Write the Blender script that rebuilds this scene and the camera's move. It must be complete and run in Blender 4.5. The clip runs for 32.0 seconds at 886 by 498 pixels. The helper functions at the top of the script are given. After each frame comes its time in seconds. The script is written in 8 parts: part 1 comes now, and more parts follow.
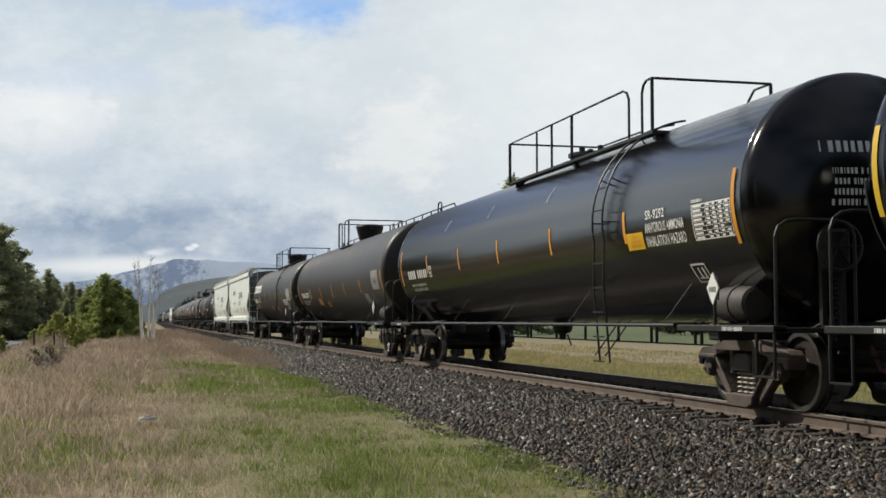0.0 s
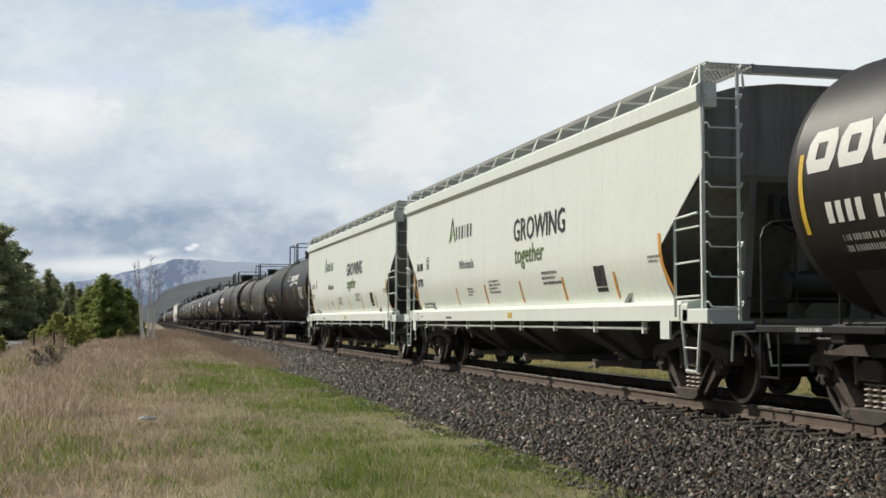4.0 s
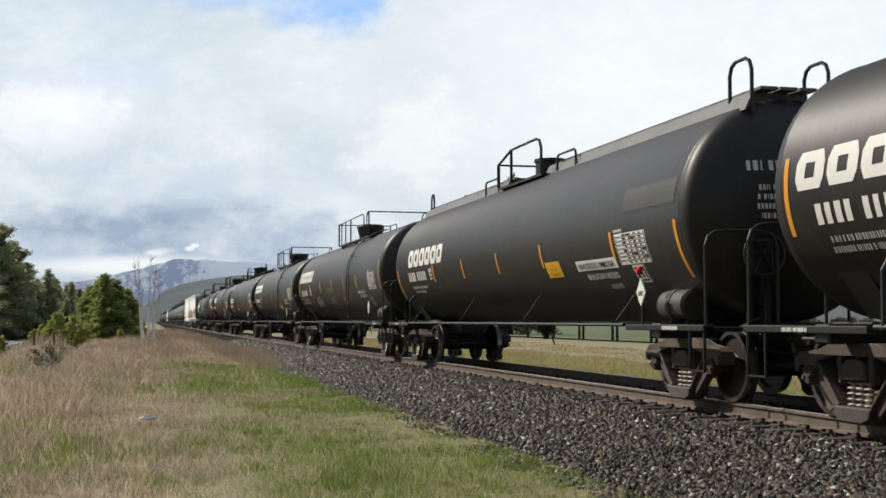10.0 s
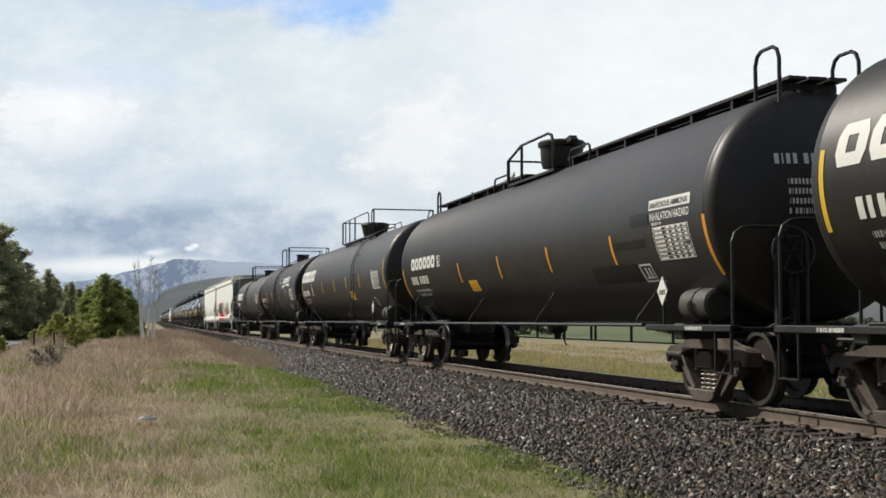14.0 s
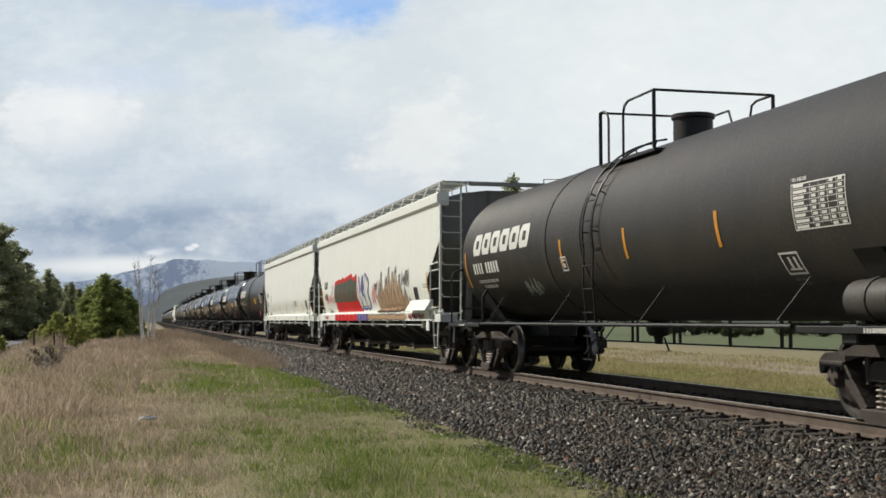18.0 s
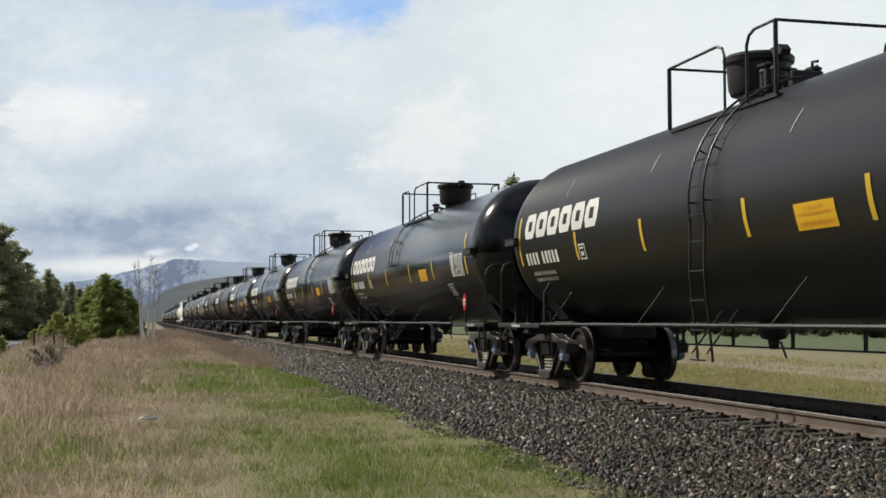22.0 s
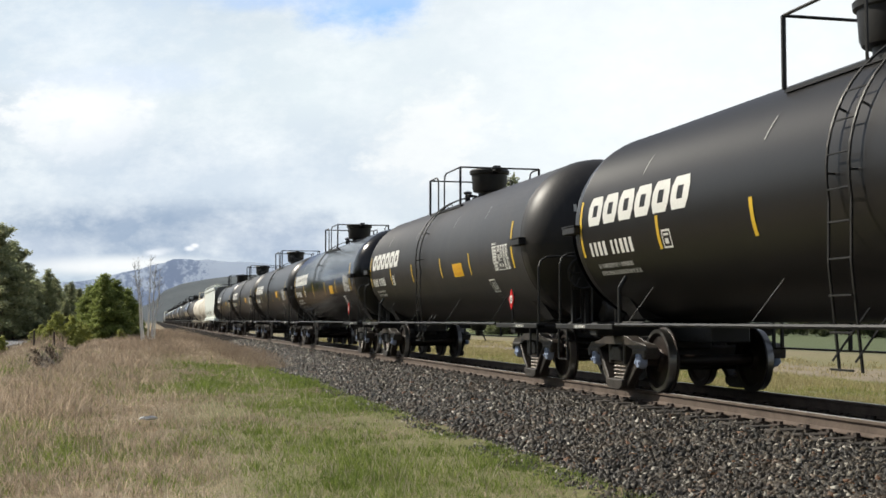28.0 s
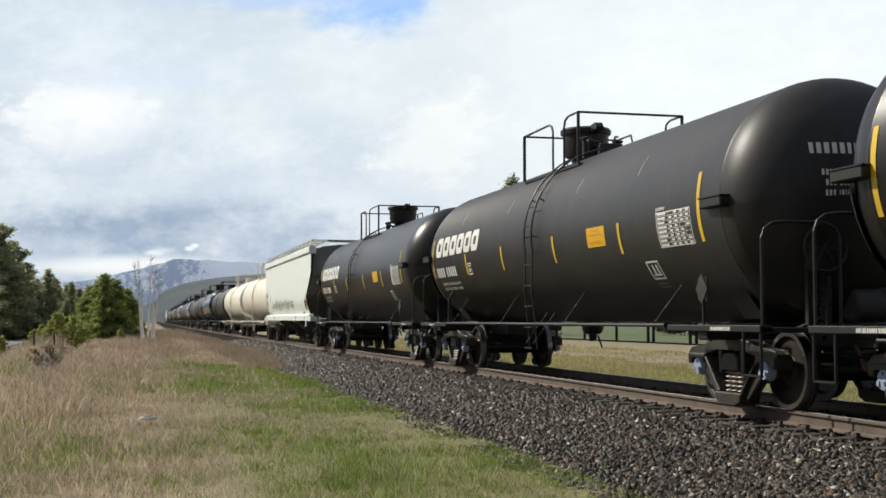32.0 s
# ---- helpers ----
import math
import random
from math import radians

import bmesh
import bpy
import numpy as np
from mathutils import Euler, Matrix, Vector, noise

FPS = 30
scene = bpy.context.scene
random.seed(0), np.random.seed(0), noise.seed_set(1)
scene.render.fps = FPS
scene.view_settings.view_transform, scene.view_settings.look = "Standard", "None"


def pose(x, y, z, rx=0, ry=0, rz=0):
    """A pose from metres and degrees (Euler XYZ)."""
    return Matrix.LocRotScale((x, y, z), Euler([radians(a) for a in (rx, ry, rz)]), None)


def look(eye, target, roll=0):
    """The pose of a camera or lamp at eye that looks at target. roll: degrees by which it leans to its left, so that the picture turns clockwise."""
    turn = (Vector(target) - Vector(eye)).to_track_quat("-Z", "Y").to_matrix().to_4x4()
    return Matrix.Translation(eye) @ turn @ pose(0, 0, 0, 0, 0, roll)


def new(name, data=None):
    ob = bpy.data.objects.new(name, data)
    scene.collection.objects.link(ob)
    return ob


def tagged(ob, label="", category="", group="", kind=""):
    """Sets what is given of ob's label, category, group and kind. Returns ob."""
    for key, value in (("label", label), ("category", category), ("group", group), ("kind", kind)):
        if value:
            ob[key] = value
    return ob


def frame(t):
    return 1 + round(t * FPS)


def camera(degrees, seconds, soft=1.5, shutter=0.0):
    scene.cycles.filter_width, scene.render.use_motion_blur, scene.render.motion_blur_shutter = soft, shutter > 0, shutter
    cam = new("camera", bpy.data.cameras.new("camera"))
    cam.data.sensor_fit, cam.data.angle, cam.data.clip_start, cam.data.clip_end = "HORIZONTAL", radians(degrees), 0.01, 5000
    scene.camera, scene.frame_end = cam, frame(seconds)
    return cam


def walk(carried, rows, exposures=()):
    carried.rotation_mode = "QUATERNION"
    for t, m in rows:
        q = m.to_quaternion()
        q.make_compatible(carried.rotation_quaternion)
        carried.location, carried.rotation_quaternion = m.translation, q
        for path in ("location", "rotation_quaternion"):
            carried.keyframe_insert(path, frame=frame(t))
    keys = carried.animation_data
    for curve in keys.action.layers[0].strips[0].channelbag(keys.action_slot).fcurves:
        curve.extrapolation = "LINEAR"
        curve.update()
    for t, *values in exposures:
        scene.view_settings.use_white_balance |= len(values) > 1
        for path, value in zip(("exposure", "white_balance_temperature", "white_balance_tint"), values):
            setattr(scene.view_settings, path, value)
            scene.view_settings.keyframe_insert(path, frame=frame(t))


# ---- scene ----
# The track runs along +y; z = 0 is the top of the rails. The train comes towards -y.
cam = camera(39.33, 32.0, soft=1.6)
EYE = (-8.2, 0.0, 1.04)
PAN, TILT = -14.0, 3.29
cam_pose = pose(*EYE, 90 + TILT, 0, PAN)
walk(cam, [(0, cam_pose), (32, cam_pose)],
     exposures=[(0, -0.1), (1, 0.0), (3.5, 0.0), (5, -0.3), (6.2, -0.3), (7, 0.06), (13, 0.1), (14, 0.06), (17, -0.08), (18, -0.08), (19, -0.28), (21.2, -0.36), (22.0, -0.05), (24, 0.08), (25, 0.14), (28, 0.18), (30, 0.15), (32, 0.12)])

# ---------------------------------------------------------------- light
SUN_DIR = Vector((-0.57, 0.51, 0.65)).normalized()
SUN_EL = math.asin(SUN_DIR.z)
SUN_AZ = math.atan2(SUN_DIR.x, SUN_DIR.y)
sun = new("sun", bpy.data.lights.new("sun", "SUN"))
sun.data.energy, sun.data.angle, sun.data.color = 4.4, radians(0.6), (1.0, 0.94, 0.82)
sun.matrix_world = look((0, 0, 60), Vector((0, 0, 60)) - SUN_DIR)

world = bpy.data.worlds.new("sky")
scene.world = world
world.use_nodes = True
wn, wl = world.node_tree.nodes, world.node_tree.links
wn.clear()
w_out, w_bg = wn.new("ShaderNodeOutputWorld"), wn.new("ShaderNodeBackground")
w_sky = wn.new("ShaderNodeTexSky")
w_sky.sky_type, w_sky.sun_disc = "NISHITA", False
w_sky.sun_elevation, w_sky.sun_rotation = SUN_EL, SUN_AZ
w_map, w_noise, w_ramp, w_mix = (wn.new(n) for n in ("ShaderNodeMapping", "ShaderNodeTexNoise", "ShaderNodeValToRGB", "ShaderNodeMix"))
w_tex = wn.new("ShaderNodeTexCoord")
w_map.inputs["Scale"].default_value = (1.5, 1.5, 4.0)
w_noise.inputs["Scale"].default_value, w_noise.inputs["Detail"].default_value = 1.6, 7
w_ramp.color_ramp.elements[0].position, w_ramp.color_ramp.elements[1].position = 0.36, 0.56
w_mix.data_type = "RGBA"
w_mix.inputs["B"].default_value = (5.6, 6.3, 7.6, 1)
w_bg.inputs["Strength"].default_value = 0.053
wl.new(w_tex.outputs["Generated"], w_map.inputs["Vector"])
wl.new(w_map.outputs["Vector"], w_noise.inputs["Vector"])
wl.new(w_noise.outputs["Fac"], w_ramp.inputs["Fac"])
wl.new(w_ramp.outputs["Color"], w_mix.inputs["Factor"])
wl.new(w_sky.outputs["Color"], w_mix.inputs["A"])
wl.new(w_mix.outputs["Result"], w_bg.inputs["Color"])
wl.new(w_bg.outputs["Background"], w_out.inputs["Surface"])

# ---------------------------------------------------------------- materials
class Nodes:
    """A small helper to wire a node tree."""

    def __init__(self, name):
        self.mat = bpy.data.materials.new(name)
        self.mat.use_nodes = True
        self.t = self.mat.node_tree
        self.t.nodes.clear()
        self.out = self.t.nodes.new("ShaderNodeOutputMaterial")

    def add(self, kind, **values):
        n = self.t.nodes.new("ShaderNode" + kind)
        for k, v in values.items():
            n.inputs[k.replace("_", " ")].default_value = v
        return n

    def to(self, a, b):
        self.t.links.new(a, b)

    def math(self, op, a, b=None, clamp=False):
        n = self.t.nodes.new("ShaderNodeMath")
        n.operation, n.use_clamp = op, clamp
        for i, v in enumerate((a, b)):
            if v is None:
                continue
            if isinstance(v, (int, float)):
                n.inputs[i].default_value = v
            else:
                self.to(v, n.inputs[i])
        return n.outputs[0]

    def mix(self, fac, a, b, blend="MIX"):
        n = self.t.nodes.new("ShaderNodeMix")
        n.data_type, n.blend_type = "RGBA", blend
        for name, v in (("Factor", fac), ("A", a), ("B", b)):
            s = n.inputs[name] if name == "Factor" else [i for i in n.inputs if i.name == name and i.type == "RGBA"][0]
            if isinstance(v, (int, float)):
                s.default_value = v
            elif isinstance(v, tuple):
                s.default_value = (*v, 1) if len(v) == 3 else v
            else:
                self.to(v, s)
        return [o for o in n.outputs if o.type == "RGBA"][0]

    def noise(self, vec, scale, detail=4, rough=0.55):
        n = self.add("TexNoise", Scale=scale, Detail=detail, Roughness=rough)
        if vec is not None:
            self.to(vec, n.inputs["Vector"])
        return n.outputs["Fac"]

    def ramp(self, fac, lo, hi):
        n = self.t.nodes.new("ShaderNodeMapRange")
        n.inputs["From Min"].default_value, n.inputs["From Max"].default_value = lo, hi
        self.to(fac, n.inputs["Value"])
        return n.outputs["Result"]

    def coords(self, scale=(1, 1, 1)):
        c, m = self.add("TexCoord"), self.add("Mapping")
        m.inputs["Scale"].default_value = scale
        self.to(c.outputs["Object"], m.inputs["Vector"])
        return m.outputs["Vector"]


def surface(name, a, b, rough=0.6, metal=0.0, scale=1.2, fine=25, bump=0.15, streak=None, dirt=None, spread=0.0, coat=0.0, spec=0.5, vary=0.3):
    """Two tones mixed by coarse noise, fine grain in the gloss and relief; streaks run down, dirt gathers in patches."""
    n = Nodes(name)
    v = n.coords()
    big, small = n.noise(v, scale, 5), n.noise(v, fine, 3)
    col = n.mix(n.ramp(big, 0.35, 0.65), a, b)
    if streak:
        s = n.noise(n.coords((3.0, 3.0, 0.25)), 2.2, 5)
        col = n.mix(n.math("MULTIPLY", n.ramp(s, 0.5, 0.75), streak[1]), col, streak[0])
    if dirt:
        s = n.noise(v, 0.8, 6, 0.7)
        col = n.mix(n.math("MULTIPLY", n.ramp(s, 0.48, 0.7), dirt[1]), col, dirt[0])
    col = n.mix(n.math("MULTIPLY", n.ramp(small, 0.3, 0.7), 0.25), col, tuple(0.6 * c for c in a))
    if spread:
        info = n.add("ObjectInfo")
        hsv = n.add("HueSaturation")
        n.to(n.math("ADD", n.math("MULTIPLY", info.outputs["Random"], 2 * spread), 1 - spread), hsv.inputs["Value"])
        n.to(col, hsv.inputs["Color"])
        col = hsv.outputs["Color"]
    p = n.add("BsdfPrincipled", Metallic=metal)
    p.inputs["Specular IOR Level"].default_value = spec
    p.inputs["Coat Weight"].default_value = coat
    n.to(col, p.inputs["Base Color"])
    n.to(n.math("ADD", n.math("MULTIPLY", n.math("SUBTRACT", small, 0.5), vary), rough, True), p.inputs["Roughness"])
    if bump:
        bp = n.add("Bump", Strength=bump, Distance=0.02)
        n.to(small, bp.inputs["Height"])
        n.to(bp.outputs["Normal"], p.inputs["Normal"])
    n.to(p.outputs["BSDF"], n.out.inputs["Surface"])
    return n.mat


M = dict(
    tank=surface("weathered_black_paint", (0.0152, 0.0134, 0.013), (0.0222, 0.0197, 0.0187), 0.47, scale=0.7, bump=0.004, vary=0.08, streak=((0.048, 0.041, 0.035), 0.5), dirt=((0.046, 0.038, 0.031), 0.5), spec=0.45),
    gloss=surface("glossy_black_paint", (0.0032, 0.003, 0.0034), (0.0048, 0.0044, 0.0046), 0.17, scale=0.7, bump=0.0, vary=0.03, dirt=((0.0075, 0.0068, 0.0064), 0.4), spec=0.5),
    satin=surface("satin_black_paint", (0.0105, 0.0092, 0.0086), (0.0145, 0.0128, 0.012), 0.36, scale=0.7, bump=0.0, vary=0.04, dirt=((0.018, 0.0155, 0.014), 0.4), spec=0.4),
    dull=surface("dull_black_paint", (0.0115, 0.0107, 0.0107), (0.0165, 0.0153, 0.015), 0.5, scale=0.7, bump=0.004, vary=0.12, streak=((0.022, 0.02, 0.018), 0.4), dirt=((0.02, 0.018, 0.0165), 0.4), spec=0.26),
    brown=surface("grimy_brown_black_paint", (0.02, 0.0185, 0.017), (0.032, 0.028, 0.024), 0.53, scale=0.7, bump=0.02, streak=((0.055, 0.046, 0.037), 0.55), dirt=((0.06, 0.044, 0.032), 0.55)),
    steel=surface("black_steel", (0.009, 0.009, 0.009), (0.016, 0.015, 0.014), 0.5, bump=0.08, dirt=((0.028, 0.024, 0.02), 0.4)),
    truck=surface("rusty_cast_steel", (0.055, 0.043, 0.036), (0.09, 0.068, 0.056), 0.75, scale=3, bump=0.3, dirt=((0.018, 0.016, 0.015), 0.7), spread=0.35),
    truckblack=surface("black_cast_steel", (0.026, 0.022, 0.018), (0.055, 0.044, 0.036), 0.52, scale=3, bump=0.25, dirt=((0.03, 0.026, 0.022), 0.6), spread=0.3),
    dusty=surface("dusty_grey_steel", (0.045, 0.041, 0.037), (0.075, 0.067, 0.058), 0.6, scale=2, bump=0.08, dirt=((0.02, 0.018, 0.016), 0.6)),
    rust=surface("orange_rusty_steel", (0.16, 0.06, 0.035), (0.08, 0.042, 0.03), 0.8, scale=5, bump=0.2, dirt=((0.02, 0.017, 0.015), 0.6)),
    wheel=surface("dark_wheel_steel", (0.022, 0.018, 0.016), (0.05, 0.033, 0.026), 0.5, 0.3, scale=3, bump=0.12),
    tread=surface("polished_wheel_tread", (0.34, 0.33, 0.32), (0.25, 0.24, 0.23), 0.36, 1.0, bump=0.02),
    spring=surface("worn_spring_steel", (0.27, 0.235, 0.2), (0.36, 0.32, 0.28), 0.45, 0.2, bump=0.1),
    cap=surface("blue_bearing_cap", (0.25, 0.33, 0.52), (0.38, 0.44, 0.58), 0.4, bump=0.05),
    cream=surface("cream_hopper_paint", (0.9, 0.92, 0.86), (0.86, 0.88, 0.82), 0.45, scale=0.6, bump=0.005, streak=((0.66, 0.63, 0.54), 0.22)),
    agri=surface("pale_grey_hopper_paint", (0.82, 0.87, 0.81), (0.78, 0.83, 0.77), 0.45, scale=0.6, bump=0.005, streak=((0.6, 0.6, 0.54), 0.25)),
    grating=surface("galvanised_grating", (0.3, 0.3, 0.28), (0.38, 0.38, 0.36), 0.6, 0.2, bump=0.1),
    galv=surface("pale_galvanised_plate", (0.1, 0.1, 0.1), (0.14, 0.14, 0.14), 0.6, 0.2, bump=0.05),
    bay=surface("grimy_grey_bay_paint", (0.1, 0.1, 0.095), (0.075, 0.073, 0.068), 0.7, scale=1.0, bump=0.03, dirt=((0.03, 0.027, 0.024), 0.6)),
    # hopper ends: pale body paint with its shade put in as grey, dark streaks
    shaded_end=surface("shade_toned_end_paint", (0.24, 0.24, 0.225), (0.19, 0.19, 0.18), 0.6, scale=1.0, bump=0.02, streak=((0.05, 0.045, 0.04), 0.5)),
    creamtank=surface("stained_cream_tank_paint", (0.84, 0.8, 0.69), (0.76, 0.71, 0.6), 0.5, scale=0.6, bump=0.02, streak=((0.4, 0.27, 0.15), 0.45), dirt=((0.5, 0.38, 0.24), 0.3)),
    white=surface("white_stencil_paint", (0.78, 0.78, 0.74), (0.7, 0.7, 0.66), 0.6, bump=0),
    dim=surface("faded_stencil_paint", (0.3, 0.3, 0.28), (0.2, 0.2, 0.19), 0.6, bump=0),
    yellow=surface("yellow_reflective_tape", (0.75, 0.5, 0.03), (0.65, 0.42, 0.03), 0.45, bump=0),
    orange=surface("orange_reflective_tape", (0.75, 0.33, 0.03), (0.65, 0.28, 0.03), 0.45, bump=0),
    sheet=surface("yellow_notice_sheet", (0.8, 0.46, 0.01), (0.75, 0.42, 0.01), 0.5, bump=0),
    red=surface("red_paint", (0.68, 0.016, 0.016), (0.58, 0.014, 0.014), 0.6, bump=0, spec=0.2),
    ink=surface("black_ink", (0.02, 0.02, 0.02), (0.03, 0.03, 0.03), 0.6, bump=0),
    green=surface("green_paint", (0.02, 0.09, 0.04), (0.03, 0.06, 0.04), 0.6, bump=0),
    lime=surface("lime_green_paint", (0.22, 0.5, 0.05), (0.18, 0.42, 0.05), 0.6, bump=0),
    blue=surface("blue_paint", (0.07, 0.11, 0.36), (0.05, 0.08, 0.28), 0.6, bump=0),
    purple=surface("violet_paint", (0.16, 0.1, 0.32), (0.1, 0.08, 0.26), 0.6, bump=0),
    tan=surface("tan_spray_paint", (0.68, 0.45, 0.26), (0.58, 0.36, 0.19), 0.6, bump=0),
    rail=surface("rusty_rail_steel", (0.105, 0.078, 0.06), (0.16, 0.12, 0.095), 0.7, scale=4, bump=0.15),
    railtop=surface("polished_rail_head", (0.6, 0.59, 0.57), (0.5, 0.49, 0.47), 0.42, 0.5, bump=0.02),
    tie=surface("creosoted_timber", (0.035, 0.03, 0.026), (0.075, 0.064, 0.053), 0.85, scale=6, bump=0.4, spread=0.3),
    bark=surface("grey_brown_bark", (0.09, 0.07, 0.055), (0.14, 0.11, 0.085), 0.9, scale=4, bump=0.5),
    birch=surface("pale_birch_bark", (0.9, 0.89, 0.85), (0.8, 0.78, 0.73), 0.8, scale=3, bump=0.2),
    post=surface("weathered_fence_post", (0.06, 0.05, 0.042), (0.09, 0.075, 0.06), 0.9, bump=0.3),
    asphalt=surface("worn_grey_asphalt", (0.17, 0.17, 0.175), (0.22, 0.22, 0.22), 0.85, bump=0.2),
    litter=surface("crumpled_white_plastic", (0.8, 0.8, 0.8), (0.7, 0.7, 0.7), 0.4, bump=0.1),
)


def leafy(name, a, b, rough=0.7):
    """Foliage: each clump or blade takes its own tone."""
    n = Nodes(name)
    geo = n.add("NewGeometry")
    big = n.noise(n.coords(), 0.7, 3)
    col = n.mix(n.math("POWER", geo.outputs["Random Per Island"], 1.5), tuple(0.75 * c for c in a), b)
    col = n.mix(n.math("MULTIPLY", n.ramp(big, 0.35, 0.65), 0.55), col, tuple(0.62 * c for c in a))
    p = n.add("BsdfPrincipled", Roughness=rough)
    n.to(col, p.inputs["Base Color"])
    tr = n.add("BsdfTranslucent")
    n.to(col, tr.inputs["Color"])
    mx = n.add("MixShader", Fac=0.5)
    n.to(p.outputs["BSDF"], mx.inputs[1])
    n.to(tr.outputs["BSDF"], mx.inputs[2])
    n.to(mx.outputs["Shader"], n.out.inputs["Surface"])
    return n.mat


M["fir"] = leafy("dark_fir_needles", (0.36, 0.4, 0.21), (0.52, 0.53, 0.33))
M["pine"] = leafy("young_pine_needles", (0.3, 0.37, 0.1), (0.44, 0.49, 0.18))
M["bramble"] = leafy("dark_dead_bramble", (0.08, 0.058, 0.042), (0.15, 0.11, 0.078))
M["straw"] = leafy("bleached_straw", (0.5, 0.42, 0.31), (0.68, 0.6, 0.47))
M["sprout"] = leafy("light_sapling_needles", (0.4, 0.44, 0.11), (0.56, 0.57, 0.21))
M["twig"] = leafy("bare_brown_twigs", (0.4, 0.37, 0.33), (0.52, 0.48, 0.43))
M["shrub"] = leafy("olive_shrub_leaves", (0.08, 0.1, 0.045), (0.15, 0.16, 0.075))
M["weed"] = leafy("red_brown_weed_stalks", (0.3, 0.225, 0.165), (0.52, 0.42, 0.31))
M["dry"] = leafy("dry_grass_blades", (0.38, 0.295, 0.215), (0.79, 0.64, 0.49))
M["meadow"] = leafy("yellow_green_grass_blades", (0.27, 0.3, 0.068), (0.47, 0.47, 0.16))
M["hay"] = leafy("yellow_hay_stalks", (0.42, 0.36, 0.17), (0.62, 0.54, 0.29))
M["fresh"] = leafy("fresh_grass_blades", (0.175, 0.255, 0.046), (0.37, 0.425, 0.125))


def ground_material():
    n = Nodes("grassland")
    c = n.add("TexCoord").outputs["Object"]
    sep = n.add("SeparateXYZ")
    n.to(c, sep.inputs[0])
    big, mid, fine = n.noise(c, 0.12, 4), n.noise(c, 0.9, 5), n.noise(c, 14, 4)
    dry = n.mix(mid, (0.26, 0.2, 0.13), (0.37, 0.295, 0.195))
    fresh = n.mix(mid, (0.15, 0.16, 0.052), (0.245, 0.225, 0.098))
    strip = n.ramp(sep.outputs["X"], -8.4, -6.8)
    wet = n.ramp(n.math("ADD", n.math("MULTIPLY", big, 0.5), n.math("ADD", n.math("MULTIPLY", mid, 0.6), n.math("MULTIPLY", strip, 0.4))), 0.66, 0.92)
    col = n.mix(wet, dry, fresh)
    col = n.mix(n.math("MULTIPLY", n.ramp(sep.outputs["Y"], 40, 60), 0.9), col, dry)
    right = n.ramp(sep.outputs["X"], 3, 5)
    col = n.mix(n.math("MULTIPLY", right, n.ramp(mid, 0.3, 0.7)), col, (0.24, 0.22, 0.1))
    # the gravel road behind the track
    road = n.math("MULTIPLY", n.ramp(sep.outputs["X"], 11.4, 12.6), n.ramp(sep.outputs["X"], 17.5, 16))
    col = n.mix(n.math("MULTIPLY", road, 0.9), col, n.mix(mid, (0.27, 0.215, 0.155), (0.34, 0.275, 0.2)))
    field = n.ramp(sep.outputs["X"], 26, 32)
    col = n.mix(field, col, n.mix(big, (0.075, 0.115, 0.04), (0.115, 0.145, 0.055)))
    # bare dark soil on the banks of the ditch
    soil = n.math("MULTIPLY", n.ramp(n.math("ABSOLUTE", n.math("ADD", n.math("MULTIPLY", n.math("SUBTRACT", mid, 0.5), 1.6), n.math("ADD", n.math("MULTIPLY", sep.outputs["Y"], 0.02), n.math("ADD", sep.outputs["X"], 10.1)))), 0.9, 0.5), n.math("MULTIPLY", n.ramp(sep.outputs["Y"], 38, 44), n.ramp(sep.outputs["Y"], 84, 74)))
    col = n.mix(n.math("MULTIPLY", soil, n.ramp(mid, 0.3, 0.55)), col, (0.07, 0.048, 0.033))
    col = n.mix(n.math("MULTIPLY", n.ramp(fine, 0.35, 0.7), 0.45), col, (0.09, 0.07, 0.04))
    p = n.add("BsdfPrincipled", Roughness=0.95)
    n.to(col, p.inputs["Base Color"])
    bp = n.add("Bump", Strength=0.6, Distance=0.06)
    n.to(fine, bp.inputs["Height"])
    n.to(bp.outputs["Normal"], p.inputs["Normal"])
    n.to(p.outputs["BSDF"], n.out.inputs["Surface"])
    return n.mat


M["scrap"] = leafy("dead_leaf_scraps", (0.26, 0.12, 0.055), (0.42, 0.24, 0.12))
M["ground"] = ground_material()


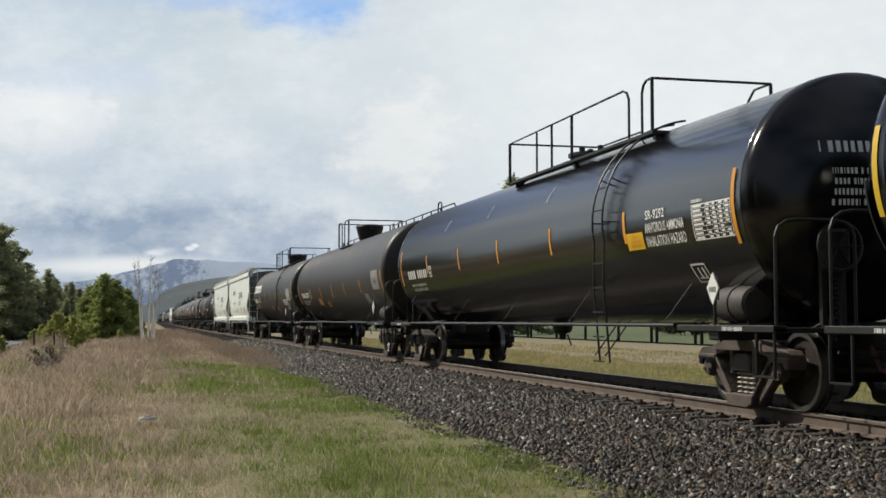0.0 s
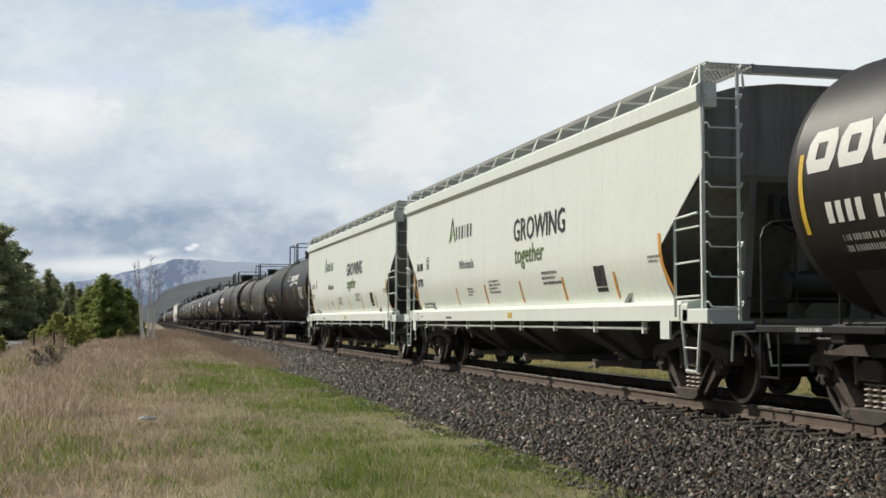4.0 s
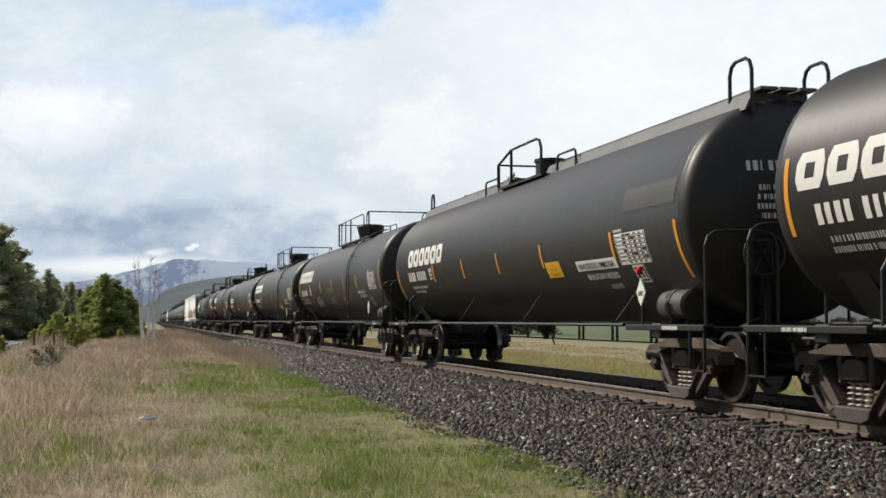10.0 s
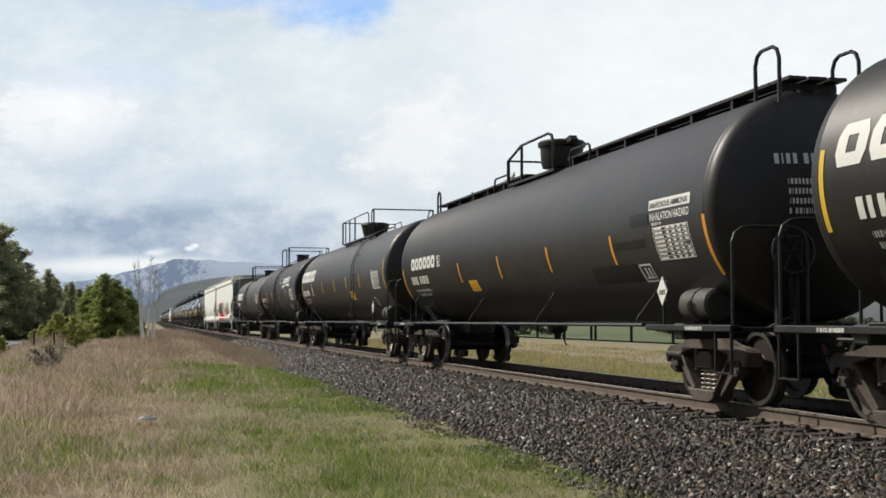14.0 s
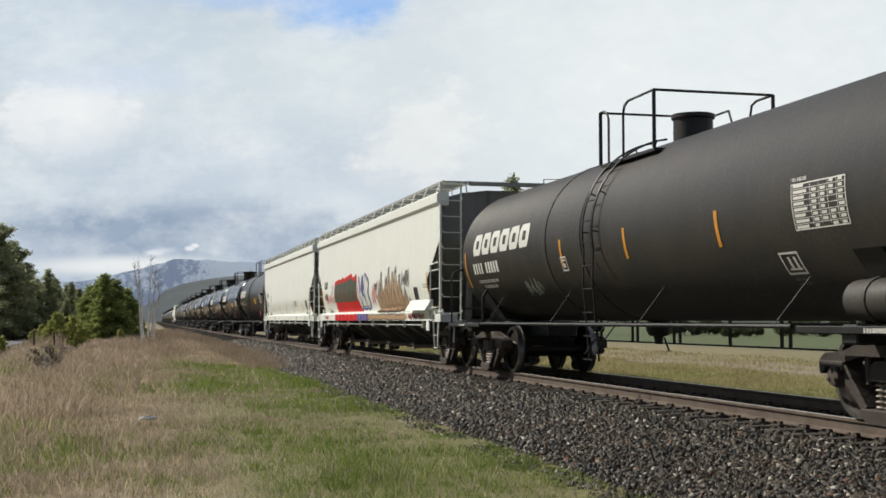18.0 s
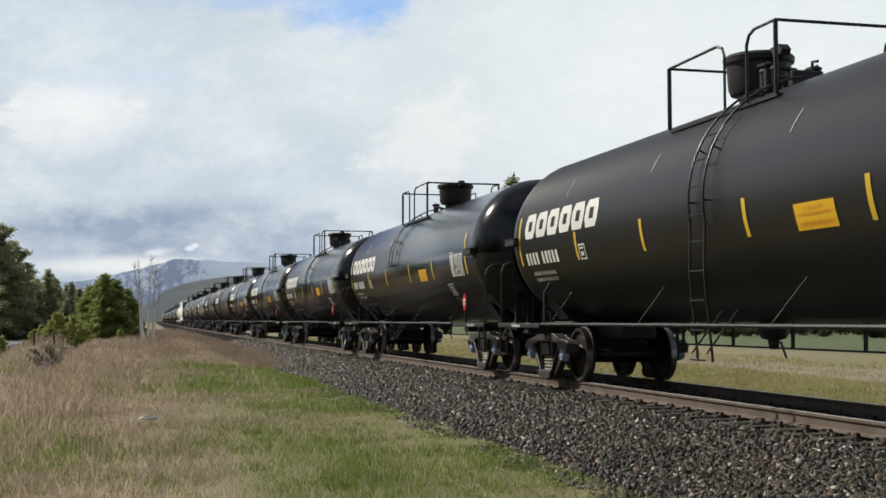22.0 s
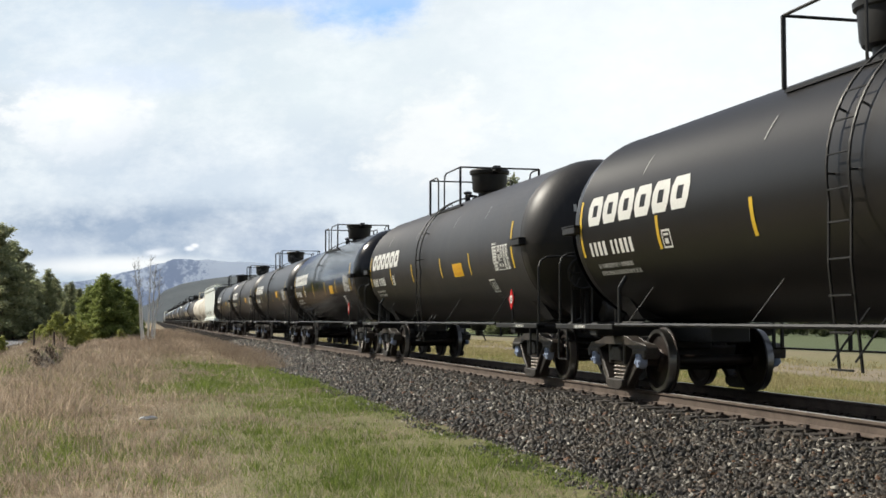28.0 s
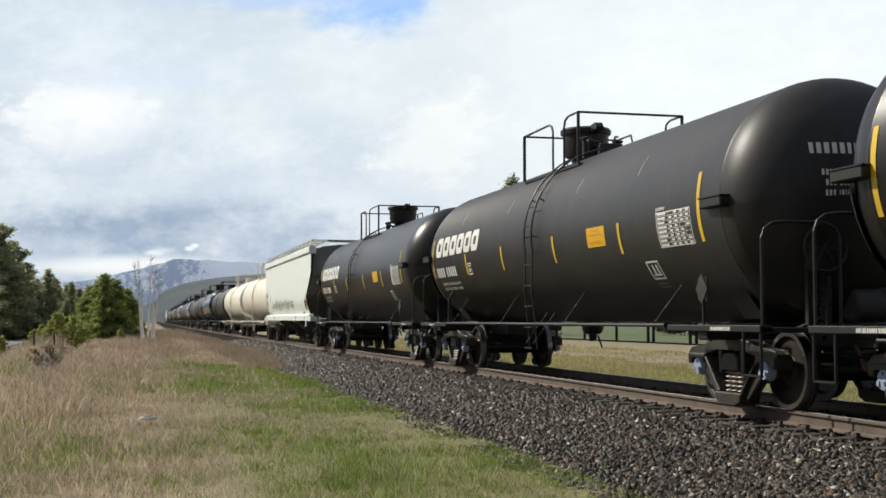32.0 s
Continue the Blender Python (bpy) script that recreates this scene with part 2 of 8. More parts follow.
def stone_material(name, a, b, island=True):
    n = Nodes(name)
    geo = n.add("NewGeometry")
    c = n.coords()
    fine = n.noise(c, 60, 3)
    r = geo.outputs["Random Per Island"] if island else n.noise(c, 18, 5, 0.8)
    if island:
        cr = n.t.nodes.new("ShaderNodeValToRGB")
        el = cr.color_ramp.elements
        el[0].position, el[0].color = 0.0, (*a, 1)
        el[1].position, el[1].color = 1.0, (0.62, 0.58, 0.5, 1)
        for at, tone in ((0.3, (0.022, 0.019, 0.015)), (0.64, (0.06, 0.052, 0.041)), (0.84, (0.115, 0.097, 0.073)), (0.9, (0.14, 0.115, 0.085)), (0.925, (0.17, 0.075, 0.035)), (0.94, (0.24, 0.21, 0.165)), (0.965, (0.4, 0.37, 0.31))):
            e = el.new(at)
            e.color = (*tone, 1)
        n.to(r, cr.inputs["Fac"])
        col = cr.outputs["Color"]
    else:
        col = n.mix(n.ramp(r, 0.35, 0.7), a, b)
    col = n.mix(n.math("MULTIPLY", fine, 0.35), col, tuple(0.5 * v for v in a))
    # earthy patches
    earth = n.ramp(n.noise(c, 1.3, 4), 0.52, 0.7)
    col = n.mix(n.math("MULTIPLY", earth, 0.35), col, (0.11, 0.078, 0.05))
    # shade under the train, painted near-black into the stone between the rails
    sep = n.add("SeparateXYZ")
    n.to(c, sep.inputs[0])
    track_shade = n.ramp(n.math("ABSOLUTE", sep.outputs["X"]), 1.05, 0.7)
    col = n.mix(n.math("MULTIPLY", track_shade, 0.85), col, (0.008, 0.0075, 0.007))
    p = n.add("BsdfPrincipled", Roughness=0.46 if island else 0.95)
    p.inputs["Specular IOR Level"].default_value = 0.28 if island else 0.05
    n.to(col, p.inputs["Base Color"])
    bp = n.add("Bump", Strength=0.4, Distance=0.02)
    n.to(fine if island else r, bp.inputs["Height"])
    n.to(bp.outputs["Normal"], p.inputs["Normal"])
    n.to(p.outputs["BSDF"], n.out.inputs["Surface"])
    return n.mat


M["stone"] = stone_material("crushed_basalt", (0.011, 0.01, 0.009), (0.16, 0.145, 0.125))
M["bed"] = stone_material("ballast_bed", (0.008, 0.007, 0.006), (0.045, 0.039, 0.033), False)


def mountain_material():
    n = Nodes("snowy_mountain")
    c = n.coords()
    sep = n.add("SeparateXYZ")
    n.to(c, sep.inputs[0])
    # bearing along the range, so that gullies run down its face
    def along(axis):
        d = n.t.nodes.new("ShaderNodeVectorMath")
        d.operation = "DOT_PRODUCT"
        n.to(c, d.inputs[0])
        d.inputs[1].default_value = axis
        return d.outputs["Value"]
    s, k = math.sin(radians(PAN)), math.cos(radians(PAN))
    b = n.math("DIVIDE", along((k, s, 0)), along((-s, k, 0)))
    comb = n.add("CombineXYZ")
    n.to(n.math("MULTIPLY", b, 60), comb.inputs[0])
    n.to(n.math("MULTIPLY", sep.outputs["Z"], 0.012), comb.inputs[1])
    g = n.noise(comb.outputs[0], 1.0, 8, 0.68)
    g2 = n.noise(comb.outputs[0], 4.0, 6, 0.7)
    rough = n.math("ADD", n.math("MULTIPLY", g, 0.6), n.math("MULTIPLY", g2, 0.4))
    east = n.math("MULTIPLY", n.ramp(b, -0.222, -0.195), 0.13)
    peak = n.math("MULTIPLY", n.math("MULTIPLY", n.ramp(b, -0.235, -0.215), n.ramp(b, -0.19, -0.2)), n.ramp(sep.outputs["Z"], 105, 150))
    foot = n.math("MULTIPLY", n.ramp(sep.outputs["Z"], 95, 60), 0.2)
    h = n.math("SUBTRACT", n.math("ADD", rough, east), n.math("ADD", n.math("MULTIPLY", peak, 0.14), foot))
    snow = n.ramp(h, 0.44, 0.55)
    # distance haze is put into the rock colour as pale blue
    hazed_rock = n.mix(rough, (0.36, 0.41, 0.53), (0.44, 0.49, 0.6))
    col = n.mix(n.math("MULTIPLY", snow, 0.9), hazed_rock, (0.9, 0.92, 0.95))
    p = n.add("BsdfPrincipled", Roughness=1.0)
    n.to(col, p.inputs["Base Color"])
    n.to(p.outputs["BSDF"], n.out.inputs["Surface"])
    return n.mat


M["mountain"] = mountain_material()
# woods greyed and lightened: the valley haze is in this colour
M["woods"] = surface("haze_toned_wooded_slope", (0.195, 0.192, 0.178), (0.25, 0.242, 0.22), 1.0, scale=0.02, fine=0.25, bump=0)


def sky_material(name, fade):
    """Clouds laid out over the sky in front: u to the right and w upwards, as slopes of the way from the viewer."""
    n = Nodes(name)
    c = n.add("TexCoord").outputs["Object"]
    sep = n.add("SeparateXYZ")
    n.to(c, sep.inputs[0])
    depth = n.math("MULTIPLY", sep.outputs["Z"], -1.0)
    u, w = n.math("DIVIDE", sep.outputs["X"], depth), n.math("DIVIDE", sep.outputs["Y"], depth)
    comb = n.add("CombineXYZ")
    n.to(u, comb.inputs[0])
    n.to(n.math("MULTIPLY", w, 1.6), comb.inputs[1])
    v = comb.outputs[0]
    soft, mid, fine = n.noise(v, 5.0, 7, 0.62), n.noise(v, 13, 8, 0.66), n.noise(v, 40, 6, 0.62)
    warp = n.math("ADD", n.math("MULTIPLY", n.math("SUBTRACT", mid, 0.5), 1.6), n.math("MULTIPLY", n.math("SUBTRACT", fine, 0.5), 0.45))

    def blob(x, y, rx, ry, edge=0.8, wild=1.0):
        """A soft patch at (x, y) of a picture 1568 wide, ragged at its edge."""
        dx = n.math("DIVIDE", n.math("SUBTRACT", u, (x - 784) / 2194), rx / 2194)
        dy = n.math("DIVIDE", n.math("SUBTRACT", w, (441 - y) / 2194), ry / 2194)
        r = n.math("SQRT", n.math("ADD", n.math("MULTIPLY", dx, dx), n.math("MULTIPLY", dy, dy)))
        r = n.math("ADD", r, n.math("MULTIPLY", warp, wild))
        m = n.t.nodes.new("ShaderNodeMapRange")
        m.interpolation_type = "SMOOTHSTEP"
        m.inputs["From Min"].default_value, m.inputs["From Max"].default_value = 1 + edge, 1 - edge
        n.to(r, m.inputs["Value"])
        return m.outputs["Result"]

    col = n.mix(n.ramp(n.math("ADD", n.math("MULTIPLY", soft, 0.65), n.math("MULTIPLY", mid, 0.35)), 0.36, 0.64), (0.4, 0.5, 0.61), (0.8, 0.86, 0.88))
    for (x, y, rx, ry), tone, amount, edge in SKY_PATCHES:
        col = n.mix(n.math("MULTIPLY", blob(x, y, rx, ry, edge, 2.8 if edge < 0.5 else 1.0), amount), col, tone)
    col = n.mix(n.math("MULTIPLY", n.ramp(mid, 0.45, 0.7), 0.42), col, (0.95, 0.98, 0.98))
    col = n.mix(n.math("MULTIPLY", n.ramp(fine, 0.35, 0.7), 0.17), col, (0.62, 0.68, 0.77))
    e = n.add("Emission", Strength=1.01)
    n.to(col, e.inputs["Color"])
    if fade:
        tr, mx = n.add("BsdfTransparent"), n.add("MixShader")
        n.to(n.ramp(w, (441 - 395) / 2194, (441 - 300) / 2194), mx.inputs[0])
        n.to(tr.outputs[0], mx.inputs[1])
        n.to(e.outputs[0], mx.inputs[2])
        n.to(mx.outputs[0], n.out.inputs["Surface"])
    else:
        n.to(e.outputs[0], n.out.inputs["Surface"])
    return n.mat


# (centre and half-size), tone, strength, softness
SKY_PATCHES = [
    ((1250, 150, 520, 330), (0.92, 0.965, 0.96), 0.85, 0.8),
    ((420, 130, 320, 110), (0.74, 0.82, 0.85), 0.7, 0.8),
    ((60, 60, 220, 90), (0.64, 0.74, 0.83), 0.75, 0.8),
    ((75, 200, 110, 62), (0.95, 0.965, 0.965), 0.85, 0.46),
    ((150, 140, 150, 25), (0.66, 0.76, 0.92), 0.5, 0.7),
    ((330, 320, 330, 90), (0.58, 0.67, 0.77), 0.65, 0.8),
    ((715, 250, 85, 80), (0.95, 0.955, 0.93), 0.6, 0.49),
    ((255, 412, 310, 48), (0.3, 0.39, 0.52), 0.95, 0.7),
    ((500, 430, 130, 45), (0.42, 0.5, 0.62), 0.75, 0.8),
    ((215, 470, 150, 14), (0.86, 0.885, 0.89), 1.0, 0.7),
    ((40, 440, 120, 22), (0.55, 0.62, 0.72), 0.6, 0.8),
    ((336, 440, 8, 4), (0.85, 0.88, 0.93), 1.0, 0.6),
    ((345, 435, 7, 4), (0.9, 0.92, 0.96), 1.0, 0.6),
    ((274, 448, 15, 5), (0.8, 0.84, 0.89), 1.0, 0.7),
    ((288, 444, 16, 5), (0.68, 0.73, 0.8), 0.7, 0.9),
    ((545, 12, 95, 48), (0.3, 0.53, 0.93), 1.0, 0.6),
    ((440, 0, 150, 18), (0.42, 0.6, 0.92), 0.7, 0.8),
    ((40, -265, 850, 175), (0.25, 0.39, 0.76), 0.92, 0.5),
]
M["sky"] = sky_material("cloudy_sky", False)
M["cloud"] = sky_material("drifting_cloud", True)

# ---------------------------------------------------------------- mesh helpers
MESHES = {}
# small stencilled bars that belong together
FINE = ("car_number", "weight_stencil", "end_stencil", "sill_stencil", "notice_print", "test_panel")


def finish(bm, name, material, smooth=False):
    bmesh.ops.recalc_face_normals(bm, faces=bm.faces)
    me = bpy.data.meshes.new(name)
    bm.to_mesh(me)
    bm.free()
    me.materials.append(M[material])
    if smooth:
        me.shade_smooth()
        me.set_sharp_from_angle(angle=radians(35))
    return me


def mesh(key, material, build, smooth=False):
    """The mesh of that key, built once and shared by all alike parts."""
    k = (key, material)
    if k not in MESHES:
        bm = bmesh.new()
        build(bm)
        MESHES[k] = finish(bm, key if isinstance(key, str) else key[0], material, smooth)
    return MESHES[k]


def part(name, me, parent, label="", m=None):
    ob = new(name, me)
    ob.parent = parent
    if name in FINE:
        ob["kind"] = "stuff"
    if m is not None:
        ob.matrix_basis = m
    if label:
        ob["label"] = label
    return ob


def box(bm, x0, x1, y0, y1, z0, z1, bevel=0.0):
    vs = [bm.verts.new((x, y, z)) for x in (x0, x1) for y in (y0, y1) for z in (z0, z1)]
    fs = [bm.faces.new([vs[i] for i in f]) for f in ((0, 1, 3, 2), (4, 6, 7, 5), (0, 4, 5, 1), (2, 3, 7, 6), (0, 2, 6, 4), (1, 5, 7, 3))]
    if bevel:
        bmesh.ops.bevel(bm, geom=list({e for f in fs for e in f.edges}), offset=bevel, segments=1, affect="EDGES")


def prism(bm, outline, axis, a, b):
    """An outline extruded along an axis from a to b: outline points are the two other coordinates in order."""
    rings = []
    for s in (a, b):
        ring = []
        for p, q in outline:
            ring.append(bm.verts.new({"x": (s, p, q), "y": (p, s, q), "z": (p, q, s)}[axis]))
        rings.append(ring)
    n = len(outline)
    bm.faces.new(rings[0])
    bm.faces.new(rings[1][::-1])
    for i in range(n):
        j = (i + 1) % n
        bm.faces.new((rings[0][j], rings[0][i], rings[1][i], rings[1][j]))


def tube(bm, pts, r, n=6, closed=False):
    """A round bar along points, with mitred bends."""
    pts = [Vector(p) for p in pts]
    rings, count = [], len(pts)
    last = None
    for i, p in enumerate(pts):
        a = pts[i - 1] if (i or closed) else pts[0]
        b = pts[(i + 1) % count] if (i < count - 1 or closed) else pts[-1]
        d = ((p - a).normalized() + (b - p).normalized()).normalized() if (p - a).length and (b - p).length else (b - a).normalized()
        ref = Vector((0, 0, 1)) if abs(d.z) < 0.9 else Vector((1, 0, 0))
        if last is not None:
            ref = last
        s = d.cross(ref)
        s = s.normalized() if s.length > 1e-6 else d.orthogonal().normalized()
        up = s.cross(d).normalized()
        last = up
        rings.append([bm.verts.new(p + r * (math.cos(2 * math.pi * k / n) * s + math.sin(2 * math.pi * k / n) * up)) for k in range(n)])
    for i in range(count - (0 if closed else 1)):
        A, B = rings[i], rings[(i + 1) % count]
        for k in range(n):
            bm.faces.new((A[k], A[(k + 1) % n], B[(k + 1) % n], B[k]))
    if not closed:
        bm.faces.new(rings[0][::-1])
        bm.faces.new(rings[-1])


def lathe(bm, profile, axis, centre, n=48, arc_deg=(0, 360)):
    """(position along the axis, radius) turned about an axis through centre."""
    full = arc_deg == (0, 360)
    steps = n if full else n + 1
    rings = []
    for s, r in profile:
        pts = []
        for k in range(steps):
            a = radians(arc_deg[0] + (arc_deg[1] - arc_deg[0]) * k / n)
            p, q = r * math.cos(a), r * math.sin(a)
            pts.append({"y": (centre[0] + p, s, centre[2] + q), "x": (s, centre[1] + p, centre[2] + q), "z": (centre[0] + p, centre[1] + q, s)}[axis])
        rings.append([bm.verts.new(pts[0])] if r < 1e-6 else [bm.verts.new(p) for p in pts])
    for A, B in zip(rings, rings[1:]):
        m = max(len(A), len(B))
        for k in range(m if full else m - 1):
            j = (k + 1) % m
            if len(A) == 1 and len(B) == 1:
                continue
            if len(A) == 1:
                bm.faces.new((A[0], B[j], B[k]))
            elif len(B) == 1:
                bm.faces.new((A[k], A[j], B[0]))
            else:
                bm.faces.new((A[k], A[j], B[j], B[k]))
    return rings


# ---------------------------------------------------------------- the line of the track
SPEED = 15.2


def cx(y):
    """The track's sideways drift: a very wide curve far ahead."""
    k, a, b = 6.85e-5, 40.0, 240.0
    if y < a:
        return 0.0
    if y < b:
        return 0.5 * k * (y - a) ** 2
    return 0.5 * k * (b - a) ** 2 + k * (b - a) * (y - b)


def on_track(y):
    return pose(cx(y), y, 0, 0, 0, -math.degrees((cx(y + 4) - cx(y - 4)) / 8))


# ---------------------------------------------------------------- bogies
WHEEL_R, AXLE = 0.457, 0.87


def build_wheelset(bm):
    for side in (-1, 1):
        x = side * 0.745
        prof = [(x + side * 0.075, 0.0), (x + side * 0.075, 0.13), (x + side * 0.03, 0.17), (x + side * 0.02, 0.36), (x + side * 0.07, 0.4), (x + side * 0.07, 0.452),
                (x - side * 0.035, 0.457), (x - side * 0.045, 0.485), (x - side * 0.07, 0.485), (x - side * 0.07, 0.4), (x - side * 0.03, 0.36), (x - side * 0.03, 0.17), (x - side * 0.08, 0.13), (x - side * 0.08, 0.0)]
        lathe(bm, prof, "x", (0, 0, 0), 32)
    lathe(bm, [(-1.08, 0), (-1.08, 0.07), (-0.8, 0.08), (0.8, 0.08), (1.08, 0.07), (1.08, 0)], "x", (0, 0, 0), 12)


def build_bolster(bm):
    box(bm, -0.95, 0.95, -0.2, 0.2, 0.38, 0.66, 0.03)
    box(bm, -0.35, 0.35, -0.3, 0.3, 0.6, 0.74, 0.03)
    for s in (-1, 1):
        box(bm, 0.55 * s - 0.12, 0.55 * s + 0.12, -0.14, 0.14, 0.6, 0.78, 0.02)
        for e in (-1, 1):
            box(bm, -0.7, 0.7, e * 0.36 - 0.05, e * 0.36 + 0.05, 0.3, 0.42, 0.02)
            box(bm, 0.745 * s - 0.06, 0.745 * s + 0.06, e * 0.36 - 0.04, e * 0.36 + 0.06, 0.28, 0.55, 0.02)


def build_sideframe(bm):
    # the cast frame: an arched top member, a spring seat, and two broad legs with openings beside them
    top = [(-1.14, 0.54), (-1.15, 0.64), (-1.06, 0.7), (-0.66, 0.72), (-0.4, 0.81), (0.4, 0.81), (0.66, 0.72), (1.06, 0.7), (1.15, 0.64), (1.14, 0.54), (0.72, 0.6), (0.36, 0.69), (-0.36, 0.69), (-0.72, 0.6)]
    prism(bm, top, "x", -0.1, 0.1)
    for s in (-1, 1):
        prism(bm, [(s * 1.0, 0.6), (s * 0.72, 0.6), (s * 0.3, 0.15), (s * 0.33, 0.03)], "x", -0.06, 0.06)
        prism(bm, [(s * 0.72, 0.6), (s * 0.67, 0.6), (s * 0.27, 0.17), (s * 0.3, 0.13)], "x", -0.11, 0.11)
        prism(bm, [(s * 0.24, 0.7), (s * 0.33, 0.7), (s * 0.31, 0.38), (s * 0.24, 0.4)], "x", -0.09, 0.09)
        prism(bm, [(s * 1.14, 0.62), (s * 0.66, 0.62), (s * 0.67, 0.53), (s * 0.71, 0.5), (s * 0.73, 0.57), (s * 1.02, 0.57), (s * 1.04, 0.48), (s * 1.12, 0.48)], "x", -0.12, 0.12)
    prism(bm, [(-0.34, 0.16), (0.34, 0.16), (0.31, 0.05), (0.18, 0.0), (-0.18, 0.0), (-0.31, 0.05)], "x", -0.14, 0.14)
    # the end of the bolster over the springs
    prism(bm, [(-0.23, 0.43), (0.23, 0.43), (0.21, 0.58), (0.12, 0.64), (-0.12, 0.64), (-0.21, 0.58)], "x", -0.11, 0.11)
    bmesh.ops.bevel(bm, geom=list(bm.edges), offset=0.014, segments=1, affect="EDGES")


def build_springs(bm):
    prof = [(0.16, 0.0), (0.16, 0.055)]
    z = 0.16
    while z < 0.44:
        prof += [(z + 0.006, 0.06), (z + 0.016, 0.072), (z + 0.03, 0.06), (z + 0.034, 0.028), (z + 0.056, 0.028)]
        z += 0.056
    prof += [(z, 0.0)]
    lathe(bm, prof, "z", (0, 0, 0), 10)


def build_bearing(bm):
    lathe(bm, [(-0.045, 0.0), (-0.045, 0.06), (-0.035, 0.1), (0.02, 0.12), (0.07, 0.12), (0.08, 0.0)], "x", (0, 0, 0), 16)
    for k in range(3):
        a = radians(90 + 120 * k)
        box(bm, -0.06, -0.04, 0.065 * math.cos(a) - 0.02, 0.065 * math.cos(a) + 0.02, 0.065 * math.sin(a) - 0.02, 0.065 * math.sin(a) + 0.02)


def add_bogie(car, y, spins, caps="truck", paint="truck", simple=False):
    """A three-piece freight bogie at y along the car; its wheelsets are noted in spins."""
    bogie = part("bogie", mesh("bolster", paint, build_bolster), car, "cast steel three-piece freight bogie", pose(0, y, 0))
    for s in (-1, 1):
        part("side_frame", mesh("side_frame", paint, build_sideframe), bogie, m=pose(s * 1.0, 0, 0))
        if not simple:
            for y in (-0.15, 0.0, 0.15):
                part("spring", mesh("spring", "spring", build_springs, True), bogie, "worn steel coil spring", m=pose(s * 1.0, y, 0))
    for e in (-1, 1):
        ws = part("wheelset", mesh("wheelset", "wheel", build_wheelset, True), bogie, "dark steel wheels on an axle", pose(0, e * AXLE, WHEEL_R))
        ws.data.materials.append(M["tread"]) if len(ws.data.materials) < 2 else None
        spins.append((ws, e * AXLE))
        if not simple:
            for s in (-1, 1):
                part("bearing_cap", mesh("bearing_cap", caps, build_bearing, True), bogie, "", pose(s * 1.08, e * AXLE, WHEEL_R, 0, 0, 0 if s < 0 else 180))
    return bogie


def paint_treads():
    """The rolling face and the rim edge of the wheels are bright."""
    me = MESHES[("wheelset", "wheel")]
    for f in me.polygons:
        c = f.center
        r = math.hypot(c.y, c.z)
        if (0.42 < r < 0.47 and 0.69 < abs(c.x) < 0.83 and abs(f.normal.x) < 0.5) or (abs(abs(c.x) - 0.815) < 0.004 and r > 0.41):
            f.material_index = 1


# ---------------------------------------------------------------- markings on a curved tank side
def wrap(bm, quads, R, zc, lift):
    """Quads in (u, v), u against the run of the car and v up round the tank, bent on to the tank's near side."""
    for q in quads:
        vs0, vs1 = min(p[1] for p in q), max(p[1] for p in q)
        rows = max(1, int((vs1 - vs0) / 0.1 + 0.99))
        (a, b, c, d) = q

        def at(s, t):
            lo = (a[0] + (b[0] - a[0]) * s, a[1] + (b[1] - a[1]) * s)
            hi = (d[0] + (c[0] - d[0]) * s, d[1] + (c[1] - d[1]) * s)
            return lo[0] + (hi[0] - lo[0]) * t, lo[1] + (hi[1] - lo[1]) * t

        prev = None
        for i in range(rows + 1):
            ring = []
            for s in (0, 1):
                u, v = at(s, i / rows)
                ph = v / R
                ring.append(bm.verts.new((-(R + lift) * math.cos(ph), -u, zc + (R + lift) * math.sin(ph))))
            if prev:
                bm.faces.new((prev[0], prev[1], ring[1], ring[0]))
            prev = ring


def rect(u, v, w, h, lean=0.0):
    """A rectangle with its lower left corner at (u, v)."""
    return ((u, v), (u + w, v), (u + w + lean * h, v + h), (u + lean * h, v + h))


def frame_quads(u, v, w, h, t, lean=0.0):
    return [rect(u, v, w, t, lean), rect(u + lean * (h - t), v + h - t, w, t, lean), rect(u + lean * t, v + t, t, h - 2 * t, lean), rect(u + w - t + lean * t, v + t, t, h - 2 * t, lean)]


def bars(u, v, w, h, seed, gap=0.26):
    """A line of unreadable lettering: short plain bars."""
    r = random.Random(seed)
    out, x = [], u
    while x < u + w - 0.4 * h:
        b = h * r.choice((0.14, 0.36, 0.4, 0.44))
        out.append(rect(x, v, min(b, u + w - x), h))
        x += b + h * gap * (1 if r.random() > 0.15 else 2.4)
    return out


def lines(u, v, w, h, rows, seed):
    r = random.Random(seed)
    out = []
    for i in range(rows):
        out += bars(u + r.uniform(0, 0.06), v - i * h * 1.7, w * r.uniform(0.6, 1.0), h, seed * 7 + i)
    return out


def table(u, v, w, h, seed):
    """A stencilled qualification panel: ruled rows with small entries, and a heading."""
    out = frame_quads(u, v, w, h, 0.014)
    rows = 8
    for i in range(1, rows):
        out.append(rect(u + 0.02, v + h * i / rows, w - 0.04, 0.007))
    for x in (0.36, 0.52, 0.68, 0.84):
        out.append(rect(u + w * x, v + 0.08 * h, 0.008, h * 0.88))
    r = random.Random(seed)
    for i in range(rows):
        for x in (0.04, 0.39, 0.55, 0.71, 0.87):
            if x < 0.1 or r.random() < 0.85:
                out.append(rect(u + w * x, v + h * (i + 0.3) / rows, w * (0.28 if x < 0.1 else 0.1) * r.uniform(0.7, 1), h * 0.065))
    return out + bars(u, v + h + 0.025, 0.3 * w, 0.04, seed + 1)


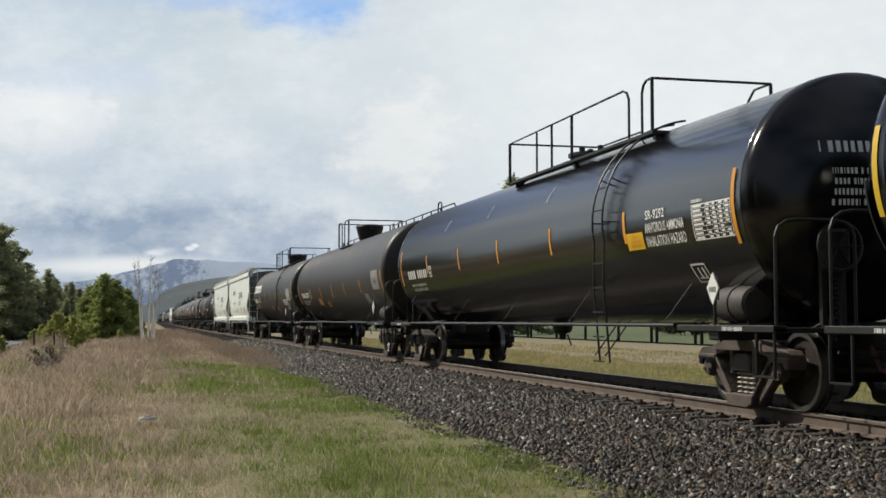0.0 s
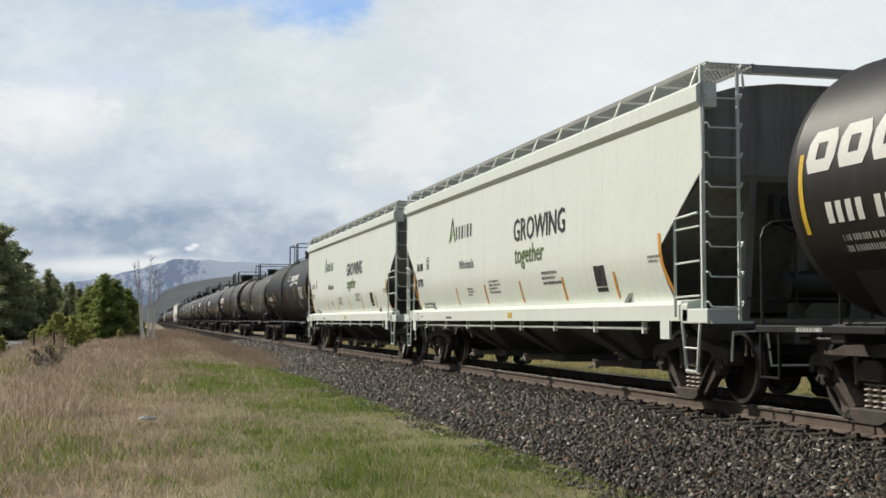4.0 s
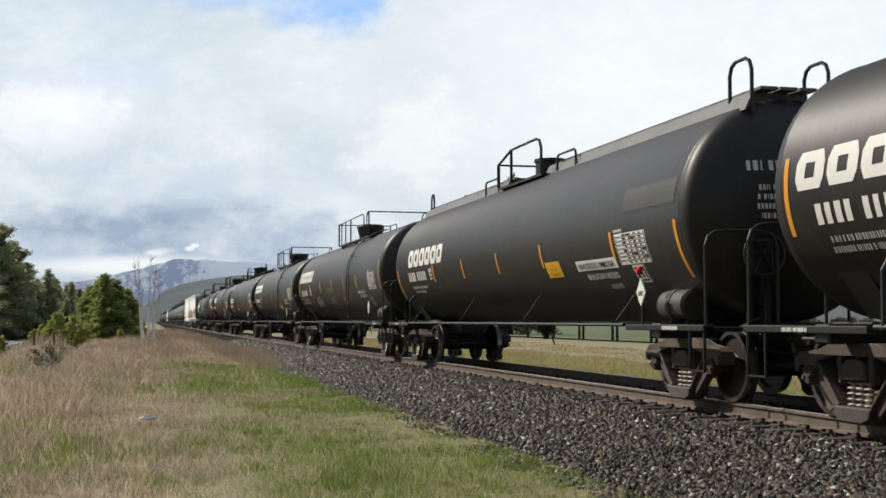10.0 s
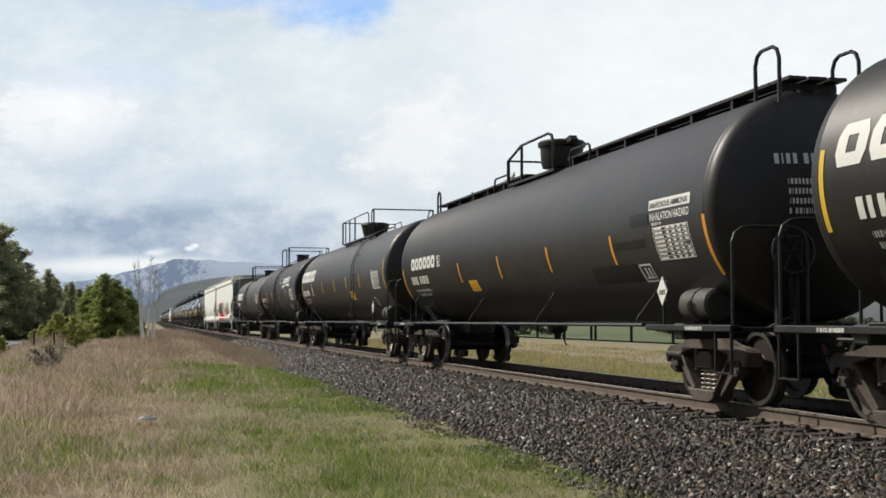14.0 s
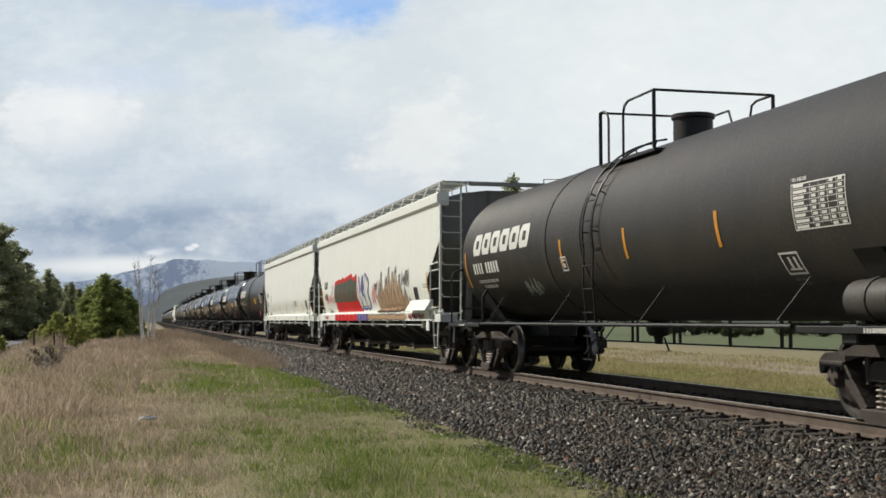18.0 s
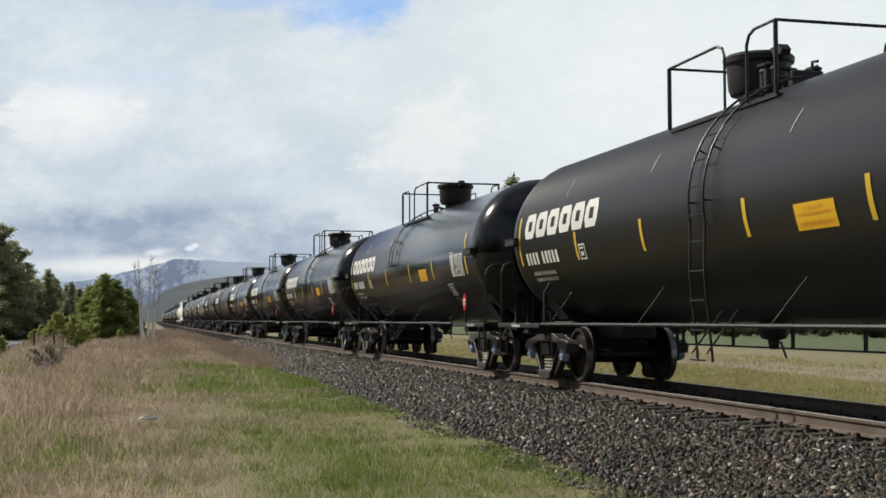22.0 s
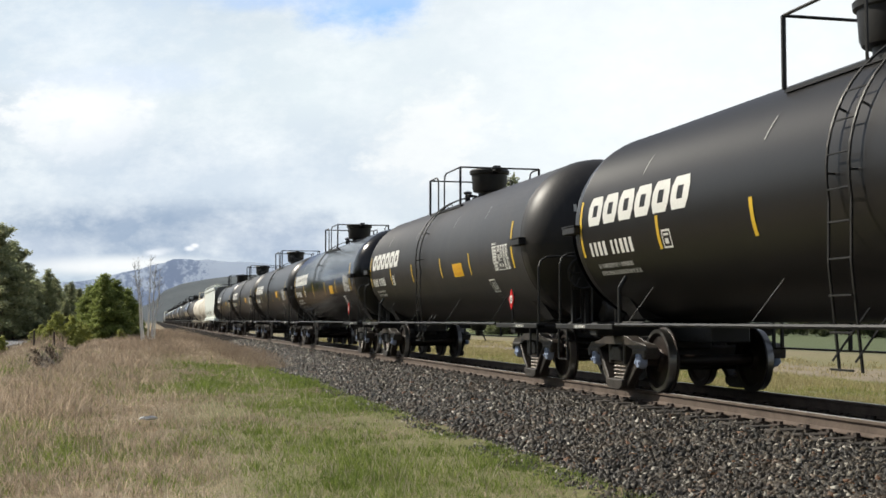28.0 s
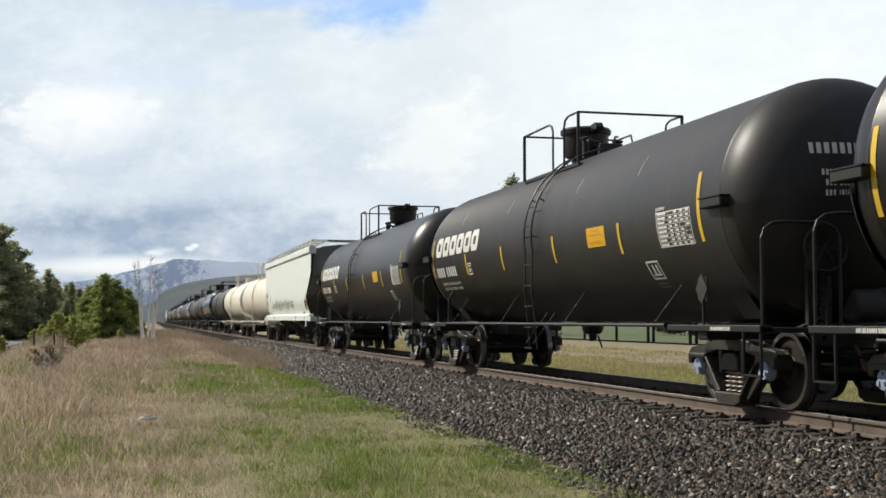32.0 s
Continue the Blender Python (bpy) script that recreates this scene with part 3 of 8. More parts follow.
def number_bars(u, v, w, h, seed):
    """A car number as plain upright bars: four, a gap, then five."""
    r = random.Random(seed)
    step = w / 9.8
    return [rect(u + step * (i + (0.8 if i > 3 else 0)), v, step * r.choice((0.5, 0.58, 0.64)), h) for i in range(9)]


def logo_blocks(u, v, w, h, count, lean):
    """A row of heavy plain slanted blocks with cut corners, each with a small slot in the middle."""
    out, step = [], w / count
    bw, tv, th, c = step * 0.9, step * 0.3, h * 0.3, 0.16 * h
    for i in range(count):
        x = u + i * step

        def add(*q):
            out.append(tuple((p + lean * (z - v), z) for p, z in q))
        for lo, hi in ((v, v + th), (v + h - th, v + h)):
            a, b = (c, 0) if lo == v else (0, c)
            add((x + a, lo), (x + bw - a, lo), (x + bw - b, hi), (x + b, hi))
        add((x, v + th), (x + tv, v + th), (x + tv, v + h - th), (x, v + h - th))
        add((x + bw - tv, v + th), (x + bw, v + th), (x + bw, v + h - th), (x + bw - tv, v + h - th))
    return out


TEXTS = {}


def text_mesh(words, size):
    """Flat triangles of a line of words, lower left at the origin."""
    key = (words, size)
    if key not in TEXTS:
        cu = bpy.data.curves.new("lettering", "FONT")
        cu.body, cu.size, cu.resolution_u, cu.offset = words, size, 2, size * 0.012
        ob = bpy.data.objects.new("lettering", cu)
        scene.collection.objects.link(ob)
        bpy.context.view_layer.update()
        me = bpy.data.meshes.new_from_object(ob.evaluated_get(bpy.context.evaluated_depsgraph_get()))
        TEXTS[key] = ([tuple(v.co) for v in me.vertices], [tuple(p.vertices) for p in me.polygons])
        bpy.data.objects.remove(ob)
        bpy.data.curves.remove(cu)
        bpy.data.meshes.remove(me)
    return TEXTS[key]


def wrap_text(bm, words, u, v, size, R, zc, lift, lean=0.0, stretch=1.0):
    co, faces = text_mesh(words, size)
    vs = []
    for x, y, _ in co:
        ph = (v + y) / R
        vs.append(bm.verts.new((-(R + lift) * math.cos(ph), -(u + stretch * x + lean * y), zc + (R + lift) * math.sin(ph))))
    for f in faces:
        try:
            bm.faces.new([vs[i] for i in f])
        except ValueError:
            pass


def mark(car, name, material, quads=(), texts=(), R=1.48, zc=2.49, lift=0.006, label=""):
    bm = bmesh.new()
    wrap(bm, quads, R, zc, lift)
    for t in texts:
        wrap_text(bm, *t[:4], R, zc, lift + 0.004, *(t[4:] or ()))
    return part(name, finish(bm, name, material), car, label)


# ---------------------------------------------------------------- tank cars
KNUCKLE, DISH = 0.2, 2.4


def head_profile(half, R, kind):
    """(y, radius) from the middle of a tank head out to the shell: an ellipsoid, or a shallow dish with a tight knuckle."""
    if kind == "round":
        return [(half - 0.85 * (1 - math.cos(math.pi / 2 * i / 14)), R * math.sin(math.pi / 2 * i / 14) ** 0.8) for i in range(15)]
    a = math.asin((R - KNUCKLE) / (DISH - KNUCKLE))
    yk = half - DISH + (DISH - KNUCKLE) * math.cos(a)
    out = [(half - DISH * (1 - math.cos(a * i / 7)), DISH * math.sin(a * i / 7)) for i in range(8)]
    for i in range(1, 8):
        b = a + (math.pi / 2 - a) * i / 7
        out.append((yk + KNUCKLE * math.cos(b), R - KNUCKLE + KNUCKLE * math.sin(b)))
    return out


def build_tank(half, R, zc, kind):
    """A welded shell with dished heads."""
    def go(bm):
        side = head_profile(half, R, kind)
        bead = side[-1][0] - 0.06
        prof = [(-y, r) for y, r in side] + [(-bead - 0.012, R), (-bead, R + 0.004), (-bead + 0.012, R)]
        prof += [(bead - 0.012, R), (bead, R + 0.004), (bead + 0.012, R)] + side[::-1]
        lathe(bm, prof, "y", (0, 0, zc), 64)
    return go


def tank_car(front, rear, style, paint, seed, detail=2, label="", caps="truck", off=0.0, man=None):
    """A tank car between two coupler faces; detail 2 near, 1 passing far off."""
    L = rear - front
    car = tagged(new("tank_car"), label, "tank car", "cars of the freight train")
    R, zc = STYLES[style]["R"], STYLES[style]["zc"]
    kind = STYLES[style]["head"]
    half, tc = L / 2 - 0.62, L / 2 - 2.05
    spins = []
    tank = part("tank", mesh(("tank", round(half, 1), R, kind), paint, build_tank(round(half, 1), R, zc, kind), True), car)
    trim = "creamtank" if paint == "creamtank" else "steel"
    for e in (-1, 1):
        add_bogie(car, e * tc, spins, caps, "truckblack" if style == "drum" else "truck", detail < 2)
    # draft sills, end platforms and couplers

    def stub(bm):
        box(bm, -0.3, 0.3, -1.6, 1.9, 0.72, 1.02, 0.02)
        prism(bm, [(-0.75, 1.06), (0.75, 1.06), (1.25, 1.75), (-1.25, 1.75)], "y", -0.25, 0.25)
        box(bm, -1.5, 1.5, 1.05, 1.55, 0.9, 0.96, 0.01)
        box(bm, -1.52, -1.36, -0.9, 1.55, 0.905, 0.985, 0.01)
        box(bm, 1.36, 1.52, -0.9, 1.55, 0.905, 0.985, 0.01)
        box(bm, -1.46, 1.46, -0.14, 0.14, 0.8, 1.0, 0.02)

    def coupler(bm):
        box(bm, -0.1, 0.1, 1.5, 1.85, 0.72, 0.92, 0.02)
        prism(bm, [(-0.2, 1.8), (0.16, 1.8), (0.2, 2.0), (0.06, 2.06), (0.02, 1.95), (-0.1, 1.98), (-0.16, 2.1), (-0.24, 2.0)], "z", 0.66, 0.95)
        tube(bm, [(0.3, 1.5, 0.75), (0.32, 1.7, 0.5), (0.2, 1.95, 0.42), (0.1, 2.05, 0.5)], 0.03)

    def step(bm):
        tube(bm, [(1.48, 1.5, 0.9), (1.48, 1.5, 0.42), (1.48, 1.1, 0.42), (1.48, 1.1, 0.9)], 0.02)

    def end_rail(bm):
        tube(bm, [(1.46, 1.5, 0.95), (1.46, 1.5, 1.95), (1.42, 1.5, 2.06), (1.33, 1.5, 2.12), (1.2, 1.5, 2.14), (0.75, 1.5, 2.14), (0.62, 1.5, 2.12), (0.53, 1.5, 2.06), (0.49, 1.5, 1.95), (0.49, 1.5, 0.95)], 0.02, 8)

    def grab(bm):
        tube(bm, [(1.5, -1.15, 0.95), (1.5, -1.15, 1.5), (1.4, -1.15, 1.66)], 0.028)

    def air_hose(bm):
        tube(bm, [(-0.9, 1.2, 0.86), (-0.55, 1.62, 0.82), (-0.42, 1.74, 0.62), (-0.36, 1.86, 0.4), (-0.32, 1.95, 0.34)], 0.03, 7)
        tube(bm, [(-1.1, 0.4, 0.84), (-1.1, 1.3, 0.84), (-0.9, 1.4, 0.84)], 0.022, 6)
        lathe(bm, [(-0.08, 0), (-0.08, 0.05), (0.08, 0.05), (0.08, 0)], "x", (-0.62, 1.56, 0.83), 10)
        tube(bm, [(-1.38, 1.52, 0.72), (-0.5, 1.6, 0.6), (-0.3, 1.62, 0.7)], 0.016, 6)

    def hand_brake(bm):
        x, y, z = 0.62, 1.42, 1.86
        box(bm, x - 0.17, x + 0.17, y - 0.22, y - 0.04, z - 0.28, z + 0.2, 0.04)
        tube(bm, [(x + 0.27 * math.cos(math.pi * k / 8), y, z + 0.27 * math.sin(math.pi * k / 8)) for k in range(16)], 0.02, 6, True)
        for k in range(3):
            a = math.pi * k / 3
            tube(bm, [(x - 0.26 * math.cos(a), y, z - 0.26 * math.sin(a)), (x, y - 0.04, z), (x + 0.26 * math.cos(a), y, z + 0.26 * math.sin(a))], 0.013, 5)
        for dx in (-0.12, 0.12):
            box(bm, x + dx - 0.03, x + dx + 0.03, y - 0.2, y - 0.13, 0.94, z)
        for k in range(14):
            c = z - 0.3 - 0.055 * k
            box(bm, x - 0.02 - 0.008 * (k % 2), x + 0.02 + 0.008 * (k % 2), y - 0.1, y - 0.06, c - 0.02, c + 0.02)
        tube(bm, [(x, y - 0.08, 1.08), (x + 0.3, y - 0.3, 0.9)], 0.02, 6)

    for e in (-1, 1):
        m = pose(0, e * tc, 0, 0, 0, 0 if e > 0 else 180)
        sill = part("end_sill", mesh("end_sill", trim, stub), car, "", m)
        part("coupler", mesh("coupler", "rust", coupler), car, "rusty cast coupler", m)
        if detail > 1:
            bm = bmesh.new()
            for q in bars(-0.67 if e > 0 else 0.35, 0.92, 0.5, 0.045, seed + e, 0.2):
                bm.faces.new([bm.verts.new((-1.526 * e, -e * u, v)) for u, v in q])
            part("sill_stencil", finish(bm, "sill_stencil", "white"), sill)
            for s in (-1, 1):
                flip = Matrix.Diagonal((s, 1, 1, 1))
                part("step", mesh("step", trim, step), sill, "", flip)
                part("end_handrail", mesh("end_handrail", trim, end_rail), sill, "", flip)
                if e > 0:
                    part("grab_post", mesh("grab_post", trim, grab), sill, "", flip)
        if detail > 1:
            part("air_hose", mesh("air_hose", "steel", air_hose, True), sill)
            if e < 0:
                part("hand_brake", mesh("hand_brake", trim, hand_brake, True), sill, "black hand brake with a chain")
    # running rails along both sides, with struts

    def side_sill(bm):
        z = 0.975
        tube(bm, [(-1.5, -tc + 1.0, z), (-1.5, tc - 1.0, z)], 0.028, 6)
        k = max(4, int(2 * tc / 3.2))
        for i in range(k):
            y = -tc + 1.4 + (2 * tc - 2.8) * i / (k - 1)
            tube(bm, [(-1.5, y, z), (-1.22, y - 0.3, 1.5)], 0.0055, 5)

    part("side_rail", mesh(("side_rail", round(tc, 2)), trim, side_sill), car)
    part("side_rail", mesh(("side_rail", round(tc, 2)), trim, side_sill), car, "", pose(0, 0, 0, 0, 0, 180))
    if detail > 1:
        def brake_line(bm):
            z = 0.64
            tube(bm, [(0.85, -tc + 1.3, z), (0.85, tc - 1.3, z)], 0.016, 5)
            k = int(tc * 1.1)
            r = random.Random(seed)
            for i in range(k):
                y = -tc + 1.5 + (2 * tc - 3.0) * i / (k - 1)
                box(bm, 0.83, 0.87, y - 0.02, y + 0.02, z, 1.12)
                if r.random() < 0.4:
                    box(bm, 0.83, 0.87, y + 0.22, y + 0.26, z, 1.12)

        def brake_cylinder(bm):
            lathe(bm, [(-0.42, 0), (-0.4, 0.14), (-0.3, 0.19), (0.3, 0.19), (0.4, 0.14), (0.42, 0)], "y", (0, 0, 0), 18)
            box(bm, -0.08, 0.08, -0.2, 0.2, -0.02, 0.4)

        def reservoir(bm):
            lathe(bm, [(-0.4, 0), (-0.4, 0.17), (-0.37, 0.21), (-0.05, 0.22), (-0.04, 0.235), (0.04, 0.235), (0.05, 0.22), (0.37, 0.21), (0.4, 0.17), (0.4, 0)], "y", (0, 0, 0), 22)
            for y in (-0.24, 0.24):
                box(bm, -0.06, 0.06, y - 0.03, y + 0.03, -0.3, -0.1)

        def outlet(bm):
            lathe(bm, [(0.0, 0.0), (0.0, 0.06), (0.12, 0.08), (0.14, 0.16), (0.22, 0.2), (0.36, 0.2)], "z", (0, 0, 0), 14)
            tube(bm, [(0.1, 0, 0.1), (0.18, 0, -0.12)], 0.015)

        part("brake_line", mesh(("brake_line", round(tc, 2), seed % 3), "steel", brake_line), car)
        if style == "long":
            part("brake_cylinder", mesh("brake_cylinder", "steel", brake_cylinder, True), car, "", pose(-0.5, -tc + 1.6, 0.7))
        part("air_reservoir", mesh("air_reservoir", "dusty", reservoir, True), car, "dark steel air reservoir", pose(-1.02, -tc + 0.1, 1.24) if style != "drum" else pose(0.2, -tc - 1.2, 1.2, 0, 0, 90))
        if style == "drum":
            def shield(bm):
                hh, k = round(half, 1) + 0.05, 0.8
                prof = [(hh, 0.0)]
                for i in range(1, 8):
                    a = math.pi / 2 * i / 8.6
                    prof.append((hh - 0.9 * (1 - math.cos(a)), (R + 0.05) * math.sin(a) ** k))
                lathe(bm, prof, "y", (0, 0, zc), 24, (184, 356))

            def bracket(bm):
                box(bm, -R - 0.1, -R + 0.12, -0.28, 0.28, -0.07, 0.05, 0.015)
                box(bm, -R - 0.11, -R + 0.12, -0.29, 0.29, 0.05, 0.065)
            for e in (0, 180):
                part("head_shield", mesh(("head_shield", round(half, 1)), "steel", shield, True), car, "black plate over the lower tank end", pose(0, 0, 0, 0, 0, e))
            for sx in (0, 180):
                for y in (-7.22, 7.52):
                    part("shield_bracket", mesh("shield_bracket", "steel", bracket), car, "", pose(0, y, zc - 0.04, 0, 0, sx))
        part("bottom_outlet", mesh("bottom_outlet", "steel", outlet, True), car, "", pose(0, 0.8, 0.66))
    STYLES[style]["top"](car, R, zc, half, seed, detail, trim, off, man)
    return car, spins, R, zc, half


def hoop(x, y0, y1, z0, z1, r=0.16):
    """An inverted U of bar along y."""
    return [(x, y0, z0), (x, y0, z1 - r), (x, y0 + r * 0.35, z1 - r * 0.3), (x, y0 + r, z1), (x, y1 - r, z1), (x, y1 - r * 0.35, z1 - r * 0.3), (x, y1, z1 - r), (x, y1, z0)]


def ladder(R, zc, y, bottom, width=0.4, broken=False):
    """A ladder bent over the tank side; a broken one stops at mid height and starts again at the sill."""
    def go(bm):
        q, low = (0.012, -2) if broken else (0.017, -10)
        for dy in (-width / 2, width / 2):
            pts = []
            for i in range(15):
                ph = radians(82 + (low - 82) * i / 14)
                pts.append((-(R + 0.09) * math.cos(ph), y + dy, zc + (R + 0.09) * math.sin(ph)))
            if not broken:
                pts += [(-(R + 0.08), y + dy, 1.6), (-(R - 0.02), y + dy, bottom)]
            tube(bm, pts, q, 5)
        for i in range(7):
            ph = radians(70 + (low - 66) * i / 6)
            p = (-(R + 0.09) * math.cos(ph), zc + (R + 0.09) * math.sin(ph))
            tube(bm, [(p[0], y - width / 2, p[1]), (p[0], y + width / 2, p[1])], 0.011, 5)
        for k in range(0 if broken else 5):
            z = bottom + 0.02 + 0.36 * k
            tube(bm, [(-(R + 0.08), y - width / 2, z), (-(R + 0.08), y + width / 2, z)], 0.012, 5)
        for dy in (-width / 2, width / 2):
            if not broken:
                tube(bm, [(-(R + 0.06), y + dy, bottom + 0.1), (-(R - 0.3), y + dy - 0.1, bottom + 0.62)], 0.012, 5)
            for ph in (60, 25, 0):
                a = radians(ph)
                tube(bm, [(-(R - 0.02) * math.cos(a), y + dy, zc + (R - 0.02) * math.sin(a)), (-(R + 0.09) * math.cos(a), y + dy, zc + (R + 0.09) * math.sin(a))], 0.013, 5)
    return go


def sill_steps(R, y, bottom, width=0.4):
    """The short ladder from the sill down."""
    def go(bm):
        for dy in (-width / 2, width / 2):
            tube(bm, [(-(R - 0.12), y + dy, 1.36), (-(R + 0.07), y + dy, 1.34), (-(R + 0.08), y + dy, bottom + 0.1)], 0.012, 5)
            tube(bm, [(-(R + 0.06), y + dy, bottom + 0.1), (-(R - 0.3), y + dy - 0.1, bottom + 0.62)], 0.012, 5)
        for k in range(3):
            z = bottom + 0.12 + 0.36 * k
            tube(bm, [(-(R + 0.08), y - width / 2, z), (-(R + 0.08), y + width / 2, z)], 0.012, 5)
    return go


def bonnet(kind):
    def go(bm):
        if kind == "kettle":
            lathe(bm, [(0.0, 0.0), (0.0, 0.36), (0.1, 0.4), (0.38, 0.47), (0.48, 0.5), (0.53, 0.48), (0.56, 0.4), (0.58, 0.0)], "z", (0, 0, 0), 24)
            for a in (-1, 1):
                box(bm, -0.06, 0.06, a * 0.53 - 0.1, a * 0.53 + 0.1, 0.4, 0.52)
        elif kind == "low":
            lathe(bm, [(0.0, 0.0), (0.0, 0.46), (0.16, 0.46), (0.18, 0.5), (0.24, 0.5), (0.27, 0.0)], "z", (0, 0, 0), 22)
            for a in range(4):
                lathe(bm, [(0.26, 0.0), (0.26, 0.06), (0.36, 0.06), (0.38, 0.0)], "z", (0.26 * math.cos(a * 1.57), 0.26 * math.sin(a * 1.57), 0), 8)
        elif kind == "drum":
            lathe(bm, [(0.0, 0.0), (0.0, 0.26), (0.2, 0.27), (0.22, 0.38), (0.3, 0.41), (0.62, 0.43), (0.64, 0.47), (0.71, 0.48), (0.75, 0.44), (0.77, 0.0)], "z", (0, 0, 0), 28)
            prism(bm, [(-0.44, 0.6), (-0.44, 0.76), (-0.66, 0.78), (-0.74, 0.7), (-0.7, 0.63), (-0.6, 0.68)], "x", -0.07, 0.07)
            prism(bm, [(0.42, 0.56), (0.42, 0.74), (0.56, 0.74), (0.6, 0.66), (0.52, 0.56)], "x", -0.06, 0.06)
        else:
            lathe(bm, [(0.0, 0.0), (0.0, 0.3), (0.4, 0.3), (0.42, 0.33), (0.48, 0.33), (0.5, 0.0)], "z", (0, 0, 0), 20)
            box(bm, -0.06, 0.06, 0.28, 0.4, 0.3, 0.4)
    return go


def deck(y0, y1, w, top):
    """A grating platform round the fittings on top of the tank."""
    def go(bm):
        for s in (-1, 1):
            box(bm, min(s * w, s * (w - 0.16)), max(s * w, s * (w - 0.16)), y0, y1, top - 0.045, top)
        box(bm, -w + 0.16, w - 0.16, y0, y0 + 0.2, top - 0.045, top)
        box(bm, -w + 0.16, w - 0.16, y1 - 0.2, y1, top - 0.045, top)
        for s in (-1, 1):
            for y in (y0 + 0.1, (y0 + y1) / 2, y1 - 0.1):
                box(bm, s * (w - 0.12) - 0.03, s * (w - 0.12) + 0.03, y - 0.03, y + 0.03, top - 0.4, top - 0.03)
    return go


def top_pieces(car, style, y0, y1, w, top, rails, man, man_y, lad_y, R, zc, trim, bottom=0.42, broken=False):
    part("platform", mesh(("platform", style, trim), trim, deck(y0, y1, w, top)), car)
    for i, (pts, r) in enumerate(rails):
        part("guard_rail", mesh(("guard_rail", style, i), trim, lambda bm: tube(bm, pts, r)), car)
    part("bonnet", mesh(("bonnet", man), trim, bonnet(man), True), car, "", pose(0, man_y, zc + R - (0.02 if man == "kettle" else 0.1)))
    if lad_y is not None:
        part("ladder", mesh(("ladder", style), trim, ladder(R, zc, lad_y, bottom, broken=broken)), car)
        if broken:
            part("sill_ladder", mesh(("sill_ladder", style), trim, sill_steps(R, lad_y - 0.25, bottom)), car)


def top_long(car, R, zc, half, seed, detail, trim, off=0.0, man=None, low=False):
    t = zc + R - 0.16
    h = t + 0.76
    y0, y1, w = -4.15, 2.85 if low else 1.75, 0.95
    rails = [
        ([(-w, y1, t), (-w, y1, h), (-w, -3.05, h), (-w, -3.2, h - 0.05), (-w, -3.28, h - 0.16), (-w, -3.28, t)], 0.02),
        ([(-w, -3.78, t), (-w, -3.78, h - 0.16), (-w, -3.84, h - 0.05), (-w, -3.95, h), (-w, y0, h), (w, y0, h), (w, y0 + 0.5, h), (w, y0 + 0.7, h - 0.15), (w, y0 + 0.7, t)], 0.02),
        ([(-w, y0, t), (-w, y0, h)], 0.026), ([(w, y0, t), (w, y0, h)], 0.026), ([(-w, -0.75, t), (-w, -0.75, h)], 0.026),
        ([(-w, y1, h), (w, y1, h), (w, 0.7, h), (w, 0.55, h - 0.15), (w, 0.55, t)], 0.02), ([(-w, y1, t), (-w, y1, h)], 0.03),
        ([(-w, 1.15, t), (-w, 1.15, h - 0.02)], 0.02), ([(-w, 0.3, t), (-w, 0.3, h)], 0.022), ([(w, y0 + 0.7, t + 0.4), (w, -2.4, t + 0.4), (w, -2.2, t + 0.3), (w, -2.2, t)], 0.018), ([(w, y1, t), (w, y1, h)], 0.026),
    ]
    rails = [([(x, y + off, z) for x, y, z in p], r) for p, r in rails]
    y0, y1 = y0 + off, y1 + off
    top_pieces(car, ("long", off, low), y0, y1, w, t, rails, "low" if low else "kettle", 0.6 + off, -3.5 + off, R, zc, trim)


def platform_rails(y0, y1, w, t, h, g0, g1):
    """Guard rails round a platform, with a gap for the ladder on the near side from g0 to g1."""
    return [
        ([(-w, y1, h), (-w, g0 + 0.2, h), (-w, g0 + 0.06, h - 0.05), (-w, g0, h - 0.16), (-w, g0, t)], 0.02),
        ([(-w, g1, t), (-w, g1, h - 0.16), (-w, g1 - 0.06, h - 0.05), (-w, g1 - 0.2, h), (-w, y0, h), (w, y0, h)], 0.02),
        ([(w, y0, h), (w, y0 + 0.5, h), (w, y0 + 0.65, h - 0.05), (w, y0 + 0.7, h - 0.2), (w, y0 + 0.7, t)], 0.02),
        ([(-w, y1, h), (w, y1, h), (w, y1 - 0.7, h), (w, y1 - 0.8, h - 0.2), (w, y1 - 0.8, t)], 0.02),
        ([(-w, y0, t), (-w, y0, h)], 0.028), ([(w, y0, t), (w, y0, h)], 0.028), ([(-w, y1, t), (-w, y1, h)], 0.03), ([(w, y1, t), (w, y1, h)], 0.028),
        ([(w, y0 + 0.7, t + 0.42), (w, y1 - 0.8, t + 0.42)], 0.016),
    ]


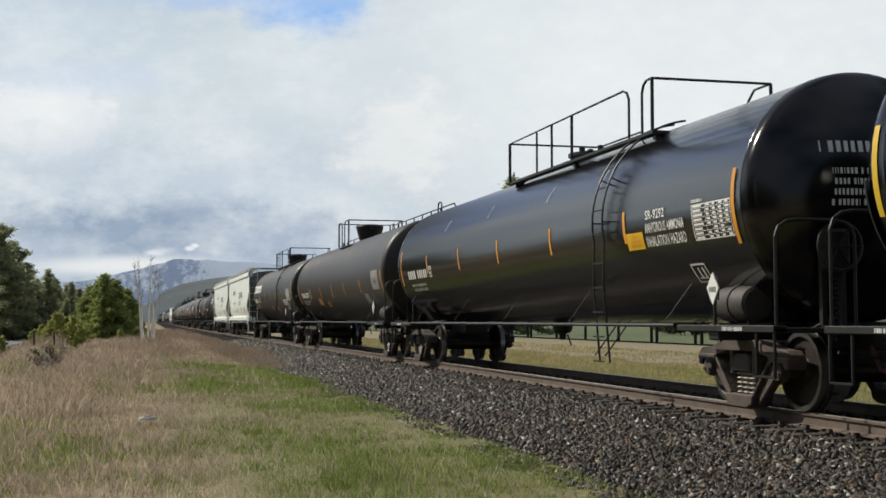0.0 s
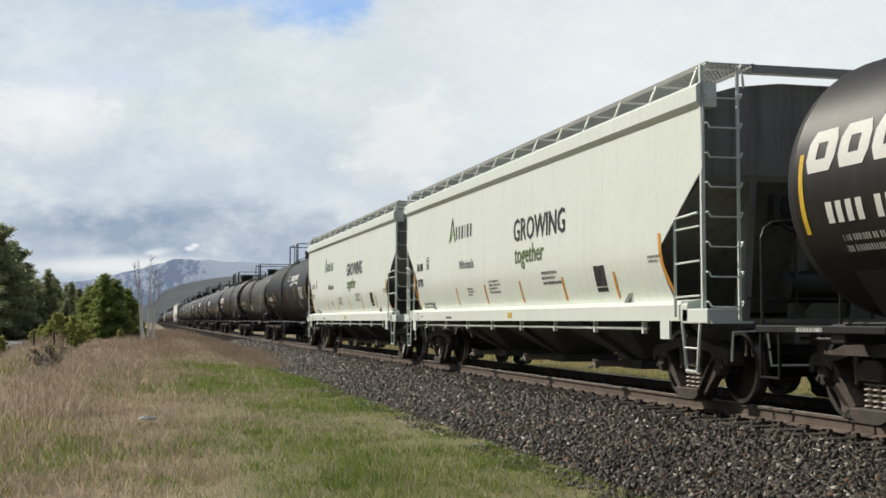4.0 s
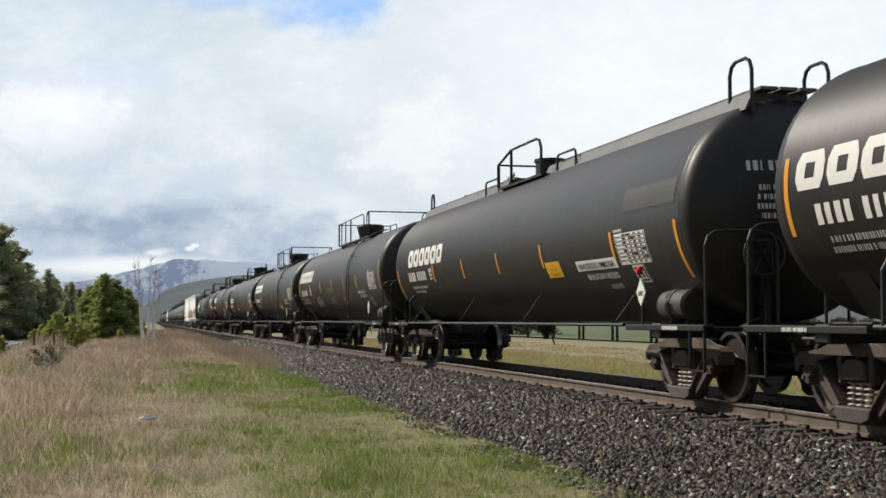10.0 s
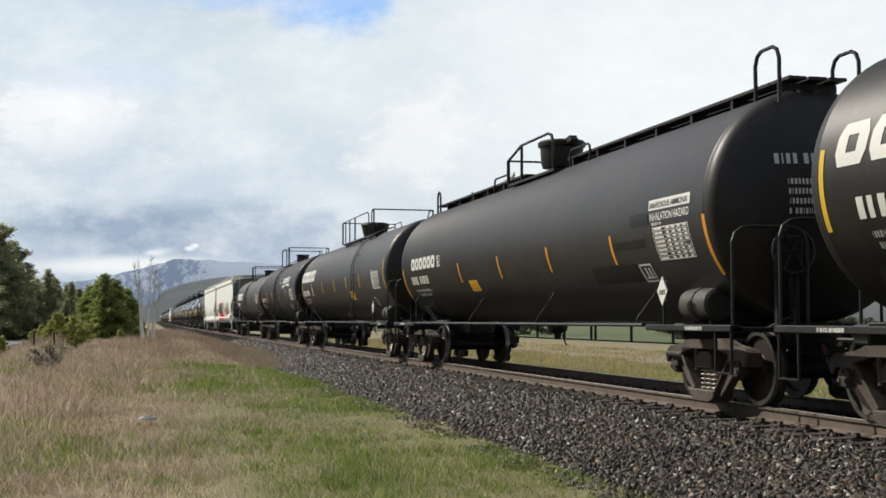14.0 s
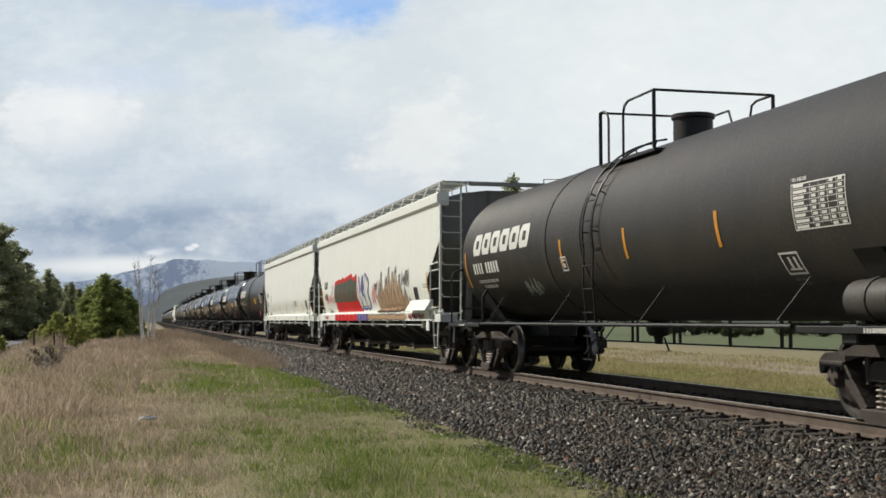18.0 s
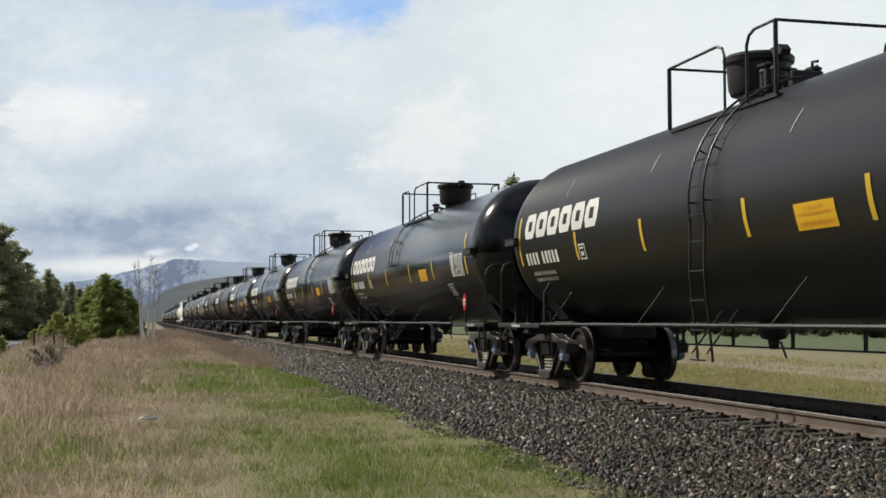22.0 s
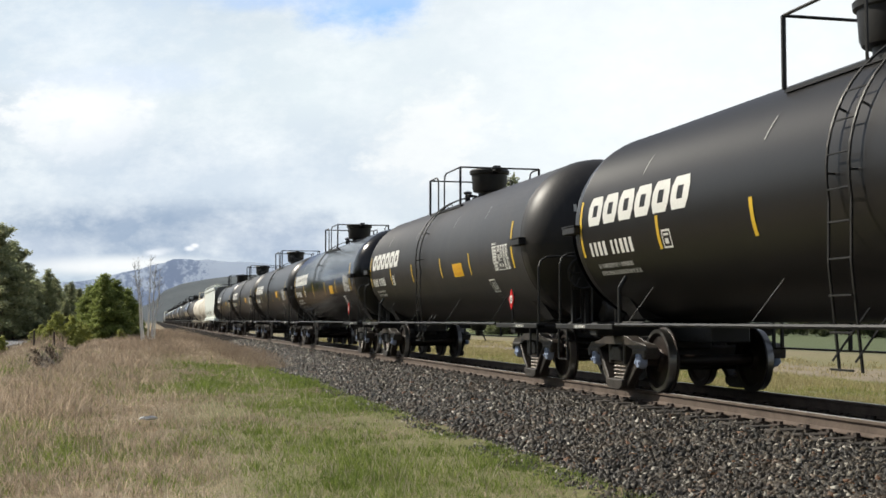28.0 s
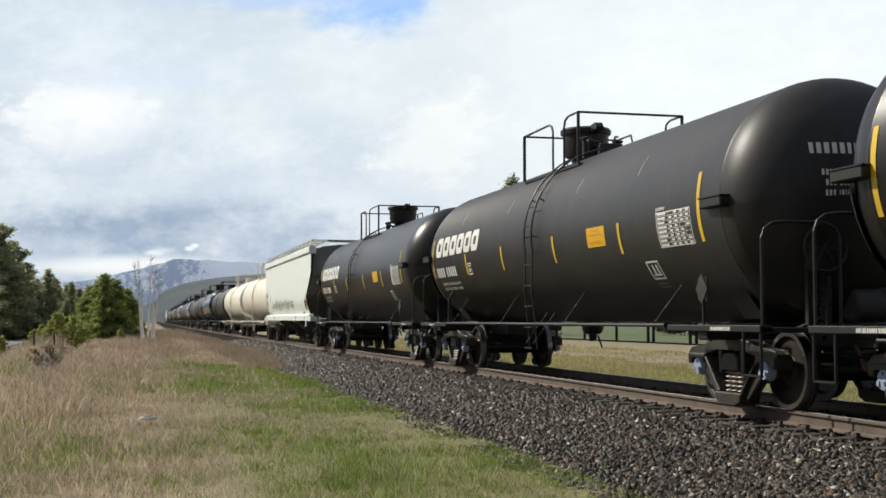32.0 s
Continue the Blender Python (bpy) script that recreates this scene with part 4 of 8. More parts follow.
def top_drum(car, R, zc, half, seed, detail, trim, off=0.0, man=None):
    """A railed platform round a drum-shaped bonnet; off moves the ladder and its gap, man the bonnet."""
    t = zc + R - 0.27
    h = t + 0.86
    y0, y1, w = -1.07, 1.9, 0.95
    rails = platform_rails(y0, y1, w, t, h, 1.03 + off, 0.44 + off)
    by = -0.27 if man is None else man
    broken = man is None
    top_pieces(car, ("drum", off, broken), y0, y1, w, t, rails, "drum", by, 0.62 + off, R, zc, trim, bottom=0.42 if broken else 0.54, broken=broken)
    if detail > 1:
        def valves(bm):
            for x, y, z in ((0.05, 0.1, 0.16), (0.1, -0.15, 0.1), (0.0, 0.28, 0.2), (-0.22, 0.2, 0.34), (-0.3, -0.05, 0.3), (0.2, -0.32, 0.22)):
                lathe(bm, [(0, 0), (0, 0.06), (z, 0.06), (z + 0.02, 0.1), (z + 0.05, 0.1), (z + 0.08, 0.0)], "z", (x, y, 0), 10)
            tube(bm, [(0.05, -0.3, 0.1), (0.05, 0.5, 0.14)], 0.03)
            tube(bm, [(-0.26, 0.2, 0.3), (-0.32, -0.3, 0.26), (-0.1, -0.42, 0.2)], 0.035)
            box(bm, -0.2, 0.24, -0.5, -0.36, -0.06, 0.2, 0.02)
            tube(bm, [(0.1, -0.45, 0.2), (0.1, -0.45, 0.32), (0.1, -0.58, 0.3)], 0.02)
        part("valve", mesh("valve", trim, valves, True), car, "", pose(0, 0.75, zc + R - 0.16) if by < 0.5 else pose(0, by - 0.75, zc + R + 0.02))


def top_short(car, R, zc, half, seed, detail, trim, off=0.0, man=None):
    t = zc + R - 0.24
    h = t + 0.84
    y1, w = 1.2 + off, 0.95
    y0, g0, g1, lad = (-1.26, 0.5, -0.1, 0.15) if man is not None else (-1.75 + off, -0.55 + off, -1.2 + off, -0.6 + off)
    rails = platform_rails(y0, y1, w, t, h, g0, g1)
    top_pieces(car, ("short", off, R), y0, y1, w, t, rails, "plain", y1 - 0.63 if man is None else man, lad, R, zc, trim)
    if detail > 1:
        def band(bm):
            lathe(bm, [(-0.11, R + 0.002), (-0.1, R + 0.014), (0.1, R + 0.014), (0.11, R + 0.002)], "y", (0, 0, zc), 64)
        for y in ((0.8, 0.15) if R > 1.4 else (2.5, 0.8) if man is not None else (2.05, 1.45)):
            part("tank_band", mesh(("tank_band", R), "brown", band, True), car, "", pose(0, y, 0))


def top_walk(car, R, zc, half, seed, detail, trim, off=0.0, man=None):
    """A small platform amidships, and a walkway along the top to the car's end."""
    t = zc + R - 0.12
    h = t + 0.68
    y0, y1, w = -1.3, 1.5, 0.8
    rails = [
        ([(-w, y1, t), (-w, y1, h - 0.2), (-w, 0.6, h), (-w, y0 + 0.3, h), (-w, y0 + 0.1, h - 0.05), (-w, y0, h - 0.2), (-w, y0, t)], 0.028),
        ([(w, y1, t), (w, y1, h - 0.2), (w, 0.6, h), (w, y0 + 0.3, h), (w, y0 + 0.1, h - 0.05), (w, y0, h - 0.2), (w, y0, t)], 0.028),
        ([(-w, y1, t), (-w, y1, h - 0.2)], 0.036), ([(-w, 0.6, t), (-w, 0.6, h)], 0.03), ([(-w, y1, h - 0.2), (w, y1, h - 0.2)], 0.022), ([(w, 0.6, t), (w, 0.6, h)], 0.03),
        (hoop(-0.45, half - 0.75, half - 0.45, t - 0.1, t + 0.6), 0.026), (hoop(0.45, half - 0.75, half - 0.45, t - 0.1, t + 0.6), 0.026),
        (hoop(-0.55, -half + 0.4, -half + 1.0, t - 0.1, t + 0.62), 0.026), (hoop(0.55, -half + 0.4, -half + 1.0, t - 0.1, t + 0.62), 0.026),
    ]
    for y in (2.6, -2.2):
        rails.append((hoop(-0.62, y - 0.5, y + 0.5, t - 0.1, t + 0.28, 0.1), 0.022))
    top_pieces(car, ("walk", round(half, 1)), y0, y1, w, t, rails, "drum" if seed % 2 else "plain", 0.5, None, R, zc, trim)

    def walkway(bm):
        for y0, y1 in ((1.6, half - 0.4), (-half + 0.4, -1.0)):
            for x in (-0.42, -0.14, 0.14):
                box(bm, x, x + 0.24, y0, y1, t + 0.2, t + 0.24)
            y = y0 + 0.3
            while y < y1:
                box(bm, -0.4, 0.4, y - 0.03, y + 0.03, t - 0.06, t + 0.2)
                y += 1.25
    walk_way = part("roof_walkway", mesh(("roof_walkway", round(half, 1)), "galv" if seed % 2 == 0 else trim, walkway), car)
    if seed % 2 == 0:
        def edge(bm):
            for y0, y1 in ((1.6, half - 0.4), (-half + 0.4, -1.0)):
                prism(bm, [(-0.66, t - 0.08), (-0.63, t - 0.08), (-0.5, t + 0.17), (-0.53, t + 0.17)], "y", y0, y1)
        part("side_plate", mesh(("side_plate", round(half, 1)), "galv", edge), walk_way, "pale galvanised plate along the walkway")


def top_rail(car, R, zc, half, seed, detail, trim, off=0.0, man=None):
    """A platform amidships with a handrail running on to both ends."""
    t = zc + R - 0.24
    y0, y1, w = -0.8, 1.3, 0.95
    top_pieces(car, "rail", y0, y1, w, t, platform_rails(y0, y1, w, t, t + 0.86, 0.6, 0.05), "kettle", 0.3, None, R, zc, trim)
    t, x = zc + R - 0.06, 0.6

    def hand(bm):
        pts = [(x, -0.9, t), (x, -0.9, t + 0.5), (x, -half + 0.25, t + 0.5), (x, -half + 0.1, t + 0.42), (x, -half + 0.06, t - 0.35)]
        tube(bm, pts, 0.022)
        y = -1.9
        while y > -half + 0.8:
            tube(bm, [(x, y, t - 0.15), (x, y, t + 0.5)], 0.02)
            y -= 1.2
        tube(bm, hoop(x - 0.2, -half + 0.9, -half + 1.35, t - 0.1, t + 0.6, 0.14), 0.022)

    def hand_rear(bm):
        tube(bm, hoop(x, 1.4, half - 1.1, t - 0.15, t + 0.5, 0.12), 0.02)
        for y in (3.6, 5.4, 7.0):
            tube(bm, [(x, y, t - 0.15), (x, y, t + 0.5)], 0.02)

    def hand_hoop(bm):
        tube(bm, hoop(x, half - 0.45, half - 0.05, t - 0.35, t + 0.52), 0.024)
    part("top_handrail", mesh(("top_handrail", round(half, 1)), trim, hand), car)
    part("top_handrail", mesh(("top_handrail_rear", round(half, 1)), trim, hand_rear), car)
    part("top_handrail", mesh(("top_handrail_hoop", round(half, 1)), trim, hand_hoop), car)


STYLES = {
    "long": dict(R=1.44, zc=2.47, head="flat", top=top_long),
    "offset": dict(R=1.47, zc=2.48, head="flat", top=lambda *a: top_long(*a, low=True)),
    "rail": dict(R=1.45, zc=2.47, head="flat", top=top_rail),
    "walk": dict(R=1.46, zc=2.47, head="flat", top=top_walk),
    "short": dict(R=1.37, zc=2.4, head="banded", top=top_short),
    "crest": dict(R=1.46, zc=2.48, head="banded", top=top_short),
    "drum": dict(R=1.48, zc=2.49, head="round", top=top_drum),
}


def placard(car, y, un, material="white", z=1.42):
    """A hazard diamond on a short post at the sill."""
    def go(bm):
        s = 0.155
        prism(bm, [(y - s, z), (y, z - s * 1.25), (y + s, z), (y, z + s * 1.25)], "x", -1.53, -1.515)
    def stand(bm):
        tube(bm, [(-1.5, y, 0.97), (-1.5, y, z - 0.1)], 0.02)
        box(bm, -1.515, -1.5, y - 0.12, y + 0.12, z - 0.14, z + 0.14)
    bm = bmesh.new()
    go(bm)
    p = part("placard", finish(bm, "placard", material), car, "diamond hazard placard")
    bm = bmesh.new()
    stand(bm)
    part("bracket", finish(bm, "bracket", "steel"), p)
    if material == "red":
        bm = bmesh.new()
        box(bm, -1.532, -1.53, y - 0.07, y + 0.07, z - 0.07, z + 0.07)
        part("placard_panel", finish(bm, "placard_panel", "white"), p)
    if un:
        bm = bmesh.new()
        co, faces = text_mesh(un, 0.1)
        wd = max(c[0] for c in co)
        vs = [bm.verts.new((-1.534, y + wd / 2 - c[0], z - 0.05 + c[1])) for c in co]
        for f in faces:
            bm.faces.new([vs[i] for i in f])
        part("placard_number", finish(bm, "placard_number", "ink"), p)


def stripes(car, us, ends, v0, v1, e0, e1, R, zc, material):
    """Short strips of reflective tape along the tank side, and a longer one towards each end."""
    w = 0.085
    for u in us:
        mark(car, "reflective_stripe", material, [rect(u - w / 2, v0, w, v1 - v0)], R=R, zc=zc)
    for u in ends:
        mark(car, "reflective_stripe", material, [rect(u - w / 2, e0, w, e1 - e0)], R=R, zc=zc)


# where each kind of tank car carries its markings: u along the side from amidships, v round the shell
MARKS = {
    "long": dict(logo=(-8.85, 0.08, 3.55, 0.44), num=(-8.5, -0.46, 1.75, 0.22), box=(-6.02, -0.47), tape_at=(-6.05, -3.25, -0.55, 2.0, 4.42), v=(-0.43, 0.0), ev=(-0.55, 0.3), table=(6.47, -0.52, 1.1, 0.5), badge=(5.9, -1.07)),
    "offset": dict(num=(-8.52, -0.42, 2.05, 0.2), box=(-6.3, -0.42), tape_at=(5.8, 2.57, -0.54, -3.47, -6.42), v=(-0.36, 0.09), ev=(-0.56, 0.33), table=(8.0, -0.46, 1.04, 0.45), badge=(7.55, -1.04)),
    "rail": dict(num=(-8.5, -0.53, 2.15, 0.2), box=(-6.0, -0.56), tape_at=(-6.1, -3.31, -0.55, 2.1, 5.09), v=(-0.62, -0.19), ev=(-0.77, 0.0), badge=(6.5, -0.98)),
    "walk": dict(logo=(-7.7, -0.11, 3.55, 0.42), num=(-7.75, -0.47, 1.9, 0.22), box=(-5.55, -0.47), tape_at=(-5.14, -2.5, 0.1, 2.75, 6.0), v=(-0.55, -0.14), ev=(-0.93, -0.13), table=(6.15, -0.65, 1.1, 0.46), badge=(6.5, -0.96)),
    "short": dict(logo=(-7.35, -0.04, 3.75, 0.43), num=(-7.15, -0.4, 1.6, 0.21), box=(-4.55, -0.42), tape_at=(-4.93, -2.22, 0.78, 3.5), v=(-0.4, 0.06), ev=(-0.7, 0.06), table=(4.92, -0.45, 1.15, 0.48), badge=(4.2, -0.88)),
    "crest": dict(num=(-6.95, -0.49, 1.6, 0.21), box=(-4.4, -0.51), tape_at=(-4.78, -2.05, 0.93, 3.65), v=(-0.48, -0.03), ev=(-0.8, -0.03), table=(5.15, -0.54, 1.15, 0.48), badge=(4.4, -0.96)),
    "drum": dict(logo=(-6.9, -0.03, 3.58, 0.43), num=(-6.9, -0.49, 1.7, 0.21), box=(-4.25, -0.51), tape_at=(-4.35, -1.75, 1.22, 3.7), v=(-0.51, -0.06), ev=(-0.49, 0.38), table=(5.44, -0.5, 1.04, 0.47), badge=(4.75, -0.95)),
}


def dress_tank(car, style, R, zc, half, seed, o, du):
    """Stencils, tape and notices on the near side; du moves them along the shell."""
    k = dict(MARKS[style], **o)
    end = half - 0.75
    faint = "dim" if o.get("dirty") else "white"
    if o.get("logo"):
        u, v, w, h = k["logo"] if k["logo"] is not True else MARKS[style]["logo"]
        mark(car, "company_logo", "white", logo_blocks(u + du, v, w, h, 6, 0.14), R=R, zc=zc, label="white row of heavy block shapes")
    if o.get("crest"):
        u = o["crest"] + du
        q = [rect(u + 0.06 + i * 0.238, 0.25 + 0.004 * i, 0.165, 0.25 if i else 0.3, 0.22) for i in range(10)]
        for i in range(12):
            a, b = i / 12, (i + 1) / 12
            lo = lambda x: 0.03 + 0.13 * math.sin(math.pi * x * 0.92)
            q.append(((u + 2.45 * a, lo(a)), (u + 2.45 * b, lo(b)), (u + 2.45 * b, 0.17 + 0.05 * b), (u + 2.45 * a, 0.17 + 0.05 * a)))
        mark(car, "company_logo", "white", q, R=R, zc=zc, label="white slanted blocks over a swoosh")
    u, v, w, h = k["num"]
    mark(car, "car_number", "white", number_bars(u + du, v, w, h, seed), R=R, zc=zc)
    mark(car, "weight_stencil", "pale", lines(u + du + 0.1, v - 0.2, w * 0.95, 0.07, 2, seed + 3), R=R, zc=zc)
    u, v = k["box"][0] + du, k["box"][1]
    mark(car, "plate_mark", faint, frame_quads(u, v, 0.27, 0.25, 0.025) + [rect(u + 0.07, v + 0.06, 0.11, 0.07), rect(u + 0.06, v + 0.17, 0.15, 0.03)], R=R, zc=zc)
    stripes(car, [u + du for u in k["tape_at"]], [u + du for u in o["ends"]] if "ends" in o else (end, -end), *k["v"], *k["ev"], R, zc, o.get("tape", "yellow"))
    if "table" in k and o.get("panel", True):
        u, v, w, h = k["table"]
        mark(car, "test_panel", faint, table(u + du, v, w, h, seed), R=R, zc=zc, label="white ruled test data panel")
    u, v = k["badge"][0] + du, k["badge"][1]
    mark(car, "badge", faint, frame_quads(u, v, 0.4, 0.29, 0.028) + [rect(u + 0.14, v + 0.07, 0.05, 0.16), rect(u + 0.26, v + 0.07, 0.05, 0.16), rect(u + 0.08, v + 0.06, 0.26, 0.025)], R=R, zc=zc)
    mark(car, "weight_stencil", "dim", lines(u + 0.02, v - 0.09, 0.36, 0.035, 2, seed + 6), R=R, zc=zc)
    for (u, v, w, h) in o.get("sheets", ()):
        u += du
        mark(car, "notice_sheet", o.get("sheet_paint", "sheet"), [rect(u, v, w, h)], R=R, zc=zc, label="yellow notice sheet")
        mark(car, "notice_print", "orange", bars(u + 0.1, v + 0.05, w - 0.2, 0.04, seed) + bars(u + 0.2, v + h - 0.07, w - 0.4, 0.03, seed + 1) + bars(u + 0.1, v + h - 0.13, w - 0.2, 0.03, seed + 2), R=R, zc=zc, lift=0.012)
    for (u, v, w, h, m) in o.get("patches", ()):
        mark(car, "paint_patch", m, [rect(u + du, v, w, h)], R=R, zc=zc, lift=0.004)
    for key, paint, lift in (("words", "white", 0.006), ("label_words", "ink", 0.008)):
        for (words, u, v, w, h, *lean) in o.get(key, ()):
            size = h / 0.7
            wide = max(c[0] for c in text_mesh(words, size)[0])
            mark(car, "stencil_line", paint, (), [(words, u + du, v, size, lean[0] if lean else 0.0, w / wide)], R=R, zc=zc, lift=lift)
    if style in ("drum", "offset", "rail"):
        # short pale slanted ticks high on the shell
        for u in (-5.0, -1.6, 2.1, 4.6):
            mark(car, "lug_edge", "pale", [rect(u + du, 0.58, 0.018, 0.3, 0.18)], R=R, zc=zc, lift=0.012)
    if o.get("lamp"):
        bm = bmesh.new()
        lathe(bm, [(0.0, 0.0), (0.0, 0.055), (0.04, 0.06), (0.07, 0.04), (0.08, 0.0)], "x", (0, 0, 0), 12)
        part("red_reflector", finish(bm, "red_reflector", "red", True), car, "small round red reflector", pose(-1.47, o["lamp"] - du, 1.72, 0, 0, 180))
    if "un" in o:
        placard(car, -(end - (1.0 if style in ("long", "walk") else 0.55)), o["un"], o.get("un_paint", "white"))


def end_words(car, half, R, zc, seed, kind):
    """Small stencils on the front head."""
    bm = bmesh.new()
    half = round(half, 1)
    side = head_profile(half, R, kind)
    for quads in (bars(-0.75, 0.45, 1.1, 0.13, seed), lines(-0.65, 0.2, 0.7, 0.07, 4, seed + 5)):
        for q in quads:
            pts = []
            for u, v in q:
                y = np.interp(math.hypot(u, v), [p[1] for p in side], [p[0] for p in side])
                pts.append(bm.verts.new((u, -y - 0.012, zc + v)))
            bm.faces.new(pts)
    return part("end_stencil", finish(bm, "end_stencil", "white"), car)


# ---------------------------------------------------------------- covered hopper cars
def hopper_x(z):
    """The side sheet stands almost upright and curves in towards the sill."""
    if z < 1.95:
        return -1.59 + 0.19 * ((1.95 - z) / 0.75) ** 1.6
    return -1.59 + 0.03 * (z - 1.95) / 1.77


def hopper_car(front, rear, paint, seed, bays, detail=2, label=""):
    L = rear - front
    car = tagged(new("hopper_car"), label, "hopper car", "cars of the freight train")
    half, tc = round(L / 2 - 0.72, 2), L / 2 - 2.1
    spins = []
    for e in (-1, 1):
        add_bogie(car, e * tc, spins, simple=detail < 2)

    def side(bm):
        # the sheet is cut back below the eave, over the sloping end
        cols = 40
        xs = hopper_x
        def ends(z):
            pts = [(1.2, 1.02), (1.5, 1.12), (1.96, 1.22), (2.87, -0.05), (3.72, -0.05)]
            for (z0, a), (z1, b) in zip(pts, pts[1:]):
                if z <= z1:
                    return half - (a + (b - a) * (z - z0) / (z1 - z0))
            return half
        zs = [1.2, 1.3, 1.4, 1.5, 1.6, 1.72, 1.84, 1.96, 2.2, 2.5, 2.87, 3.3, 3.72]
        rows = []
        for off in (0.0, 0.012):
            grid = []
            for z in zs:
                e = ends(z)
                grid.append([bm.verts.new((xs(z) + off, -e + 2 * e * k / cols, z)) for k in range(cols + 1)])
            rows.append(grid)
        for g in rows:
            for i in range(len(zs) - 1):
                for k in range(cols):
                    bm.faces.new((g[i][k], g[i][k + 1], g[i + 1][k + 1], g[i + 1][k]))
        A, B = rows
        for i in range(len(zs) - 1):
            for k in (0, cols):
                bm.faces.new((A[i][k], A[i + 1][k], B[i + 1][k], B[i][k]))

    for r in (0, 180):
        part("side_sheet", mesh(("side_sheet", half), paint, side, True), car, "", pose(0, 0, 0, 0, 0, r))

    def roof(bm):
        prism(bm, [(-1.46, 3.6), (-1.46, 3.8), (-1.0, 3.92), (-0.4, 3.98), (0.4, 3.98), (1.0, 3.92), (1.46, 3.8), (1.46, 3.6)], "y", -half + 0.3, half - 0.3)

    def eave(bm):
        prism(bm, [(-1.36, 3.63), (-1.57, 3.63), (-1.63, 3.69), (-1.63, 3.88), (-1.57, 3.93), (-1.36, 3.93)], "y", -half - 0.03, half + 0.03)

    part("roof", mesh(("roof", half), paint, roof), car)
    for r in (0, 180):
        part("eave", mesh(("eave", half), paint, eave), car, "", pose(0, 0, 0, 0, 0, r))

    def sill(bm):
        prism(bm, [(-1.6, 1.03), (-1.6, 1.23), (-1.57, 1.27), (-1.39, 1.3), (-1.39, 1.03)], "y", -half + 0.35, half - 0.35)
        for e in (-1, 1):
            box(bm, -1.6, -1.2, e * (half - 0.15) - 0.35, e * (half - 0.15) + 0.35, 1.0, 1.18, 0.01)
            box(bm, -1.61, -1.58, e * (half - 1.0) - 0.14, e * (half - 1.0) + 0.14, 0.8, 1.05)

    for r in (0, 180):
        part("side_sill", mesh(("side_sill", half), paint, sill), car, "", pose(0, 0, 0, 0, 0, r))

    def ends_mesh(bm):
        y = half - 0.2
        for e in (1,):
            # upper end wall and the slope sheet under it
            prism(bm, [(-1.44, 2.84), (1.44, 2.84), (1.44, 3.8), (1.0, 3.93), (0.4, 4.0), (-0.4, 4.0), (-1.0, 3.93), (-1.44, 3.8)], "y", y - 0.03, y)
            prism(bm, [(y, 2.84), (y - 0.03, 2.76), (y - 2.55, 1.15), (y - 2.6, 1.2), (y - 0.06, 2.9)], "x", -1.48, 1.48)
            box(bm, -0.3, 0.3, y - 2.8, y + 0.15, 0.74, 1.06, 0.02)
            box(bm, -1.5, 1.5, y - 0.35, y + 0.2, 1.0, 1.06)

    def end_gear(bm):
        y = half + 0.02
        # outer rail an angle iron with its broad face to the side, inner rail a flat bar
        box(bm, -1.575, -1.56, y - 0.035, y + 0.01, 1.0, 4.14)
        box(bm, -1.56, -1.525, y - 0.005, y + 0.01, 1.0, 4.14)
        box(bm, -1.095, -1.06, y - 0.02, y + 0.01, 1.0, 4.14)
        for k in range(9):
            z = 1.2 + 0.36 * k
            tube(bm, [(-1.53, y, z + 0.06), (-1.53, y + 0.09, z + 0.06), (-1.5, y + 0.1, z), (-1.1, y + 0.1, z), (-1.07, y + 0.09, z + 0.06), (-1.07, y, z + 0.06)], 0.013, 5)
        tube(bm, [(-1.64, y - 0.62, 1.08), (-1.64, y - 0.62, 2.3), (-1.6, y - 0.06, 2.34)], 0.02, 5)
        for k in range(3):
            tube(bm, [(-1.64, y - 0.62, 1.32 + 0.42 * k), (-1.58, y - 0.06, 1.34 + 0.42 * k)], 0.014, 5)
        tube(bm, [(-1.58, y - 0.05, 1.02), (-1.58, y - 0.14, 0.42), (-1.58, y - 0.44, 0.42), (-1.58, y - 0.56, 1.02)], 0.022, 5)
        tube(bm, [(-1.58, y - 0.1, 0.7), (-1.58, y - 0.5, 0.7)], 0.014, 5)
        tube(bm, [(-1.3, y + 0.2, 0.55), (-1.3, y + 0.24, 0.9), (-0.85, y + 0.24, 0.92), (-0.8, y + 0.24, 0.5), (0.3, y + 0.24, 0.5)], 0.018, 5)
        box(bm, -1.56, -1.02, y - 0.04, y + 0.22, 1.0, 1.03)

    def brake_wheel(bm):
        y = half + 0.12
        tube(bm, [(0.35 + 0.28 * math.cos(2 * math.pi * k / 16), y, 2.4 + 0.28 * math.sin(2 * math.pi * k / 16)) for k in range(16)], 0.025, 6, True)
        tube(bm, [(0.07, y, 2.4), (0.63, y, 2.4)], 0.015)

    def brake_gear(bm):
        y = half + 0.12
        box(bm, 0.1, 0.6, y - 0.3, y - 0.1, 2.2, 2.6, 0.03)
        tube(bm, [(0.35, y - 0.05, 2.2), (0.35, y - 0.05, 1.1)], 0.02)
        lathe(bm, [(-0.45, 0), (-0.42, 0.2), (0.42, 0.2), (0.45, 0)], "x", (0, half - 0.1, 1.45), 14)
        tube(bm, [(-0.4, y - 0.1, 1.1), (-0.4, y - 0.1, 2.0), (0.1, y - 0.1, 2.15)], 0.025, 6)
        tube(bm, [(-0.75, y - 0.15, 1.06), (-0.75, y - 0.05, 1.6), (-0.3, y - 0.05, 1.72)], 0.018, 5)
        box(bm, -0.62, -0.34, y - 0.2, y - 0.02, 1.62, 1.9, 0.02)
